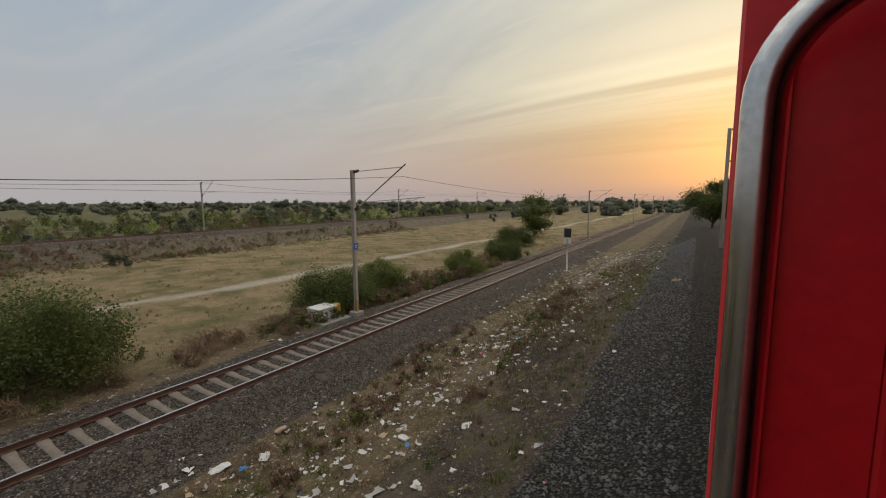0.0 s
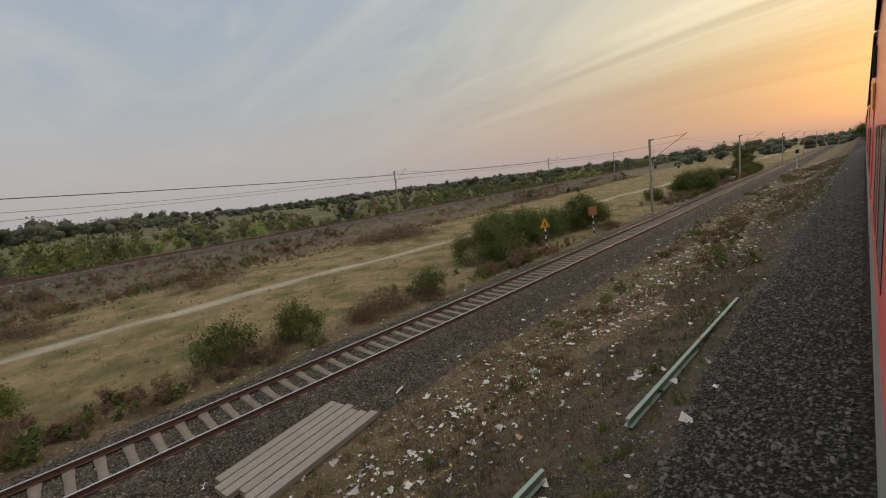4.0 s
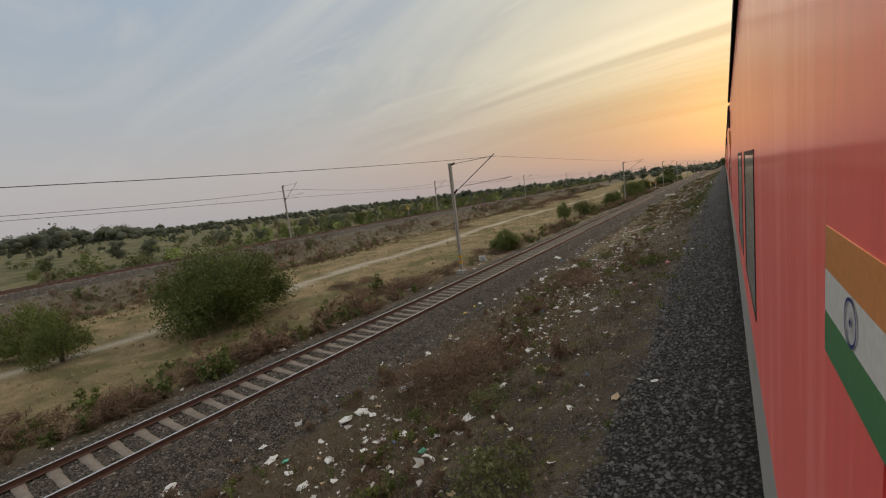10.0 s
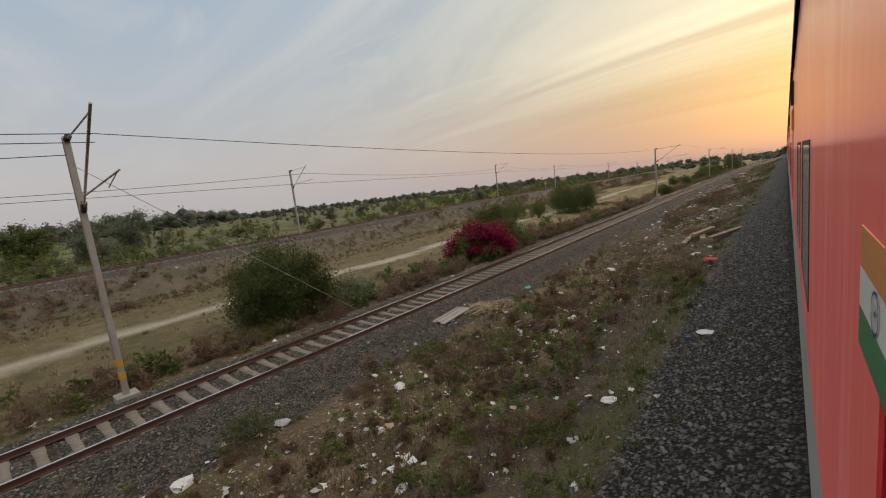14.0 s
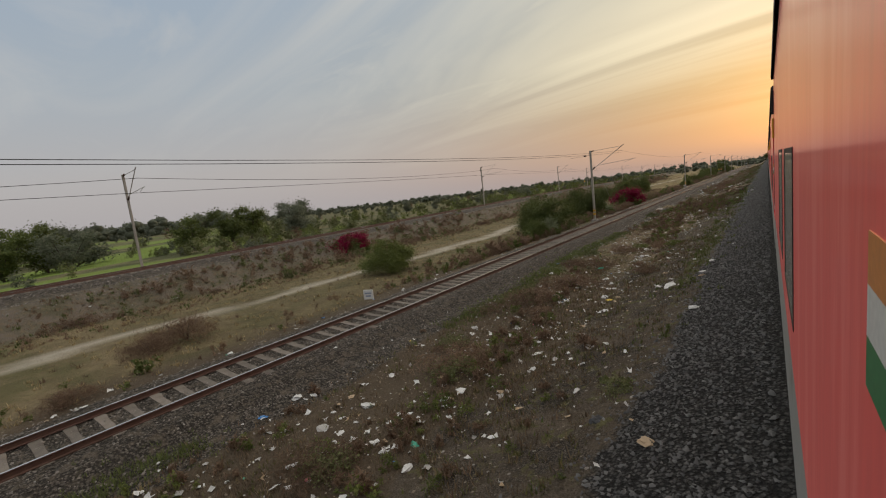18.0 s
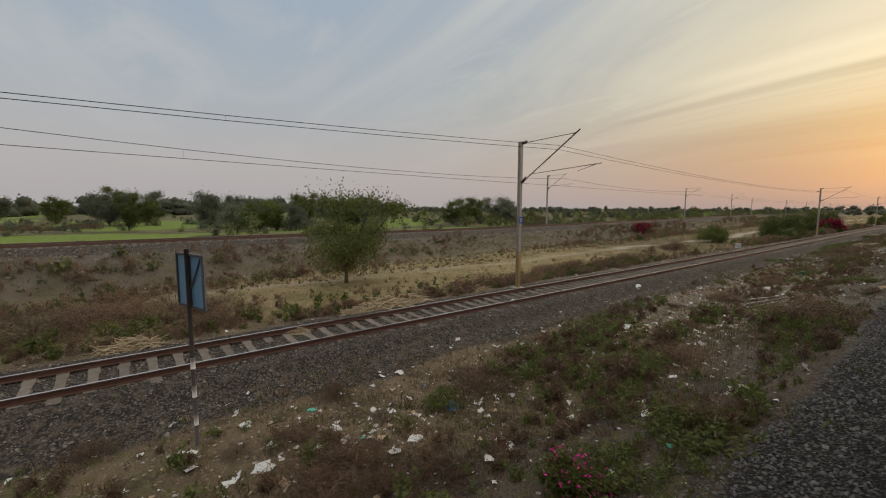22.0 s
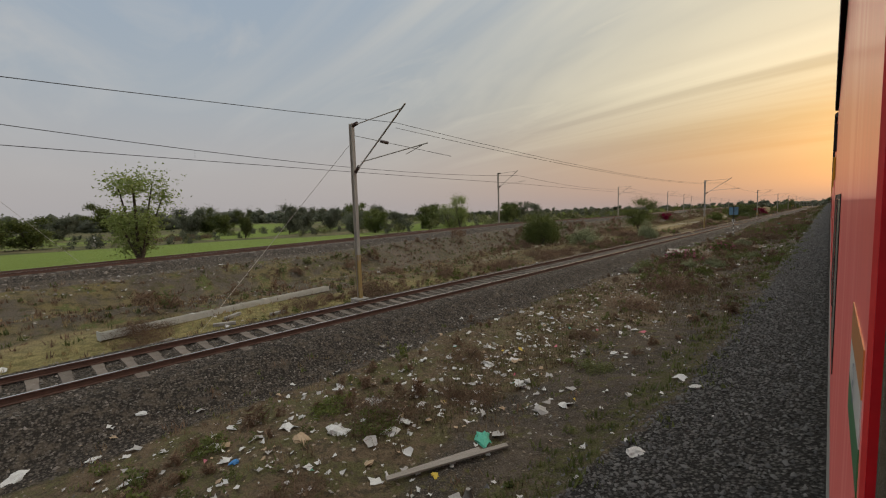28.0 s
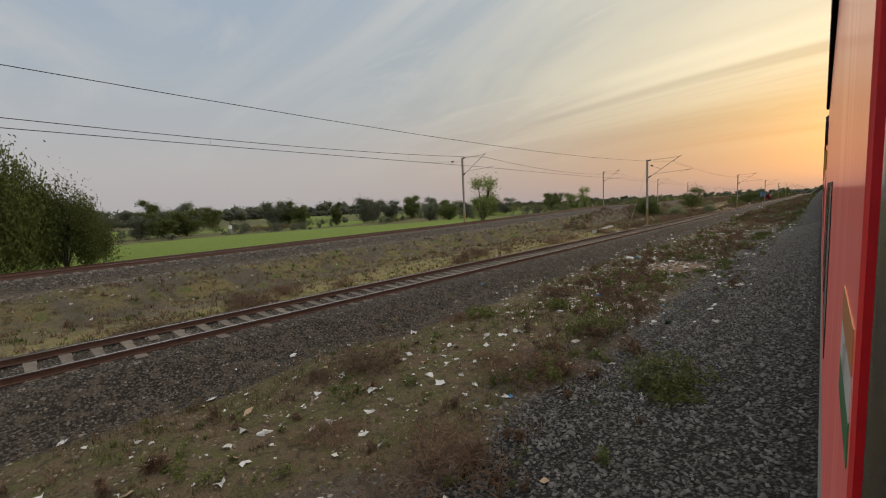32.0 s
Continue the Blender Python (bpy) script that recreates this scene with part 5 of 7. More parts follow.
# brown scrub along the far side of the single line, thicker in places
for k in range(150):
    y = rp.uniform(-440, 25)
    if k < 22:
        x = float(far_mast_x(y)) + rp.uniform(8, 13)
    elif k < 40:
        x, y = rp.uniform(-9.6, -4.2), rp.uniform(-440, -170)
    else:
        x = rp.uniform(-18.4, -16.4)
    s = rp.uniform(0.35, 1.0) * (0.5 if k in range(22, 40) else 1.0)
    put(DRY[k % 3], x, y, s, s * rp.uniform(0.8, 1.2), rz=rp.uniform(0, 360), label="brown leafless scrub among the litter" if 22 <= k < 40 else "")
for x, y, w in ((-20.6, -278.2, 1.1), (-19.8, -279.8, 0.8), (-18.4, -300.6, 0.8), (-17.9, -302.4, 0.9), (-18.9, -303.6, 0.7), (-17.6, -297.5, 0.7)):
    put(DRY[1], x, y, w, w * 1.25, rz=y * 13, label="tall brown leafless shrub in the dry field")
for x, y, w in ((-42.0, -60.4, 3.4), (-44.5, -63.0, 2.6), (-41.0, -84.0, 2.2), (-38.5, -96.0, 2.0), (-37.0, -133.0, 1.6)):
    put(DRY[0], x, y, w, w * 0.55, rz=y * 9, label="broad dark brown shrub below the far bank")
# low weeds, dry heaps and white-leaved plants in the strip between the tracks
for k in range(150):
    y = rp.uniform(-445, -150) if k < 115 else rp.uniform(-150, 15)
    x = rp.uniform(-9.8, -3.6)
    pick = rp.uniform()
    s = rp.uniform(0.45, 1.1)
    if pick < 0.5:
        put(WEED[k % 2], x, y, s, s * rp.uniform(0.6, 1.2), rz=rp.uniform(0, 360))
    else:
        put(DRY[k % 3], x, y, s * 0.5, s * 0.45, rz=rp.uniform(0, 360), label="brown leafless scrub among the litter")
for x, y, s in ((-5.6, -356.2, 0.42), (-5.0, -357.4, 0.35), (-6.6, -358.0, 0.4), (-5.8, -341.0, 0.5), (-6.3, -339.6, 0.4), (-9.0, -361.0, 0.35)):
    put(PALE[0], x, y, s, s * 0.8, rz=y * 31, label="low weed with whitish leaves among the litter")
# clumps on the strip between the tracks: place and width
def dry_clump(x, y, w):
    put(DRY[int(rp.integers(3))], x, y, w / 2.7, w / 3.4, rz=rp.uniform(0, 360), label="brown leafless scrub among the litter")


def green_clump(x, y, w):
    put(WEED[int(rp.integers(2))], x, y, w / 1.4, min(w / 2.0, 0.85), rz=rp.uniform(0, 360))


def pale_clump(x, y, w):
    put(PALE[int(rp.integers(2))], x, y, w / 2.8, min(w / 3.5, 0.4), rz=rp.uniform(0, 360), label="low weed with whitish leaves among the litter")


def mixed_clump(x, y, w):
    dry_clump(x, y, w)
    green_clump(x + rp.uniform(-0.3, 0.3), y + rp.uniform(-0.3, 0.3), w * 0.75)


for row in ((-6.2, -325.0, 1.8), (-6.1, -335.4, 2.4), (-7.2, -354.2, 3.2), (-7.8, -355.5, 2.1), (-4.2, -335.0, 3.2), (-5.7, -343.6, 2.1), (-5.5, -366.4, 3.2), (-5.8, -371.0, 2.1), (-5.7, -381.5, 1.1), (-7.5, -295.0, 2.2), (-7.2, -304.1, 1.6), (-6.4, -302.5, 1.4), (-7.3, -320.9, 2.0), (-3.1, -308.0, 3.2), (-5.0, -314.9, 2.2), (-6.1, -325.5, 1.8), (-6.0, -415.4, 1.3), (-6.8, -224.5, 2.1), (-7.6, -230.4, 1.9), (-7.3, -266.3, 2.6), (-7.4, -257.3, 2.0), (-7.9, -261.3, 2.3), (-7.9, -268.8, 2.2), (-7.2, -181.7, 3.2), (-7.1, -179.4, 3.1), (-6.9, -192.5, 3.2), (-6.8, -181.7, 3.2), (-6.7, -168.1, 3.1)):
    dry_clump(*row)
for row in ((-6.0, -170.5, 2.2), (-3.7, -211.8, 1.9)):
    dry_clump(*row)
for row in ((-2.6, -320.1, 2.2), (-7.0, -345.9, 1.8), (-4.1, -378.9, 1.1), (-7.8, -384.2, 1.1), (-8.2, -386.5, 0.9), (-7.7, -293.3, 1.3), (-3.1, -321.9, 1.6), (-7.4, -409.5, 1.1), (-5.4, -412.9, 1.3), (-2.2, -277.2, 0.9), (-2.4, -211.9, 1.0), (-3.2, -222.7, 1.9), (-4.1, -351.0, 1.5), (-4.6, -350.2, 1.4), (-5.2, -351.6, 1.5)):
    green_clump(*row)
for row in ((-1.7, -423.4, 1.2), (-2.2, -422.9, 0.9)):
    green_clump(*row)
for row in ((-4.5, -423.2, 1.9), (-4.0, -427.1, 2.0), (-8.2, -425.2, 1.6)):
    dry_clump(*row)
for row in ((-4.4, -333.1, 1.6), (-3.9, -351.3, 0.9), (-4.3, -349.9, 0.8), (-4.9, -351.8, 0.8)):
    pale_clump(*row)
for row in ((-6.5, -331.8, 3.2), (-6.0, -350.4, 2.1), (-6.5, -383.8, 1.7), (-2.4, -300.8, 1.1), (-2.7, -319.2, 1.6), (-3.4, -233.4, 1.4), (-8.1, -269.4, 1.9), (-7.2, -275.9, 2.3), (-6.9, -280.9, 1.7), (-3.3, -221.3, 2.2)):
    mixed_clump(*row)
for row in ((-19.5, -330.4, 3.5), (-21.6, -328.3, 3.5), (-20.9, -328.7, 3.5), (-19.4, -325.3, 3.5), (-16.7, -338.9, 2.7)):
    dry_clump(*row)
for row in ((-20.0, -172.4, 2.6), (-18.6, -171.4, 2.4), (-18.5, -169.9, 2.8), (-17.6, -168.4, 2.2), (-17.5, -166.3, 2.4), (-18.6, -163.0, 1.8), (-23.2, -171.1, 2.2), (-22.8, -169.0, 2.0)):
    dry_clump(*row)
for row in ((-18.0, -150.5, 1.8), (-17.4, -152.4, 1.6), (-19.0, -153.4, 2.2), (-18.3, -148.2, 1.6), (-19.6, -157.0, 2.2), (-17.2, -158.0, 1.8), (-17.6, -161.0, 2.0), (-17.0, -358.4, 2.2), (-17.4, -357.0, 2.0), (-17.9, -355.4, 2.3), (-17.7, -353.4, 1.8), (-18.2, -351.4, 2.0), (-19.2, -356.2, 2.4)):
    dry_clump(*row)
for x, y, w in ((-15.6, -318.6, 2.4), (-15.9, -327.7, 1.7), (-14.05, -323.1, 0.9), (-16.4, -316.9, 1.7), (-16.5, -312.3, 1.5), (-15.5, -320.2, 1.5), (-10.0, -225.8, 1.4), (-9.6, -224.6, 1.0)):
    put(STRAW, x, y, w / 1.6, w / 1.4, rz=rp.uniform(0, 360))
for x, y, w in ((-6.4, -335.6, 1.1), (-5.4, -334.4, 0.9), (-7.0, -334.9, 0.8), (-5.9, -336.6, 0.7), (-8.1, -336.8, 0.7)):
    put(CREAM, x, y, w, w * 0.8, rz=y * 53)
# scattered trees behind the far line and out in the fields
for k in range(55):
    y = rp.uniform(-215, 330)
    x = float(far_mast_x(y)) - rp.uniform(12, 70)
    w = rp.uniform(0.35, 0.8)
    put((TREES + TREES + SAPL)[int(rp.integers(10))], x, y, w * 1.15, w * 0.95, rz=rp.uniform(0, 360))


def field_tree(k, x, y, w, h):
    put(TREES[k % 4], x, y, w / 5.5, h / 6.0, rz=x * 37 + y * 11)


# clumps of trees in the low fields: place, width, height
for k, row in enumerate(((-166, -393, 13, 9), (-170, -385, 13, 9.5), (-168, -399, 10, 7), (-211, -333, 12, 13), (-213, -325, 13, 13.5), (-208, -319, 9, 10), (-171, -305, 10, 13), (-174, -297, 10, 12), (-162, -327, 6.5, 11), (-205, -415, 16, 16), (-201, -422, 13, 12), (-208, -404, 12, 11))):
    field_tree(k, *row)
for k, row in enumerate(((-118, -299, 10, 8), (-124, -293, 10, 9), (-116, -290, 9, 7.5), (-126, -303, 9, 8), (-113, -277, 10, 8.5), (-119, -270, 11, 9.5), (-124, -264, 10, 9), (-110, -268, 9, 7.5), (-171, -272, 11, 12), (-178, -264, 11, 12.5), (-165, -262, 10, 11), (-180, -280, 10, 11))):
    field_tree(k, *row)
for k, row in enumerate(((-100, -240, 9, 8), (-106, -232, 9, 8.5), (-98, -224, 9, 8), (-112, -215, 9, 9), (-95, -250, 8, 7), (-245, -352, 12, 12), (-260, -372, 13, 11), (-300, -340, 14, 13), (-290, -395, 12, 11), (-462, -334, 26, 25), (-455, -308, 22, 22))):
    field_tree(k, *row)
for x, y, w in ((-48.0, -293.5, 3.4), (-48.5, -302.0, 3.0), (-46.8, -340.0, 3.2), (-47.0, -331.0, 2.8)):
    put(PALE[int(-y) % 2], x, y, w / 3.0, 1.15, rz=y * 17, label="pale silvery-leaved shrub behind the far line")
for x, y, w in ((-176, -358, 7.0), (-180, -353, 8.0), (-177, -347, 8.0), (-181, -341, 7.0), (-178, -336, 6.0)):
    put(DRY[int(x) % 3], x, y, w / 3.0, 2.6, rz=y * 9, label="broad dark brown shrub among the fields")
for p_ in (*ACACIA, *OPENB, *PALE, *WEED, BOUGV, PINKB, *DRY, *TREES, *SAPL, NEEM, STRAW, LONE, CREAM):
    drop_proto(p_)


ico = bmesh.new()
bmesh.ops.create_icosphere(ico, subdivisions=1, radius=1.0)
ico.verts.index_update()
ICO = np.array([v.co[:] for v in ico.verts])
ICO_F = np.array([[v.index for v in f.verts] for f in ico.faces])
ico.free()


def woods(name, n, where, lump, leaf, material, label, seed, aspect=0.8):
    """Many far trees and bushes in one mesh of leaf faces."""
    rng = np.random.default_rng(seed)
    vs, fs, at = [], [], 0
    for _ in range(n):
        x, y, h = where(rng)
        w = h * rng.uniform(0.8, 1.5)
        # dense inner masses, then leaves standing out of them
        base = np.array([x, y, float(ground_z(x, y))])
        c = crown_points(rng, 8, 8, (w * 0.42, w * 0.42, h * 0.46), 0.05, hollow=0.3)
        c[:, 2] = np.maximum(c[:, 2] + h * 0.40, 0.1 * h)
        c[:3, 2] *= 0.4
        rad = rng.uniform(0.20, 0.34, 8) * h * lump
        v = c[:, None, :] + ICO[None] * rad[:, None, None] * rng.uniform(0.72, 1.25, (8, len(ICO), 1)) * np.array([1.15, 1.15, 0.85])
        v = v.reshape(-1, 3) + base
        f = (ICO_F[None] + len(ICO) * np.arange(8)[:, None, None]).reshape(-1, 3)
        if lump > 0:
            vs.append(v)
            fs.append(f + at)
            at += len(v)
        else:
            rad = rng.uniform(0.16, 0.30, 8) * h
        k = rng.integers(0, 8, leaf[0])
        d = rng.normal(size=(leaf[0], 3))
        d /= np.linalg.norm(d, axis=1)[:, None]
        p = c[k] + d * (rad[k] * (rng.uniform(0.80, 1.48, leaf[0]) if lump else rng.uniform(0.1, 1.3, leaf[0])))[:, None]
        p[:, 2] = np.maximum(p[:, 2], 0.02)
        v, f = leaf_quads(p + base, leaf[1] * h, rng, aspect)
        vs.append(v)
        fs.append(f + at)
        at += len(v)
    me = fast_mesh(name, np.concatenate(vs), np.concatenate(fs))
    me.materials.append(material)
    return tagged(new(name, me), label, "woodland", kind="stuff")


def behind_bank(rng):
    """Patches of scrub with gaps, low near the bank and taller further out."""
    while True:
        y, d = rng.uniform(-258, 330), rng.exponential(32)
        patch = math.sin(y / 9.0 + d / 14.0) + math.sin(y / 23.0 - d / 31.0 + 1.0) + 0.8 * math.sin(d / 9.0 + y / 41.0)
        if patch + rng.normal(0, 0.7) > -0.5:
            return float(far_mast_x(y)) - 8.5 - d, y, min(6.5, 1.0 + rng.gamma(2.2, 0.55) + d * 0.012)


def mid_woods(rng):
    while True:
        a, d = rng.uniform(radians(-15), radians(95)), rng.uniform(170, 420)
        x, y = -d * math.cos(a * 0.98) * 0.9 - 60, d * math.sin(a) - 250
        if y > -215 + rng.normal(0, 15):
            return x, y, rng.uniform(2.5, 5.5)


def hedge_rows(rng):
    """Thin broken hedges between the fields out to the woods."""
    d = rng.choice([150, 205, 265, 330, 390]) + rng.normal(0, 5)
    return -60 - d, rng.uniform(-640, -215) + 0.25 * d, 1.2 + rng.gamma(2.0, 0.7)


def far_woods(rng):
    a = rng.uniform(radians(-40), radians(96))
    d = rng.uniform(400, 780) if rng.uniform() < 0.7 else rng.uniform(780, 1200)
    return -d * math.cos(a) - 40, d * math.sin(a) - 250, rng.uniform(10, 20) if a < 0.45 else rng.uniform(4.5, 9.5)


woods("far_scrub", 760, behind_bank, 0, (330, 0.048), LEAF_O, "green scrub behind the far embankment", 101)
woods("far_thicket", 420, behind_bank, 0, (330, 0.048), LEAF_M, "dark green thicket behind the far embankment", 102)
woods("pale_scrub", 160, behind_bank, 0, (300, 0.045), LEAF_L, "light green scrub behind the far embankment", 106)
woods("dry_scrub", 150, behind_bank, 0, (240, 0.045), LEAF_DRY, "brown scrub behind the far embankment", 107)
woods("field_trees", 120, mid_woods, 0.3, (620, 0.05), LEAF_F, "trees across the fields, paled by painted haze", 103)
woods("field_hedges", 75, hedge_rows, 0, (300, 0.07), LEAF_F, "low broken hedges between green fields", 104)
woods("far_woods", 900, far_woods, 0.85, (150, 0.055), LEAF_F, "belt of trees along the horizon, paled by painted haze", 105)


def near_fields(rng):
    """Bushes and small trees in rows between the fields, just beyond the far line."""
    y = rng.uniform(-560, -250)
    d = rng.choice([14, 34, 58, 85, 120, 160]) + rng.normal(0, 5)
    if y + 0.3 * d < -315:
        d = rng.choice([120, 165]) + rng.normal(0, 6)
    return float(far_mast_x(y)) - d, y + 0.3 * d, rng.uniform(1.6, 4.6)


def low_mat(rng):
    """Low scrub in drifts on the strip between the tracks."""
    while True:
        x, y = -6.6 + rng.normal(0, 1.8), rng.uniform(-447, 10)
        patch = math.sin(y / 3.7 + x) + math.sin(y / 9.1 + 2.0) + 0.8 * math.sin(x * 1.9 + y / 5.0)
        if -10.2 < x < -3.0 and patch + rng.normal(0, 0.5) > (0.3 if y < -180 else 1.1) and not bare_spot(x, y):
            return x, y, 0.14 + rng.gamma(2.0, 0.07)


def weedy_verge(rng):
    """The stretches where weeds cover most of the strip."""
    y0, y1, least, tall = ((-320, -307, -0.7, 1.0), (-320, -307, -0.7, 1.0), (-366, -318, -0.2, 1.0), (-437, -366, -0.2, 0.65), (-244, -216, 0.8, 0.9))[int(rng.integers(5))]
    while True:
        x, y = rng.uniform(-9.6, -1.9), rng.uniform(y0, y1)
        patch = math.sin(y / 2.3 + 0.8 * x) + math.sin(y / 5.3 + 1.0) + 0.8 * math.sin(x * 2.3 + y / 3.0)
        if patch + rng.normal(0, 0.5) > least and not bare_spot(x, y) and not (x < -8.6 and rng.uniform() < 0.6):
            return x, y, (0.15 + rng.gamma(2.0, 0.075)) * tall


def beside_line(rng):
    """Brown scrub in a broken belt along the far side of the single line."""
    while True:
        x, y = -16.2 - rng.exponential(1.3), rng.uniform(-447, 30)
        if math.sin(y / 6.1) + math.sin(y / 17.0 + 1.5) + rng.normal(0, 0.6) > (-0.6 if y < -150 else 0.5) and x > -21 and y > -374 + rng.normal(0, 8):
            return x, y, (0.26 + rng.gamma(2.0, 0.17)) * (1.0 if y > -258 else 0.6)


def bank_side(rng):
    """Brush in patches on the slope of the far bank."""
    while True:
        y, d = rng.uniform(-385, 60), rng.uniform(6.2, 14.0)
        if math.sin(y / 5.3 + d) + math.sin(y / 13.0 + 2.0) + 0.6 * math.sin(d * 1.7) + rng.normal(0, 0.6) > 0.2:
            return float(far_mast_x(y)) + d, y, 0.30 + rng.gamma(2.0, 0.16)


woods("bank_brown_scrub", 2000, bank_side, 0, (90, 0.20), LEAF_DRY, "brown brush on the slope of the far embankment", 141, 0.12)
woods("bank_green_scrub", 500, bank_side, 0, (100, 0.09), LEAF_O, "olive green brush on the slope of the far embankment", 142)
woods("line_brown_scrub", 1900, beside_line, 0, (150, 0.20), LEAF_DRY, "brown scrub in a belt beside the single line", 124, 0.11)
woods("line_green_scrub", 550, beside_line, 0, (150, 0.075), LEAF_M, "green scrub in a belt beside the single line", 125)
woods("line_dark_scrub", 650, beside_line, 0, (150, 0.075), LEAF_D, "dark scrub in a belt beside the single line", 126)
woods("verge_green_weeds", 800, weedy_verge, 0, (150, 0.062), GRASS_GRN, "green weeds covering the strip between the tracks", 131)
woods("verge_dark_weeds", 620, weedy_verge, 0, (150, 0.062), LEAF_D, "dark weeds covering the strip between the tracks", 132)
woods("verge_brown_weeds", 800, weedy_verge, 0, (130, 0.26), LEAF_DRY, "brown withered weeds on the strip between the tracks", 133, 0.11)
woods("field_bushes", 120, near_fields, 0, (360, 0.050), LEAF_F, "dark bushes in rows between the green fields", 108)
woods("light_field_bushes", 70, near_fields, 0, (300, 0.045), LEAF_O, "green bushes in rows between the fields", 109)
woods("low_green_scrub", 1000, low_mat, 0, (150, 0.065), LEAF_M, "low green scrub in drifts between the tracks", 121)
woods("low_brown_scrub", 2100, low_mat, 0, (130, 0.28), LEAF_DRY, "low brown scrub in drifts between the tracks", 122, 0.11)
woods("low_dark_scrub", 600, low_mat, 0, (150, 0.065), LEAF_D, "low dark scrub in drifts between the tracks", 123)


def tufts(name, n, where, h, blades, material, label, seed, width=0.010):
    rng = np.random.default_rng(seed)
    x, y, s = where(rng, n)
    z = ground_z(x, y)
    m = n * blades
    bx = np.repeat(x, blades) + rng.normal(0, 0.06, m) * np.repeat(s, blades)
    by = np.repeat(y, blades) + rng.normal(0, 0.06, m) * np.repeat(s, blades)
    bz = np.repeat(z, blades)
    a = rng.uniform(0, 6.283, m)
    hh = h * np.repeat(s, blades) * rng.uniform(0.5, 1.2, m)
    lean = hh * rng.uniform(0.1, 0.9, m)
    w = width * np.repeat(s, blades) * rng.uniform(0.7, 1.5, m)
    d = np.stack([np.cos(a), np.sin(a), 0 * a], 1)
    e = np.stack([-np.sin(a), np.cos(a), 0 * a], 1)
    p = np.stack([bx, by, bz - 0.02], 1)
    v = np.stack([p - e * w[:, None], p + e * w[:, None], p + d * lean[:, None] + np.array([0, 0, 1.0]) * hh[:, None]], 1).reshape(-1, 3)
    me = fast_mesh(name, v, np.arange(3 * m).reshape(-1, 3))
    me.materials.append(material)
    return tagged(new(name, me), label, "grass", kind="stuff")


def between_lines(rng, n):
    y = rng.uniform(-450, 30, n)
    x = -10.4 + 7.2 * rng.beta(1.2, 1.4, n) + 0.5 * np.sin(y / 5)
    keep = np.sin(x * 1.7 + np.sin(y * 0.31) * 2) + np.sin(y * 0.43 + x) + rng.normal(0, 0.7, n)
    return x, y, np.where(keep > 0.2, rng.uniform(0.6, 1.3, n), rng.uniform(0.15, 0.45, n))


def ballast_edge(rng, n):
    y = rng.uniform(-450, 30, n)
    x = ballast_edge_x(y) - 0.5 + rng.normal(0, 0.5, n)
    k = np.sin(y * 0.21) + np.sin(y * 0.053 + 2) + 0.8 * np.sin(y * 1.7 + 2.0 * x) + rng.normal(0, 0.5, n)
    return x, y, np.where(k > -0.1, rng.uniform(0.5, 1.4, n), 0.15)


def foot_of_ballast(rng):
    if rng.uniform() < 0.4:
        return rng.normal(-3.3, 0.7), rng.uniform(-142, -125), 0.10 + rng.gamma(2.0, 0.05)
    y = rng.uniform(-447, 20)
    return float(ballast_edge_x(y)) - 0.5 + rng.normal(0, 0.35), y, 0.10 + rng.gamma(2.0, 0.05)


def line_edge(rng, n):
    y = rng.uniform(-284, -248, n)
    return -9.9 + 0.35 * np.sin(y / 4) + rng.normal(0, 0.35, n), y, rng.uniform(0.4, 1.1, n) * (np.sin(y / 2.9) + np.sin(y / 7) > -0.9)


def in_field(rng, n):
    y = rng.uniform(-450, 60, n)
    f = rng.uniform(0, 1, n)
    x = -16.6 + (far_mast_x(y) + 10 + 16.6) * f ** 1.3
    return x, y, rng.uniform(0.4, 1.3, n) * (np.abs(x - path_x(y)) > 0.9)


def on_bank(rng, n):
    y = rng.uniform(-450, 60, n)
    return far_mast_x(y) + rng.uniform(7, 15, n), y, rng.uniform(0.5, 1.4, n)


tufts("dry_grass", 9000, between_lines, 0.11, 10, GRASS_DRY, "dry straw-coloured grass between the tracks", 111)
tufts("green_weeds", 8000, between_lines, 0.10, 9, GRASS_GRN, "low green weeds between the tracks", 112, 0.016)
tufts("brown_stalks", 8000, between_lines, 0.15, 9, LEAF_DRY, "brown dead stalks between the tracks", 113)
def matted(rng, n):
    """Drifts of flattened dead weeds on the strip between the tracks."""
    x, y = -6.2 + rng.normal(0, 2.5, 4 * n), rng.uniform(-450, 20, 4 * n)
    patch = np.sin(y / 2.9 + 0.9 * x) + np.sin(y / 7.3 + 1.0) + 0.9 * np.sin(1.6 * x - y / 4.1) + rng.normal(0, 0.45, 4 * n)
    ok = np.flatnonzero((patch > -0.25) & (x > -9.9) & (x < ballast_edge_x(y) - 0.35) & ~bare_spot(x, y))[:n]
    ok = np.resize(ok, n)
    return x[ok], y[ok], rng.uniform(0.6, 1.5, n)


tufts("matted_weeds", 40000, matted, 0.12, 9, leaf_mat("dead_weeds", (0.075, 0.052, 0.034), (0.24, 0.175, 0.105), 0.0), "matted brown dead weeds between the tracks", 128, 0.008)
tufts("matted_green", 14000, matted, 0.10, 9, leaf_mat("olive_weeds", (0.06, 0.064, 0.022), (0.17, 0.16, 0.058), 0.0), "olive green weeds in drifts between the tracks", 129, 0.011)
woods("edge_shrubs", 300, foot_of_ballast, 0, (110, 0.10), GRASS_GRN, "green weeds along the foot of the ballast", 127)
tufts("line_edge_grass", 4200, line_edge, 0.13, 9, GRASS_GRN, "green grass along the edge of the single line's ballast", 119, 0.014)
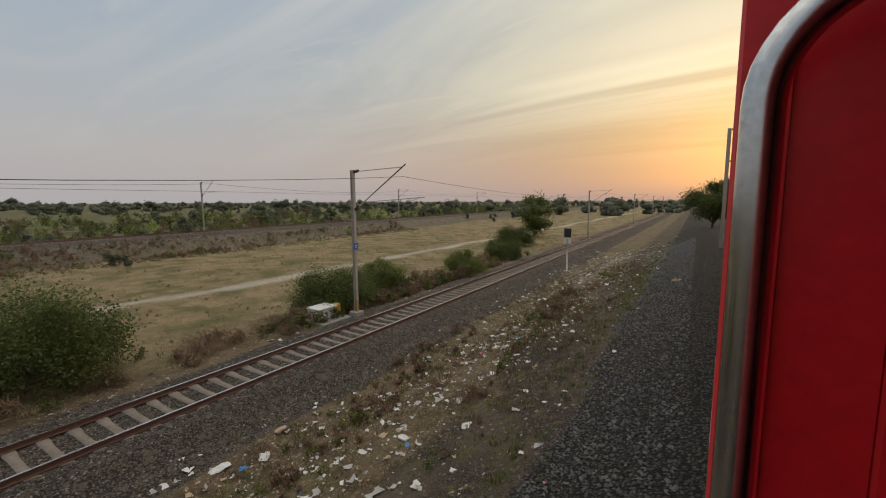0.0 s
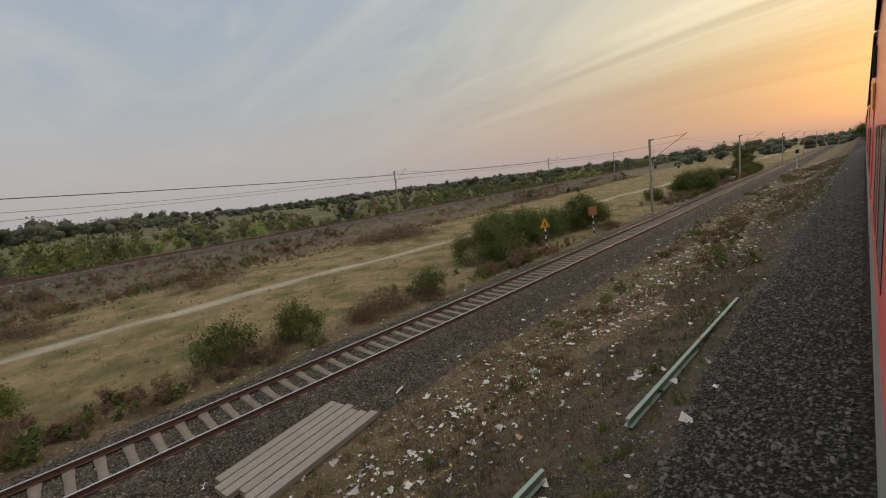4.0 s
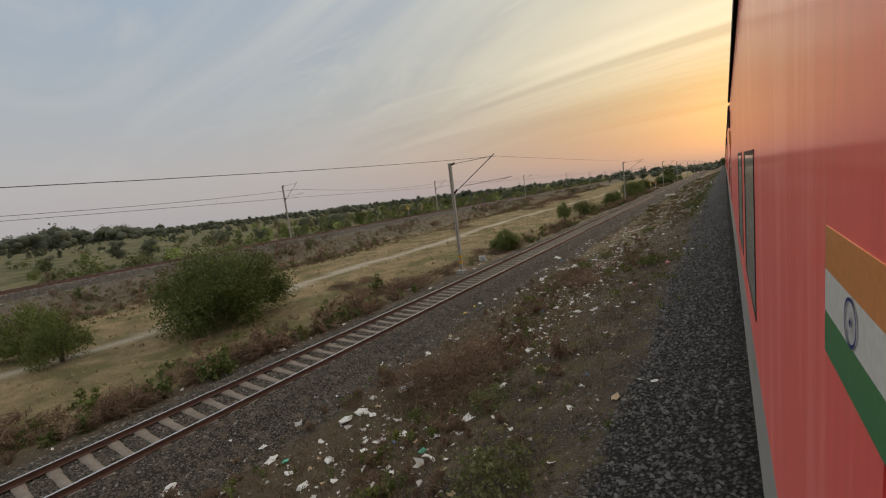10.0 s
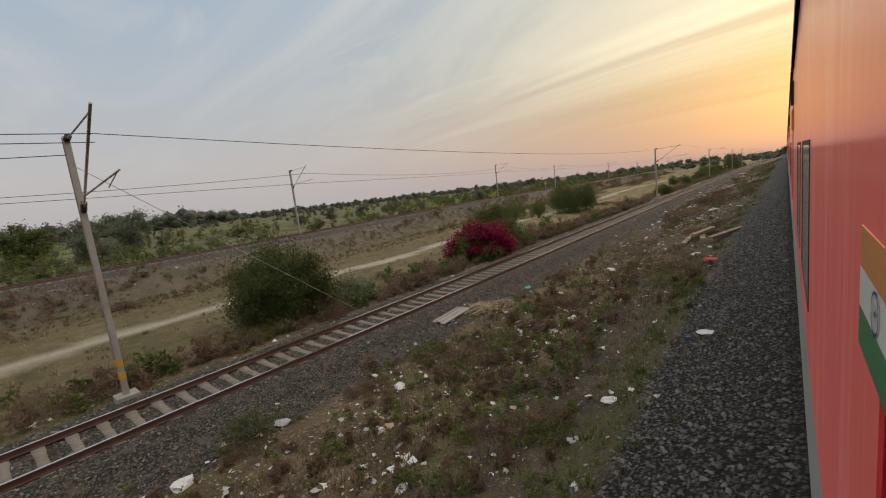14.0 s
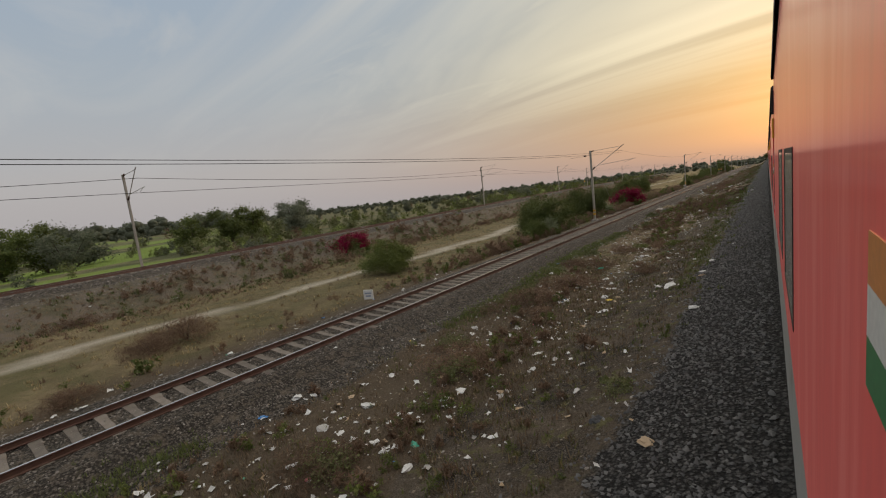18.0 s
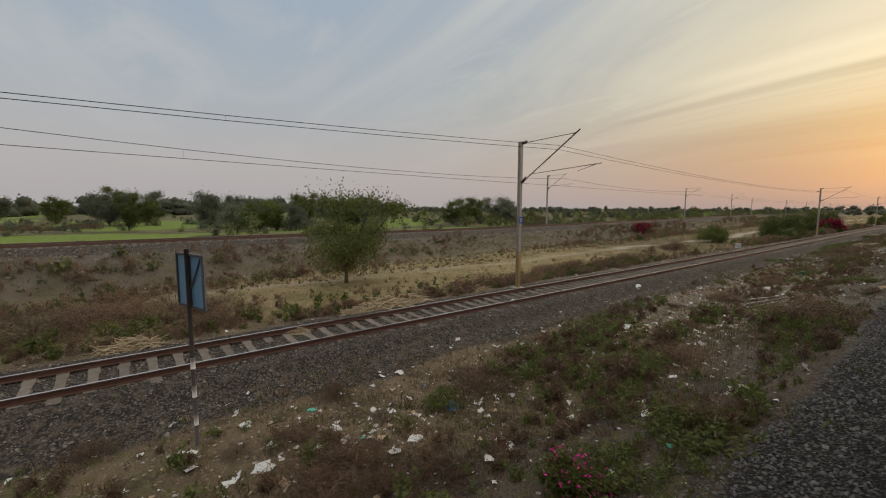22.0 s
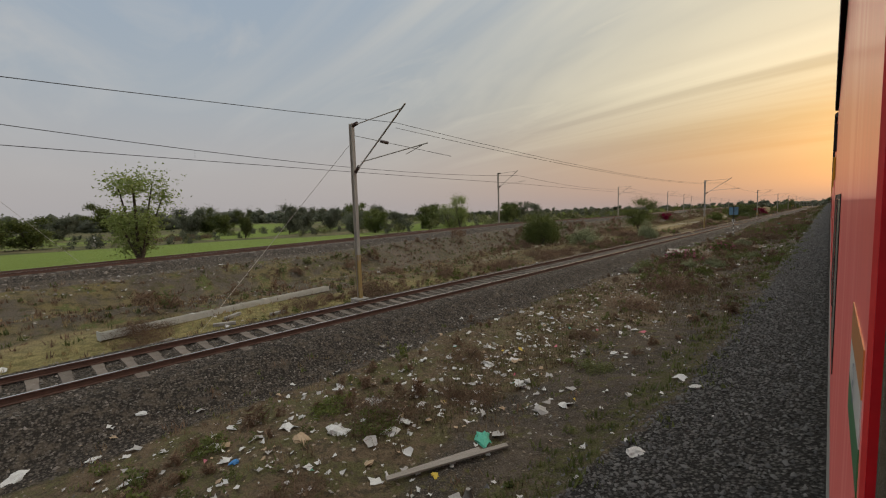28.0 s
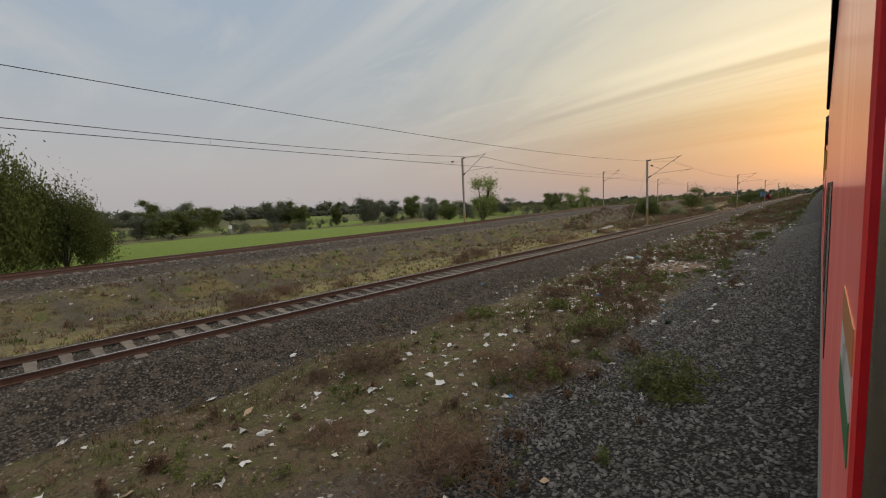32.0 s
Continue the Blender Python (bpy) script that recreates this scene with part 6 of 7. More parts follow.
tufts("edge_weeds", 8000, ballast_edge, 0.11, 10, GRASS_GRN, "green weeds along the ballast edge", 114, 0.016)
tufts("field_grass", 15000, in_field, 0.15, 9, GRASS_DRY, "dry yellow grass in the field between the lines", 115, 0.018)
tufts("field_stalks", 5000, in_field, 0.22, 8, LEAF_DRY, "brown stalks in the dry field", 116, 0.016)
tufts("bank_grass", 15000, on_bank, 0.17, 9, LEAF_DRY, "brown grass on the far embankment", 117, 0.02)
tufts("bank_weeds", 5500, on_bank, 0.17, 9, GRASS_GRN, "green weeds on the far embankment", 118, 0.024)

# ---- ballast stones ----
def stones(name, n, where, r, material, label, seed):
    rng = np.random.default_rng(seed)
    x, y, z = where(rng, n)
    base = np.array([(1, 0, 0), (-1, 0, 0), (0, 1, 0), (0, -1, 0), (0, 0, 1)], float)
    tri = np.array([(0, 2, 4), (2, 1, 4), (1, 3, 4), (3, 0, 4)])
    s = r * rng.uniform(0.55, 1.35, (n, 1, 1)) * rng.uniform(0.7, 1.3, (n, 1, 3))
    v = (base[None] + rng.normal(0, 0.28, (n, 5, 3))) * s
    a = rng.uniform(0, 6.283, n)
    c, si = np.cos(a)[:, None], np.sin(a)[:, None]
    v = np.stack([v[..., 0] * c - v[..., 1] * si, v[..., 0] * si + v[..., 1] * c, v[..., 2] * 0.95], -1)
    v += np.stack([x, y, z], 1)[:, None, :]
    f = (tri[None] + 5 * np.arange(n)[:, None, None]).reshape(-1, 3)
    me = fast_mesh(name, v.reshape(-1, 3), f)
    me.materials.append(material)
    return tagged(new(name, me), label, "ballast", kind="stuff")


def own_bed(rng, n, y0=-386, y1=25):
    y = rng.uniform(y0, y1, n)
    x = 0.05 + (ballast_edge_x(y) - 0.12) * rng.uniform(0, 1, n) ** 0.95
    x = np.where(rng.uniform(0, 1, n) < 0.12, ballast_edge_x(y) - rng.exponential(0.45, n), x)
    return x, y, ground_z(x, y) + 0.005


def line_bed(rng, n):
    y = rng.uniform(-450, 30, n)
    x = TRACK_X + rng.uniform(-2.9, 3.0, n)
    x = np.where(rng.uniform(0, 1, n) < 0.16, TRACK_X + 2.8 + 0.7 * np.abs(rng.normal(0, 1, n)), x)
    x = np.where(np.abs(np.abs(x - TRACK_X) - 0.87) < 0.12, x + 0.3, x)
    return x, y, ground_z(x, y) + 0.0


def strip(rng, n):
    y = rng.uniform(-448, 30, n)
    x = -6.7 + rng.normal(0, 1.9, n)
    return np.clip(x, -10.8, -2.2), y, ground_z(x, y)


CLOD = leaf_mat("dry_clod", (0.07, 0.052, 0.038), (0.30, 0.24, 0.175), 0.0, 0.0)


def far_bed(rng, n):
    y = rng.uniform(-450, 20, n)
    x = far_mast_x(y) + 2.9 + rng.uniform(1.2, 5.0, n)
    return x, y, ground_z(x, y)


stones("ballast", 85000, own_bed, 0.029, STONE, "dark grey crushed stone beside the train", 201)
stones("fresh_ballast", 30000, lambda g, n: own_bed(g, n, -446, -384), 0.030, leaf_mat("ballast_stone_fresh", (0.080, 0.077, 0.075), (0.180, 0.173, 0.165), 0.0, 0.0), "grey freshly laid crushed stone beside the train", 205)
stones("line_ballast", 90000, line_bed, 0.029, BROWNSTONE, "dusty grey-brown crushed stone of the single line", 202)
stones("clods", 26000, strip, 0.026, CLOD, "loose brown clods and pebbles between the tracks", 204)
stones("far_ballast", 22000, far_bed, 0.06, BROWNSTONE, "dusty crushed stone of the far line", 203)


# ---- litter ----
def paint_mat(name, c):
    return mat(name, c, tuple(v * 0.8 for v in c), rough=0.55, scale=8, fine=50, bump=0.1, dirt=tuple(v * 0.45 + 0.05 for v in c), dirt_scale=4, dirt_at=0.55)


LITTER = {"red": paint_mat("litter_red", (0.55, 0.04, 0.04)), "white": paint_mat("litter_white", (0.74, 0.73, 0.70)), "grey": paint_mat("litter_grey", (0.46, 0.44, 0.41)), "tan": paint_mat("litter_tan", (0.50, 0.36, 0.22)),
          "blue": paint_mat("litter_blue", (0.05, 0.25, 0.60)), "green": paint_mat("litter_green", (0.10, 0.50, 0.34)), "pink": paint_mat("litter_pink", (0.62, 0.16, 0.20)), "yellow": paint_mat("litter_yellow", (0.72, 0.52, 0.06)), "black": paint_mat("litter_black", (0.025, 0.025, 0.03))}


def litter_zone(rng, n):
    """Along the strip between the tracks, heaped in drifts."""
    y = np.where(rng.uniform(0, 1, n) < 0.13, rng.uniform(-175, 35, n), rng.uniform(-448, 35, n))
    dense = 0.5 + 0.5 * np.sin(y / 9.0) * np.sin(y / 23.0 + 1)
    x = np.where(rng.uniform(0, 1, n) < 0.78, -6.6 + rng.normal(0, 1.7, n), rng.uniform(-10.5, -1.6, n))
    y = np.where(((y < -418) | ((y < -300) & (rng.uniform(0, 1, n) < 0.25))) & (rng.uniform(0, 1, n) < 0.6), rng.uniform(-418, -374, n), y)
    side = rng.uniform(0, 1, n)
    x = np.where(side < 0.07, TRACK_X - 2.6 - rng.exponential(0.6, n), x)
    x = np.where(side > 0.93, far_mast_x(y) + rng.uniform(6, 12, n), x)
    ok = rng.uniform(0, 1, n) < 0.35 + 0.65 * dense
    x = np.where(ok, x, -6.9 + rng.normal(0, 1.4, n))
    thin = (y < -203) & (y > -224) & (rng.uniform(0, 1, n) < 0.6)
    y = np.where(thin, np.where(rng.uniform(0, 1, n) < 0.5, rng.uniform(-326, -292, n), rng.uniform(-430, -396, n)), y)
    return np.clip(x, -80, -1.2), y


def crumpled(name, n, size, material, label, seed):
    """Scraps of paper and film: small creased sheets lying about."""
    rng = np.random.default_rng(seed)
    x, y = litter_zone(rng, n)
    z = ground_z(x, y) + 0.03
    g = np.array([(i, j) for j in (-1, 0, 1) for i in (-1, 0, 1)], float)
    s = size * np.clip(rng.lognormal(-0.35, 0.6, (n, 1)), 0.25, 2.0)
    u = g[None, :, 0] * s * rng.uniform(0.5, 1.1, (n, 1)) + rng.normal(0, 0.32, (n, 9)) * s
    w = g[None, :, 1] * s * rng.uniform(0.5, 1.1, (n, 1)) + rng.normal(0, 0.32, (n, 9)) * s
    h = rng.normal(0, 0.30, (n, 9)) * s + rng.normal(0, 0.25, (n, 1)) * u
    a = rng.uniform(0, 6.28, (n, 1))
    v = np.stack([u * np.cos(a) - w * np.sin(a) + x[:, None], u * np.sin(a) + w * np.cos(a) + y[:, None], np.maximum(h, -0.02) + z[:, None]], -1)
    q = np.array([(0, 1, 4, 3), (1, 2, 5, 4), (3, 4, 7, 6), (4, 5, 8, 7)])
    f = (q[None] + 9 * np.arange(n)[:, None, None]).reshape(-1, 4)
    me = fast_mesh(name, v.reshape(-1, 3), f)
    me.materials.append(material)
    return tagged(new(name, me), label, "litter", kind="stuff")


crumpled("litter_scraps", 13800, 0.054, LITTER["white"], "white paper and plastic scraps strewn between the tracks", 301)
crumpled("faded_scraps", 7500, 0.052, LITTER["grey"], "grey faded plastic scraps strewn between the tracks", 302)
crumpled("tan_scraps", 4500, 0.045, LITTER["tan"], "tan paper scraps strewn between the tracks", 303)
for k, (c, n) in enumerate((("blue", 170), ("green", 150), ("pink", 170), ("yellow", 150))):
    crumpled("coloured_scraps", n, 0.05, LITTER[c], f"{c} wrapper scraps strewn between the tracks", 310 + k)


def bag_mesh(seed, material):
    """A crumpled plastic bag, half collapsed."""
    rng = np.random.default_rng(seed)
    bm = bmesh.new()
    bmesh.ops.create_icosphere(bm, subdivisions=2, radius=1.0)
    for v in bm.verts:
        k = 1 + 0.55 * noise.noise(v.co * 1.9 + Vector((seed, 0, 0))) + rng.normal(0, 0.17)
        v.co = Vector((v.co.x * k, v.co.y * k * 0.75, max(v.co.z, -0.35) * k * 0.5 + 0.14))
    return as_mesh(bm, "bag", material)


BAGS = [(c, bag_mesh(400 + i, LITTER[c])) for i, c in enumerate(("white", "white", "white", "grey", "tan", "white", "blue", "green", "pink", "yellow", "black", "tan", "green"))]
BAG_OF = {c: [m for n, m in BAGS if n == c] for c, _ in BAGS}
BAG_OF["red"] = [bag_mesh(420, LITTER["red"])]
rl_ = np.random.default_rng(17)
bx, by = litter_zone(rl_, 52)
for x, y in zip(bx, by):
    c, me = BAGS[int(rl_.integers(len(BAGS)))] if rl_.uniform() < 0.4 else BAGS[int(rl_.integers(3))]
    ob = new("plastic_bag", me)
    s = rl_.uniform(0.08, 0.18)
    ob.matrix_basis = pose(x, y, float(ground_z(x, y)), rl_.normal(0, 8), rl_.normal(0, 8), rl_.uniform(0, 360)) @ Matrix.Diagonal((s, s, s * rl_.uniform(0.6, 1.2), 1))
    tagged(ob, f"crumpled {c} plastic bag lying on the trackside ground", "litter", "bags strewn along the track")


def drop_bags(*rows):
    """Single pieces of rubbish that catch the eye: colour, place, half width."""
    for c, x, y, s in rows:
        me = BAG_OF[c][int(rl_.integers(len(BAG_OF[c])))]
        ob = new("plastic_bag", me)
        ob.matrix_basis = pose(x, y, float(ground_z(x, y)), rl_.normal(0, 8), rl_.normal(0, 8), rl_.uniform(0, 360)) @ Matrix.Diagonal((s, s, s * rl_.uniform(0.45, 0.9), 1))
        tagged(ob, f"crumpled {c} plastic bag lying on the trackside ground", "litter", "bags strewn along the track")


drop_bags(("white", -9.34, -31.52, 0.2), ("white", -6.25, -24.73, 0.2), ("white", -7.51, -26.8, 0.15), ("white", -6.29, -30.88, 0.11), ("pink", -6.04, -30.1, 0.1))
drop_bags(("white", -6.01, -48.57, 0.11), ("white", -6.71, -45.46, 0.16), ("white", -7.61, -42.46, 0.18), ("white", -6.19, -49.67, 0.12), ("white", -6.24, -47.31, 0.12))
drop_bags(("white", -5.76, -140.96, 0.14), ("blue", -6.13, -138.93, 0.11), ("white", -9.1, -143.61, 0.1), ("white", -8.68, -141.25, 0.13))
drop_bags(("white", -6.32, -153.93, 0.2), ("black", -5.47, -154.39, 0.13), ("white", -5.69, -152.73, 0.18), ("tan", -6.4, -155.25, 0.2), ("white", -5.69, -152.33, 0.17), ("white", -10.28, -154.38, 0.13))
drop_bags(("white", -7.89, -212.4, 0.11), ("white", -3.81, -210.46, 0.12), ("blue", -3.15, -210.02, 0.09), ("white", -4.01, -209.22, 0.11))
drop_bags(("white", -8.31, -316.37, 0.15), ("white", -2.01, -307.72, 0.1), ("white", -12.91, -313.41, 0.12))
drop_bags(("white", -7.22, -395.95, 0.11), ("white", -6.31, -396.47, 0.11), ("white", -4.89, -394.33, 0.13), ("tan", -4.58, -394.3, 0.17), ("white", -5.69, -394.25, 0.1), ("white", -4.97, -391.97, 0.16), ("white", -3.61, -392.88, 0.11), ("white", -2.52, -390.98, 0.14), ("yellow", -7.2, -397.25, 0.07), ("tan", -4.37, -394.66, 0.16))
drop_bags(("white", -8.92, -403.48, 0.14), ("blue", -8.6, -403.08, 0.2), ("black", -6.86, -402.92, 0.2), ("white", -7.52, -402.87, 0.11), ("white", -6.73, -402.25, 0.14), ("white", -6.58, -401.52, 0.14), ("grey", -6.08, -403.16, 0.13), ("white", -6.93, -400.29, 0.21), ("white", -6.78, -399.8, 0.14), ("white", -5.64, -399.34, 0.2), ("white", -4.15, -401.93, 0.14))
drop_bags(("white", -7.43, -104.41, 0.14), ("white", -6.04, -108.18, 0.13), ("white", -4.27, -108.22, 0.15), ("white", -4.44, -108.54, 0.11), ("white", -3.82, -107.85, 0.14), ("tan", -7.67, -106.07, 0.11), ("yellow", -8.76, -109.11, 0.09), ("white", -8.97, -109.65, 0.14), ("white", -6.68, -100.96, 0.12), ("pink", -2.94, -102.85, 0.1), ("blue", -1.8, -107.59, 0.05), ("white", -10.31, -111.82, 0.15), ("white", -10.58, -112.96, 0.16), ("white", -5.89, -98.52, 0.15), ("white", -16.72, -115.11, 0.19), ("green", -16.84, -115.45, 0.15))
drop_bags(("white", -17.36, -170.86, 0.21), ("white", -9.46, -167.41, 0.2), ("white", -9.07, -164.45, 0.32), ("white", -8.5, -163.71, 0.33), ("white", -7.71, -161.5, 0.26), ("white", -10.8, -160.49, 0.29), ("white", -1.66, -169.16, 0.09), ("white", -1.25, -170.19, 0.1), ("pink", -2.15, -171.14, 0.13), ("white", -10.75, -172.89, 0.12), ("yellow", -10.78, -173.47, 0.11), ("white", -10.31, -171.98, 0.11), ("white", -9.36, -169.77, 0.14), ("black", -1.27, -168.05, 0.1))
drop_bags(("white", -9.28, -237.58, 0.22), ("white", -4.85, -235.67, 0.12), ("white", -7.14, -229.65, 0.15), ("white", -8.31, -232.45, 0.2), ("white", -2.41, -232.71, 0.14), ("white", -1.26, -230.03, 0.17), ("white", -6.1, -227.18, 0.2), ("grey", -9.82, -235.16, 0.24), ("white", -2.12, -232.39, 0.08), ("tan", -5.55, -234.89, 0.09))
drop_bags(("white", -6.25, -277.55, 0.13), ("tan", -1.33, -279.12, 0.13), ("green", -5.54, -279.4, 0.11), ("white", -5.11, -280.09, 0.11), ("white", -5.99, -279.86, 0.11), ("pink", -6.71, -281.1, 0.07), ("white", -2.8, -268.63, 0.24), ("white", -1.54, -272.56, 0.14), ("white", -10.26, -279.13, 0.19), ("white", -5.14, -274.6, 0.14), ("white", -7.89, -278.62, 0.15), ("black", -2.29, -278.33, 0.12), ("grey", -8.0, -279.88, 0.16), ("blue", -10.01, -280.24, 0.12), ("white", -3.17, -276.89, 0.08))
drop_bags(("white", -9.34, -12.81, 0.23), ("white", -8.84, -11.99, 0.18), ("tan", -9.42, -11.06, 0.2), ("white", -5.61, -10.43, 0.16), ("tan", -0.52, 3.02, 0.19), ("white", -4.17, -9.9, 0.17), ("blue", -8.89, -12.51, 0.11))
drop_bags(("black", -6.48, -115.63, 0.22), ("white", -5.54, -115.66, 0.26), ("white", -5.79, -120.18, 0.2), ("pink", -6.77, -127.7, 0.29), ("white", -6.2, -127.94, 0.15), ("white", -4.71, -126.47, 0.16), ("white", -4.82, -122.27, 0.16), ("white", -8.25, -129.99, 0.17), ("green", -3.15, -116.66, 0.29), ("green", -4.56, -123.15, 0.1), ("tan", -5.23, -124.38, 0.12))
drop_bags(("white", -8.88, -183.98, 0.23), ("white", -8.72, -183.52, 0.2), ("white", -8.43, -182.02, 0.17), ("white", -4.9, -175.53, 0.19), ("white", -9.31, -186.02, 0.15), ("white", -7.8, -185.47, 0.14), ("white", -7.59, -186.37, 0.13), ("white", -10.51, -187.79, 0.19), ("green", -5.44, -184.83, 0.09), ("white", -5.28, -179.2, 0.14), ("white", -1.13, -183.33, 0.07), ("grey", -17.4, -182.55, 0.38))
drop_bags(("white", -9.3, -199.2, 0.17), ("blue", -9.59, -194.39, 0.15), ("white", -5.24, -193.5, 0.38), ("white", -6.32, -192.0, 0.15), ("tan", -6.27, -199.71, 0.12), ("white", -5.73, -197.11, 0.17), ("white", -5.69, -198.74, 0.2), ("green", -8.85, -200.01, 0.09))
drop_bags(("red", -2.24, -221.0, 0.24), ("white", -7.37, -217.15, 0.24), ("pink", -2.37, -220.0, 0.09), ("green", -10.0, -221.7, 0.17), ("white", -7.53, -216.99, 0.22), ("white", -8.0, -222.26, 0.14), ("white", -8.46, -223.51, 0.09), ("white", -5.83, -221.79, 0.11), ("green", -2.01, -221.82, 0.1), ("white", -3.22, -217.82, 0.23))
drop_bags(("white", -7.36, -267.5, 0.17), ("tan", -6.78, -267.23, 0.14), ("white", -5.07, -268.69, 0.16), ("white", -3.22, -268.26, 0.15), ("blue", -6.65, -268.79, 0.08), ("white", -1.87, -267.81, 0.11), ("white", -1.17, -263.46, 0.07), ("white", -1.72, -266.09, 0.11), ("tan", -1.82, -268.43, 0.11))
drop_bags(("white", -6.89, -298.64, 0.17), ("white", -4.99, -297.34, 0.19), ("green", -6.78, -291.33, 0.38), ("green", -4.97, -302.4, 0.11), ("white", -5.76, -301.61, 0.14), ("tan", -2.29, -299.29, 0.17), ("white", -0.95, -294.96, 0.12), ("white", -2.18, -290.52, 0.16), ("white", -11.16, -305.08, 0.25), ("white", -9.04, -303.65, 0.11), ("pink", -8.98, -303.26, 0.1))
drop_bags(("white", -6.17, -323.48, 0.13), ("white", -5.97, -324.87, 0.13), ("white", -7.93, -323.45, 0.1), ("blue", -7.01, -321.89, 0.23), ("white", -7.49, -324.52, 0.1), ("green", -8.66, -324.61, 0.11), ("green", -2.78, -320.56, 0.09), ("white", -2.89, -316.78, 0.28), ("white", -2.34, -317.89, 0.17), ("white", -3.69, -319.48, 0.15), ("white", -7.06, -326.03, 0.18))
drop_bags(("green", -16.8, -309.3, 0.25), ("blue", -4.91, -325.28, 0.16), ("tan", -17.02, -327.81, 0.38), ("tan", -6.77, -335.58, 0.21), ("tan", -5.48, -334.43, 0.2), ("grey", -1.87, -330.68, 0.13), ("white", -9.54, -335.28, 0.2))
drop_bags(("tan", -7.15, -348.29, 0.09), ("white", -5.56, -350.06, 0.11), ("white", -5.98, -349.03, 0.13), ("white", -5.25, -349.38, 0.15), ("white", -4.93, -347.63, 0.09), ("tan", -7.98, -342.1, 0.11), ("white", -3.27, -350.97, 0.13), ("white", -5.53, -351.03, 0.15), ("white", -4.51, -351.83, 0.09))
drop_bags(("white", -5.65, -347.9, 0.11), ("tan", -6.54, -343.11, 0.13), ("white", -7.19, -350.97, 0.15), ("white", -7.81, -351.58, 0.09), ("white", -9.9, -351.5, 0.11), ("white", -6.1, -348.14, 0.17), ("white", -7.52, -341.43, 0.19), ("blue", -8.48, -352.54, 0.18), ("tan", -7.83, -351.72, 0.24), ("white", -4.4, -348.45, 0.12), ("white", -4.06, -342.6, 0.17))
drop_bags(("white", -7.15, -382.15, 0.19), ("white", -6.67, -379.92, 0.17), ("white", -5.3, -380.53, 0.13), ("white", -6.74, -384.69, 0.21), ("white", -5.94, -384.03, 0.16), ("tan", -7.02, -385.27, 0.18), ("white", -1.92, -382.59, 0.13), ("white", -1.75, -379.66, 0.11), ("white", -9.96, -389.02, 0.19), ("white", -9.62, -388.02, 0.11), ("blue", -7.28, -386.39, 0.09), ("green", -4.49, -383.0, 0.22), ("yellow", -4.4, -384.36, 0.09), ("tan", -5.46, -384.89, 0.1), ("grey", -4.12, -381.47, 0.2), ("white", -10.52, -387.12, 0.11), ("tan", -5.2, -364.95, 0.31))
drop_bags(("white", -6.48, -410.28, 0.2), ("white", -7.74, -411.02, 0.11), ("blue", -6.55, -414.6, 0.11), ("white", -5.4, -415.38, 0.12), ("white", -6.44, -417.2, 0.1), ("white", -6.42, -418.25, 0.11), ("white", -7.27, -418.59, 0.09), ("pink", -6.69, -416.01, 0.09), ("white", -8.94, -403.59, 0.3), ("white", -5.28, -408.97, 0.16), ("white", -6.48, -403.68, 0.22), ("white", -4.19, -414.47, 0.09), ("white", -2.21, -411.95, 0.23), ("white", -8.0, -416.75, 0.1), ("yellow", -5.23, -416.78, 0.06))


# ---- trackside things ----
def on_ground(x, y, dz=0.0, rz=0.0):
    return pose(x, y, float(ground_z(x, y)) + dz, 0, 0, rz)


def striped_post(ob, h, r=0.06, n=7):
    bm_w, bm_b = bmesh.new(), bmesh.new()
    for k in range(n):
        tube(bm_b if k % 2 else bm_w, [(0, 0, h * k / n - (0.3 if k == 0 else 0)), (0, 0, h * (k + 1) / n)], r, 8)
    part("white_rings", bm_w, WHITEPAINT, ob, "white painted rings of the post")
    part("black_rings", bm_b, BLACKPAINT, ob, "black painted rings of the post")


def triangle_board(x, y, rz):
    ob = thing("warning_board", on_ground(x, y, 0, rz), "yellow triangular warning board on a black and white post", "sign")
    striped_post(ob, 2.0)
    bm = bmesh.new()
    lo = [bm.verts.new(p) for p in ((-0.42, -0.02, 2.0), (0.42, -0.02, 2.0), (0, -0.02, 2.75))]
    hi = [bm.verts.new((v.co.x, 0.02, v.co.z)) for v in lo]
    bm.faces.new(lo)
    bm.faces.new(hi[::-1])
    for k in range(3):
        bm.faces.new((lo[k], hi[k], hi[(k + 1) % 3], lo[(k + 1) % 3]))
    bmesh.ops.recalc_face_normals(bm, faces=bm.faces)
    part("board", bm, YELLOW, ob, "yellow triangular plate")
    part("mark", boxes((-0.05, 0.05, -0.03, -0.022, 2.15, 2.42), (-0.05, 0.05, 0.022, 0.03, 2.15, 2.42)), BLACKPAINT, ob, "black upright mark")
    return ob


def square_board(x, y, rz):
    ob = thing("speed_board", on_ground(x, y, 0, rz), "rusty orange square board on a black and white post", "sign")
    striped_post(ob, 1.9)
    part("board", boxes((-0.38, 0.38, -0.02, 0.02, 1.85, 2.6), bevel=0.01), mat("rusty_orange_plate", (0.48, 0.24, 0.09), (0.30, 0.14, 0.06), rough=0.8, scale=5, bump=0.2), ob, "rusty orange plate")
    return ob


triangle_board(-16.7, -66.6, 60)
square_board(-16.4, -59.3, 50)
triangle_board(float(far_mast_x(-122.0)) - 0.6, -122.0, 70)


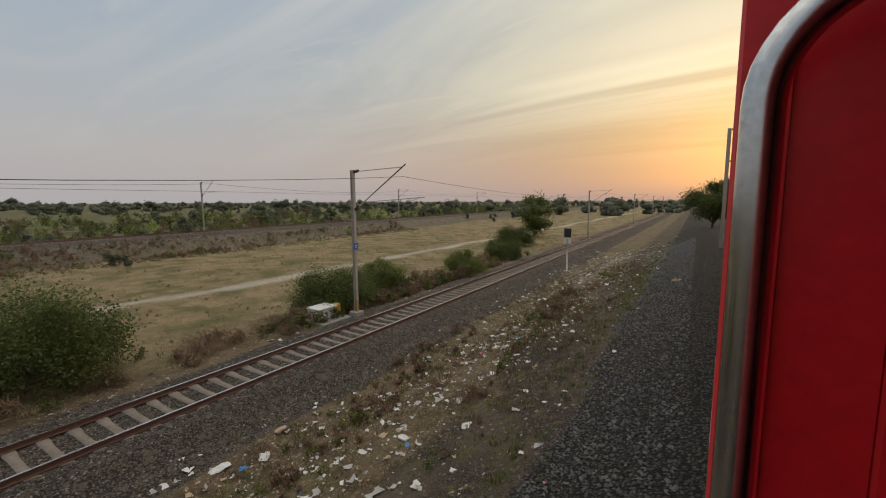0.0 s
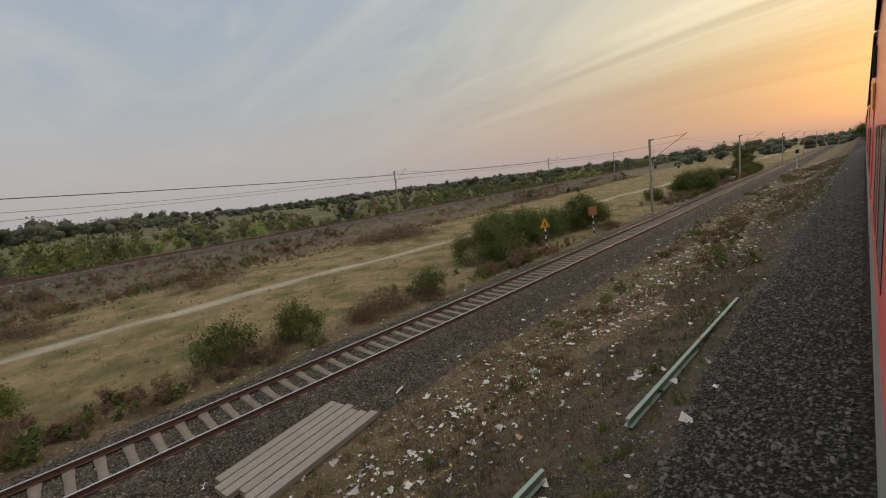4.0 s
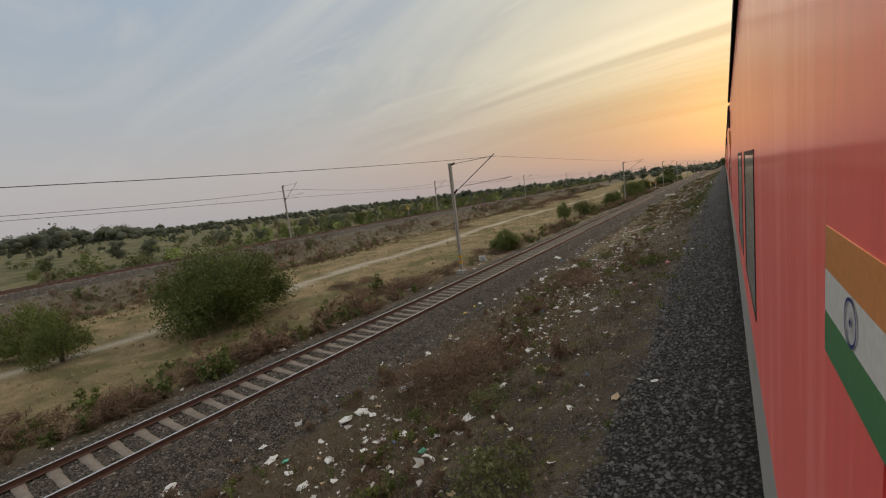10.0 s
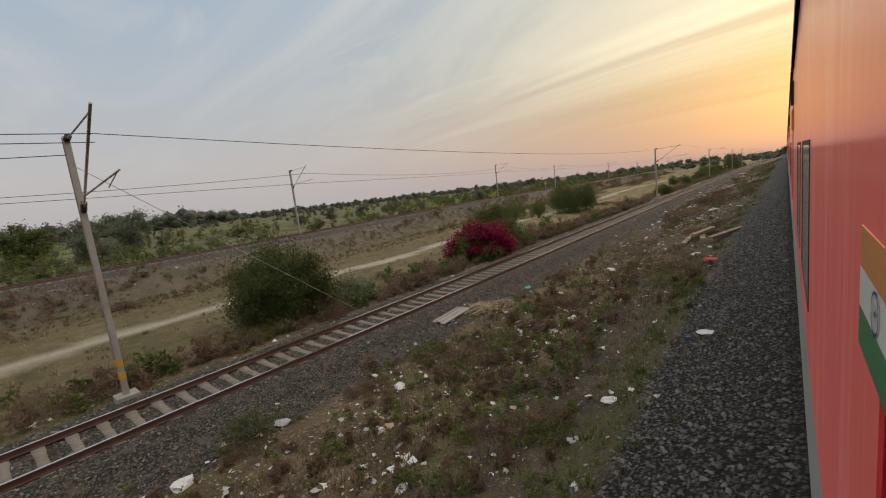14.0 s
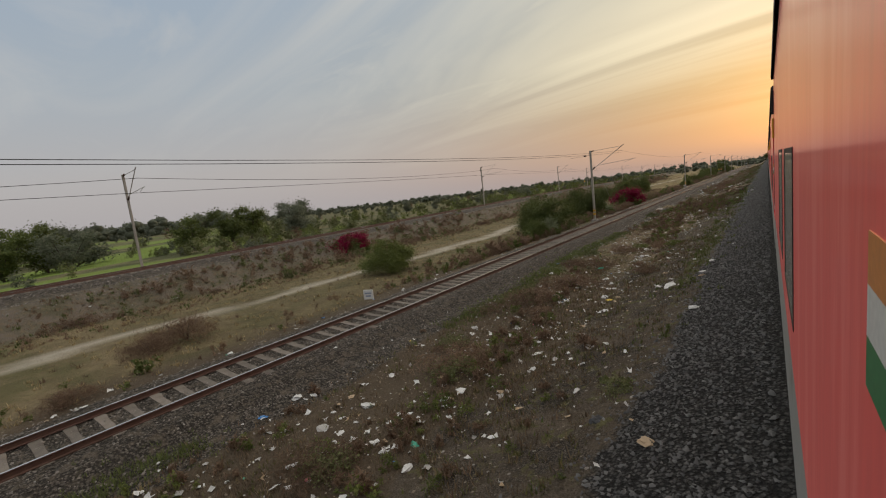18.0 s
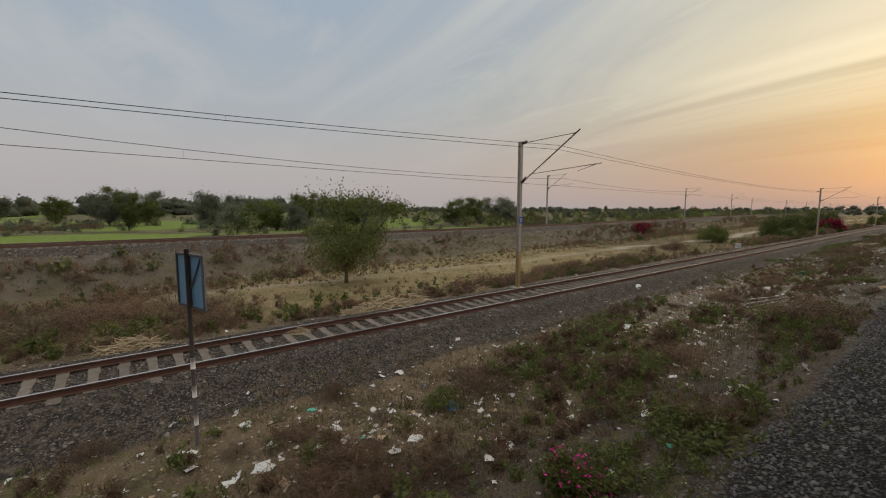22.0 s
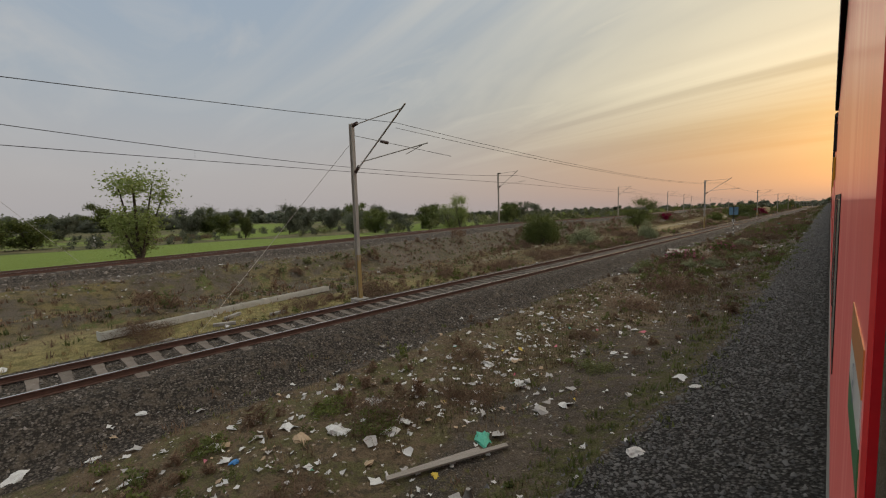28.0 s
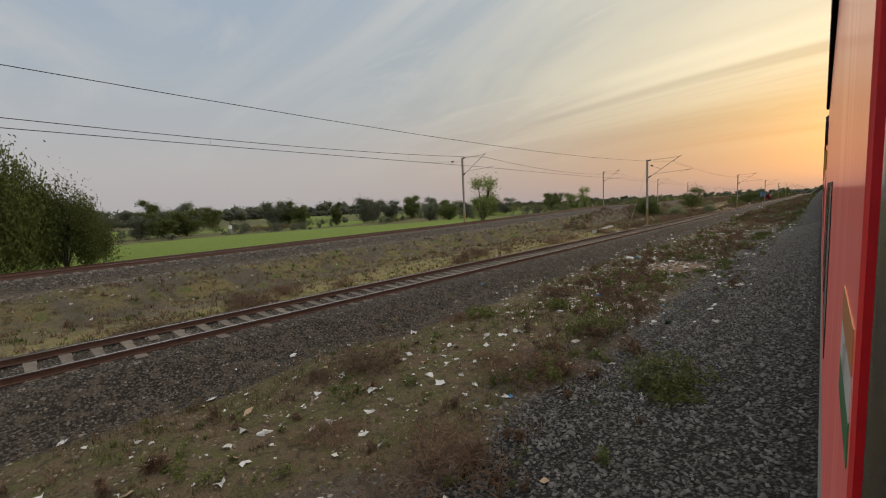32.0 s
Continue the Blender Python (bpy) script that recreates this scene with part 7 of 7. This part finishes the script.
def relay_box(x, y):
    ob = thing("relay_box", on_ground(x, y, 0, 0), "white concrete equipment box with a yellow unit beside it", "equipment box")
    part("plinth", boxes((-0.8, 0.9, -0.9, 1.1, -0.3, 0.12), bevel=0.04), OLDCONC, ob, "grey concrete plinth")
    part("cabinet", boxes((-0.5, 0.4, -0.7, 0.5, 0.12, 0.72), bevel=0.02), WHITEPAINT, ob, "white painted cabinet")
    part("lid", boxes((-0.56, 0.46, -0.76, 0.56, 0.72, 0.80), bevel=0.02), WHITEPAINT, ob, "overhanging white lid")
    part("yellow_unit", boxes((-0.1, 0.25, 0.62, 0.95, 0.3, 0.78), bevel=0.02), YELLOW, ob, "yellow box on legs")
    part("leg", boxes((-0.06, -0.02, 0.7, 0.74, 0.1, 0.3)), GALV, ob)
    part("leg", boxes((0.17, 0.21, 0.84, 0.88, 0.1, 0.3)), GALV, ob)


relay_box(-16.7, -2.9)


def km_board(x, y):
    ob = thing("kilometre_stone", on_ground(x, y, 0, 25), "low white board with faded grey markings beside the line", "marker")
    part("slab", boxes((-0.27, 0.27, -0.04, 0.04, -0.2, 0.50), bevel=0.02), WHITEPAINT, ob, "white painted slab")
    part("marking", boxes((-0.18, 0.18, -0.048, -0.0405, 0.29, 0.37), (-0.15, 0.15, -0.048, -0.0405, 0.14, 0.22)), mat("faded_marking", (0.30, 0.34, 0.42), rough=0.8, bump=0), ob, "faded blue-grey bars")


km_board(-16.9, -161.4)
km_board(-16.6, -270.8)


def ground_signal(x, y):
    ob = thing("shunt_signal", on_ground(x, y, 0, 10), "small black railway signal on a white post beside the line", "signal")
    part("post", tube(bmesh.new(), [(0, 0, -0.3), (0, 0, 2.9)], 0.06, 10), WHITEPAINT, ob, "white post")
    part("head", boxes((-0.30, 0.30, -0.12, 0.12, 3.1, 3.9), bevel=0.03), BLACKPAINT, ob, "black signal head")
    part("plate", boxes((-0.28, 0.28, -0.03, 0.03, 2.55, 3.05), bevel=0.01), WHITEPAINT, ob, "white identification plate")
    part("base", boxes((-0.25, 0.25, -0.25, 0.25, -0.3, 0.1), bevel=0.02), OLDCONC, ob)


ground_signal(-9.6, 18.7)


def back_of_sign(x, y):
    ob = thing("line_side_sign", on_ground(x, y, 0, 18), "blue-grey square sign seen from behind on a thin striped pole", "sign")
    part("pole", tube(bmesh.new(), [(0, 0, -0.3), (0, 0, 3.75)], 0.04, 8), mat("dark_steel", (0.10, 0.09, 0.085), rough=0.7, bump=0.1), ob, "dark steel pole")
    for k in range(3):
        part("white_ring", tube(bmesh.new(), [(0, 0, 0.4 + 0.55 * k), (0, 0, 0.62 + 0.55 * k)], 0.044, 8), WHITEPAINT, ob)
    part("plate", boxes((-0.49, 0.49, 0.05, 0.07, 2.65, 3.66), bevel=0.005), BLUESIGN, ob, "blue-grey plate")
    part("stiffener", boxes((-0.49, 0.49, 0.02, 0.049, 3.62, 3.66), (-0.49, 0.49, 0.02, 0.049, 2.65, 2.69), (-0.50, -0.47, 0.02, 0.049, 2.69, 3.62), (0.47, 0.50, 0.02, 0.049, 2.69, 3.62), (-0.02, 0.02, 0.02, 0.049, 2.69, 3.62)), MATS["dark_steel"], ob, "angle-iron frame")
    part("brace", tube(bmesh.new(), [(-0.02, 0.03, 2.95), (0.44, 0.03, 3.6)], 0.014, 5), MATS["dark_steel"], ob)


back_of_sign(-8.65, -326.8)


def deck(x, y, rz, length, width, n, label, thick=0.17):
    """A slab of heavy weathered planks lying on the ground."""
    ob = thing("plank_deck", on_ground(x, y, 0.06, rz), label, "planks")
    ob.matrix_basis = ob.matrix_basis @ Matrix.Rotation(radians(1.5), 4, "X")
    w = width / n
    for k in range(n):
        d0, d1 = rl_.uniform(-0.15, 0.12), rl_.uniform(-0.15, 0.12)
        part("plank", boxes((-width / 2 + k * w + 0.02, -width / 2 + (k + 1) * w - 0.02, -length / 2 + d0, length / 2 + d1, rl_.uniform(0.0, 0.03), thick), bevel=0.012), PALEWOOD, ob)
    part("bearer", boxes((-width / 2, width / 2, -length * 0.3, -length * 0.3 + 0.18, -0.14, 0.0)), PALEWOOD, ob)
    part("bearer", boxes((-width / 2, width / 2, length * 0.3, length * 0.3 + 0.18, -0.14, 0.0)), PALEWOOD, ob)


deck(-9.3, -348.7, 12, 3.0, 2.1, 6, "grey weathered plank deck lying beside the single line")
deck(-10.8, -226.9, 4, 1.9, 0.8, 3, "small pale plank deck lying beside the single line", 0.07)
deck(-9.9, -89.8, 10, 3.6, 1.9, 6, "worn pale plank deck lying beside the single line")


def spare_rail(x, y0, y1, dz, material, roll=0.0):
    ob = new("spare_rail", as_mesh(boxes((-0.035, 0.035, 0, y1 - y0, 0.11, 0.155), (-0.012, 0.012, 0, y1 - y0, 0.015, 0.11), (-0.07, 0.07, 0, y1 - y0, 0.0, 0.015)), "spare_rail", material))
    z0, z1 = float(ground_z(x, y0)), float(ground_z(x, y1))
    ob.matrix_basis = pose(x, y0, z0 + 0.05 + dz, math.degrees(math.atan2(z1 - z0, y1 - y0)), roll, rl_.normal(0, 0.8))
    tagged(ob, "spare steel rail lying on the gravel", "rail", "spare rails stacked beside the line")


MINT = mat("pale_green_primer", (0.34, 0.46, 0.38), (0.26, 0.36, 0.30), rough=0.6, scale=6, bump=0.1, dirt=(0.20, 0.12, 0.08), dirt_at=0.58)
spare_rail(-3.38, -98.9, -88.6, 0.0, MINT)
spare_rail(-2.55, -99.3, -91.9, 0.0, RUST)
spare_rail(-2.28, -99.5, -91.0, 0.02, MINT)
spare_rail(-2.02, -98.8, -91.6, 0.0, RUST)
spare_rail(-2.62, -87.2, -79.5, 0.0, MINT)


def beam(x, y, rz, length, tilt_=0.0, dz=0.0):
    ob = new("old_timber_beam", as_mesh(boxes((-0.13, 0.13, -length / 2, length / 2, 0.0, 0.18), bevel=0.02), "old_timber_beam", GREYWOOD))
    ob.matrix_basis = on_ground(x, y, dz + 0.02, rz) @ Matrix.Rotation(radians(tilt_), 4, "X")
    tagged(ob, "old grey timber beam thrown beside the ballast", "timber", "old beams by the ballast")


for a_ in ((-3.6, -212.6, -14, 2.6, 1, 0.22), (-4.25, -212.9, -4, 2.6, 4, 0.0), (-3.6, -213.0, 9, 2.2, 2, 0.0), (-2.3, -215.2, -24, 2.6, 3, 0.05)):
    beam(*a_)
for k, (x, y) in enumerate(((-6.2, -113.4), (-6.6, -114.2), (-6.9, -113.8), (-7.0, -126.2), (-6.4, -126.8))):
    beam(x, y, 25 + 9 * k, 1.8, 2, -0.06)


def slat(x, y, rz, length):
    ob = new("timber_slat", as_mesh(boxes((-0.05, 0.05, -length / 2, length / 2, 0.0, 0.035), bevel=0.006), "timber_slat", PALEWOOD))
    ob.matrix_basis = on_ground(x, y, 0.07, rz)
    tagged(ob, "long bleached timber slat lying among the litter", "timber", "bleached slats by the ballast")


for a_ in ((-5.70, -303.2, -13, 3.6), (-5.52, -303.6, -10, 2.8), (-5.95, -302.9, -18, 2.2), (-4.4, -384.0, -24, 2.2), (-4.55, -384.2, -21, 1.7)):
    slat(*a_)

def fallen_mast(x0, y0, x1, y1):
    """A bare H-section mast lying on its flanges in the grass."""
    length, turn = math.hypot(x1 - x0, y1 - y0), math.degrees(math.atan2(x0 - x1, y1 - y0))
    za, zb = float(ground_z(x0, y0)) + 0.06, float(ground_z(x1, y1)) + 0.06
    ob = thing("spare_mast", pose(x0, y0, za, math.degrees(math.atan2(zb - za, length)), 0, turn), "long pale steel mast lying flat in the grass", "mast")
    part("column", boxes((-0.14, -0.12, 0, length, 0.0, 0.24), (0.12, 0.14, 0, length, 0.0, 0.24), (-0.12, 0.12, 0, length, 0.11, 0.13)), PALESTEEL, ob)
    part("end_plate", boxes((-0.18, 0.18, -0.02, 0.0, -0.02, 0.30)), PALESTEEL, ob)
    for k in (0.3, 0.62):
        part("batten", boxes((-0.14, 0.14, length * k, length * k + 0.12, 0.24, 0.255)), PALESTEEL, ob)


PALESTEEL = mat("pale_bare_steel", (0.64, 0.63, 0.58), (0.50, 0.49, 0.44), rough=0.6, metal=0.1, scale=3, bump=0.1, dirt=(0.24, 0.18, 0.12), dirt_at=0.6)
fallen_mast(-18.2, -386.9, -19.9, -377.0)
for x, y, turn, length in ((-16.3, -386.6, 22, 3.4), (-18.0, -382.6, 35, 0.9), (-17.2, -383.2, -20, 0.8), (-17.3, -381.0, 12, 0.7)):
    ob = new("concrete_post", as_mesh(boxes((-0.09, 0.09, -length / 2, length / 2, 0, 0.12), bevel=0.015), "concrete_post", OLDCONC))
    ob.matrix_basis = on_ground(x, y, 0.0, turn)
    tagged(ob, "pale broken concrete post lying in the grass", "post", "posts lying in the grass")


def boundary_stone(x, y):
    bm = bmesh.new()
    tube(bm, [(0, 0, -0.2), (0, 0, 0.5), (0, 0, 0.75)], [0.16, 0.13, 0.03], 7)
    ob = new("boundary_stone", as_mesh(bm, "boundary_stone", OLDCONC))
    ob.matrix_basis = on_ground(x, y)
    tagged(ob, "pale pointed boundary stone beside the ballast", "stone")


boundary_stone(-2.9, -385.3)


# ---- out in the fields ----
def small_house(x, y, rz):
    ob = thing("farm_house", on_ground(x, y, 0, rz), "small whitewashed farm house with a flat roof among trees", "house")
    part("wall", boxes((-4.6, 4.6, -3, 3, -0.3, 2.7)), WHITEPAINT, ob, "whitewashed wall")
    part("roof", boxes((-4.9, 4.9, -3.3, 3.3, 2.7, 2.9), bevel=0.03), OLDCONC, ob, "flat concrete roof")
    part("door", boxes((1.0, 2.0, -3.05, -3.0, 0.0, 2.0)), INNER, ob, "dark doorway")
    part("window", boxes((3.4, 4.3, -3.05, -3.0, 1.0, 2.0)), INNER, ob)
    part("window", boxes((-2.5, -1.6, -3.05, -3.0, 1.0, 2.0)), INNER, ob)


small_house(-194.0, -409.0, 100)


def tank_tower(x, y):
    ob = thing("water_tank", on_ground(x, y), "small white water tank on a brick stand in the field", "water tank")
    part("stand", boxes((-0.8, 0.8, -0.8, 0.8, -0.3, 1.8), bevel=0.02), OLDCONC, ob, "grey masonry stand")
    part("tank", tube(bmesh.new(), [(0, 0, 1.8), (0, 0, 2.9), (0, 0, 3.2)], [0.6, 0.6, 0.2], 12), WHITEPAINT, ob, "white plastic tank")


tank_tower(-166.4, -371.0)
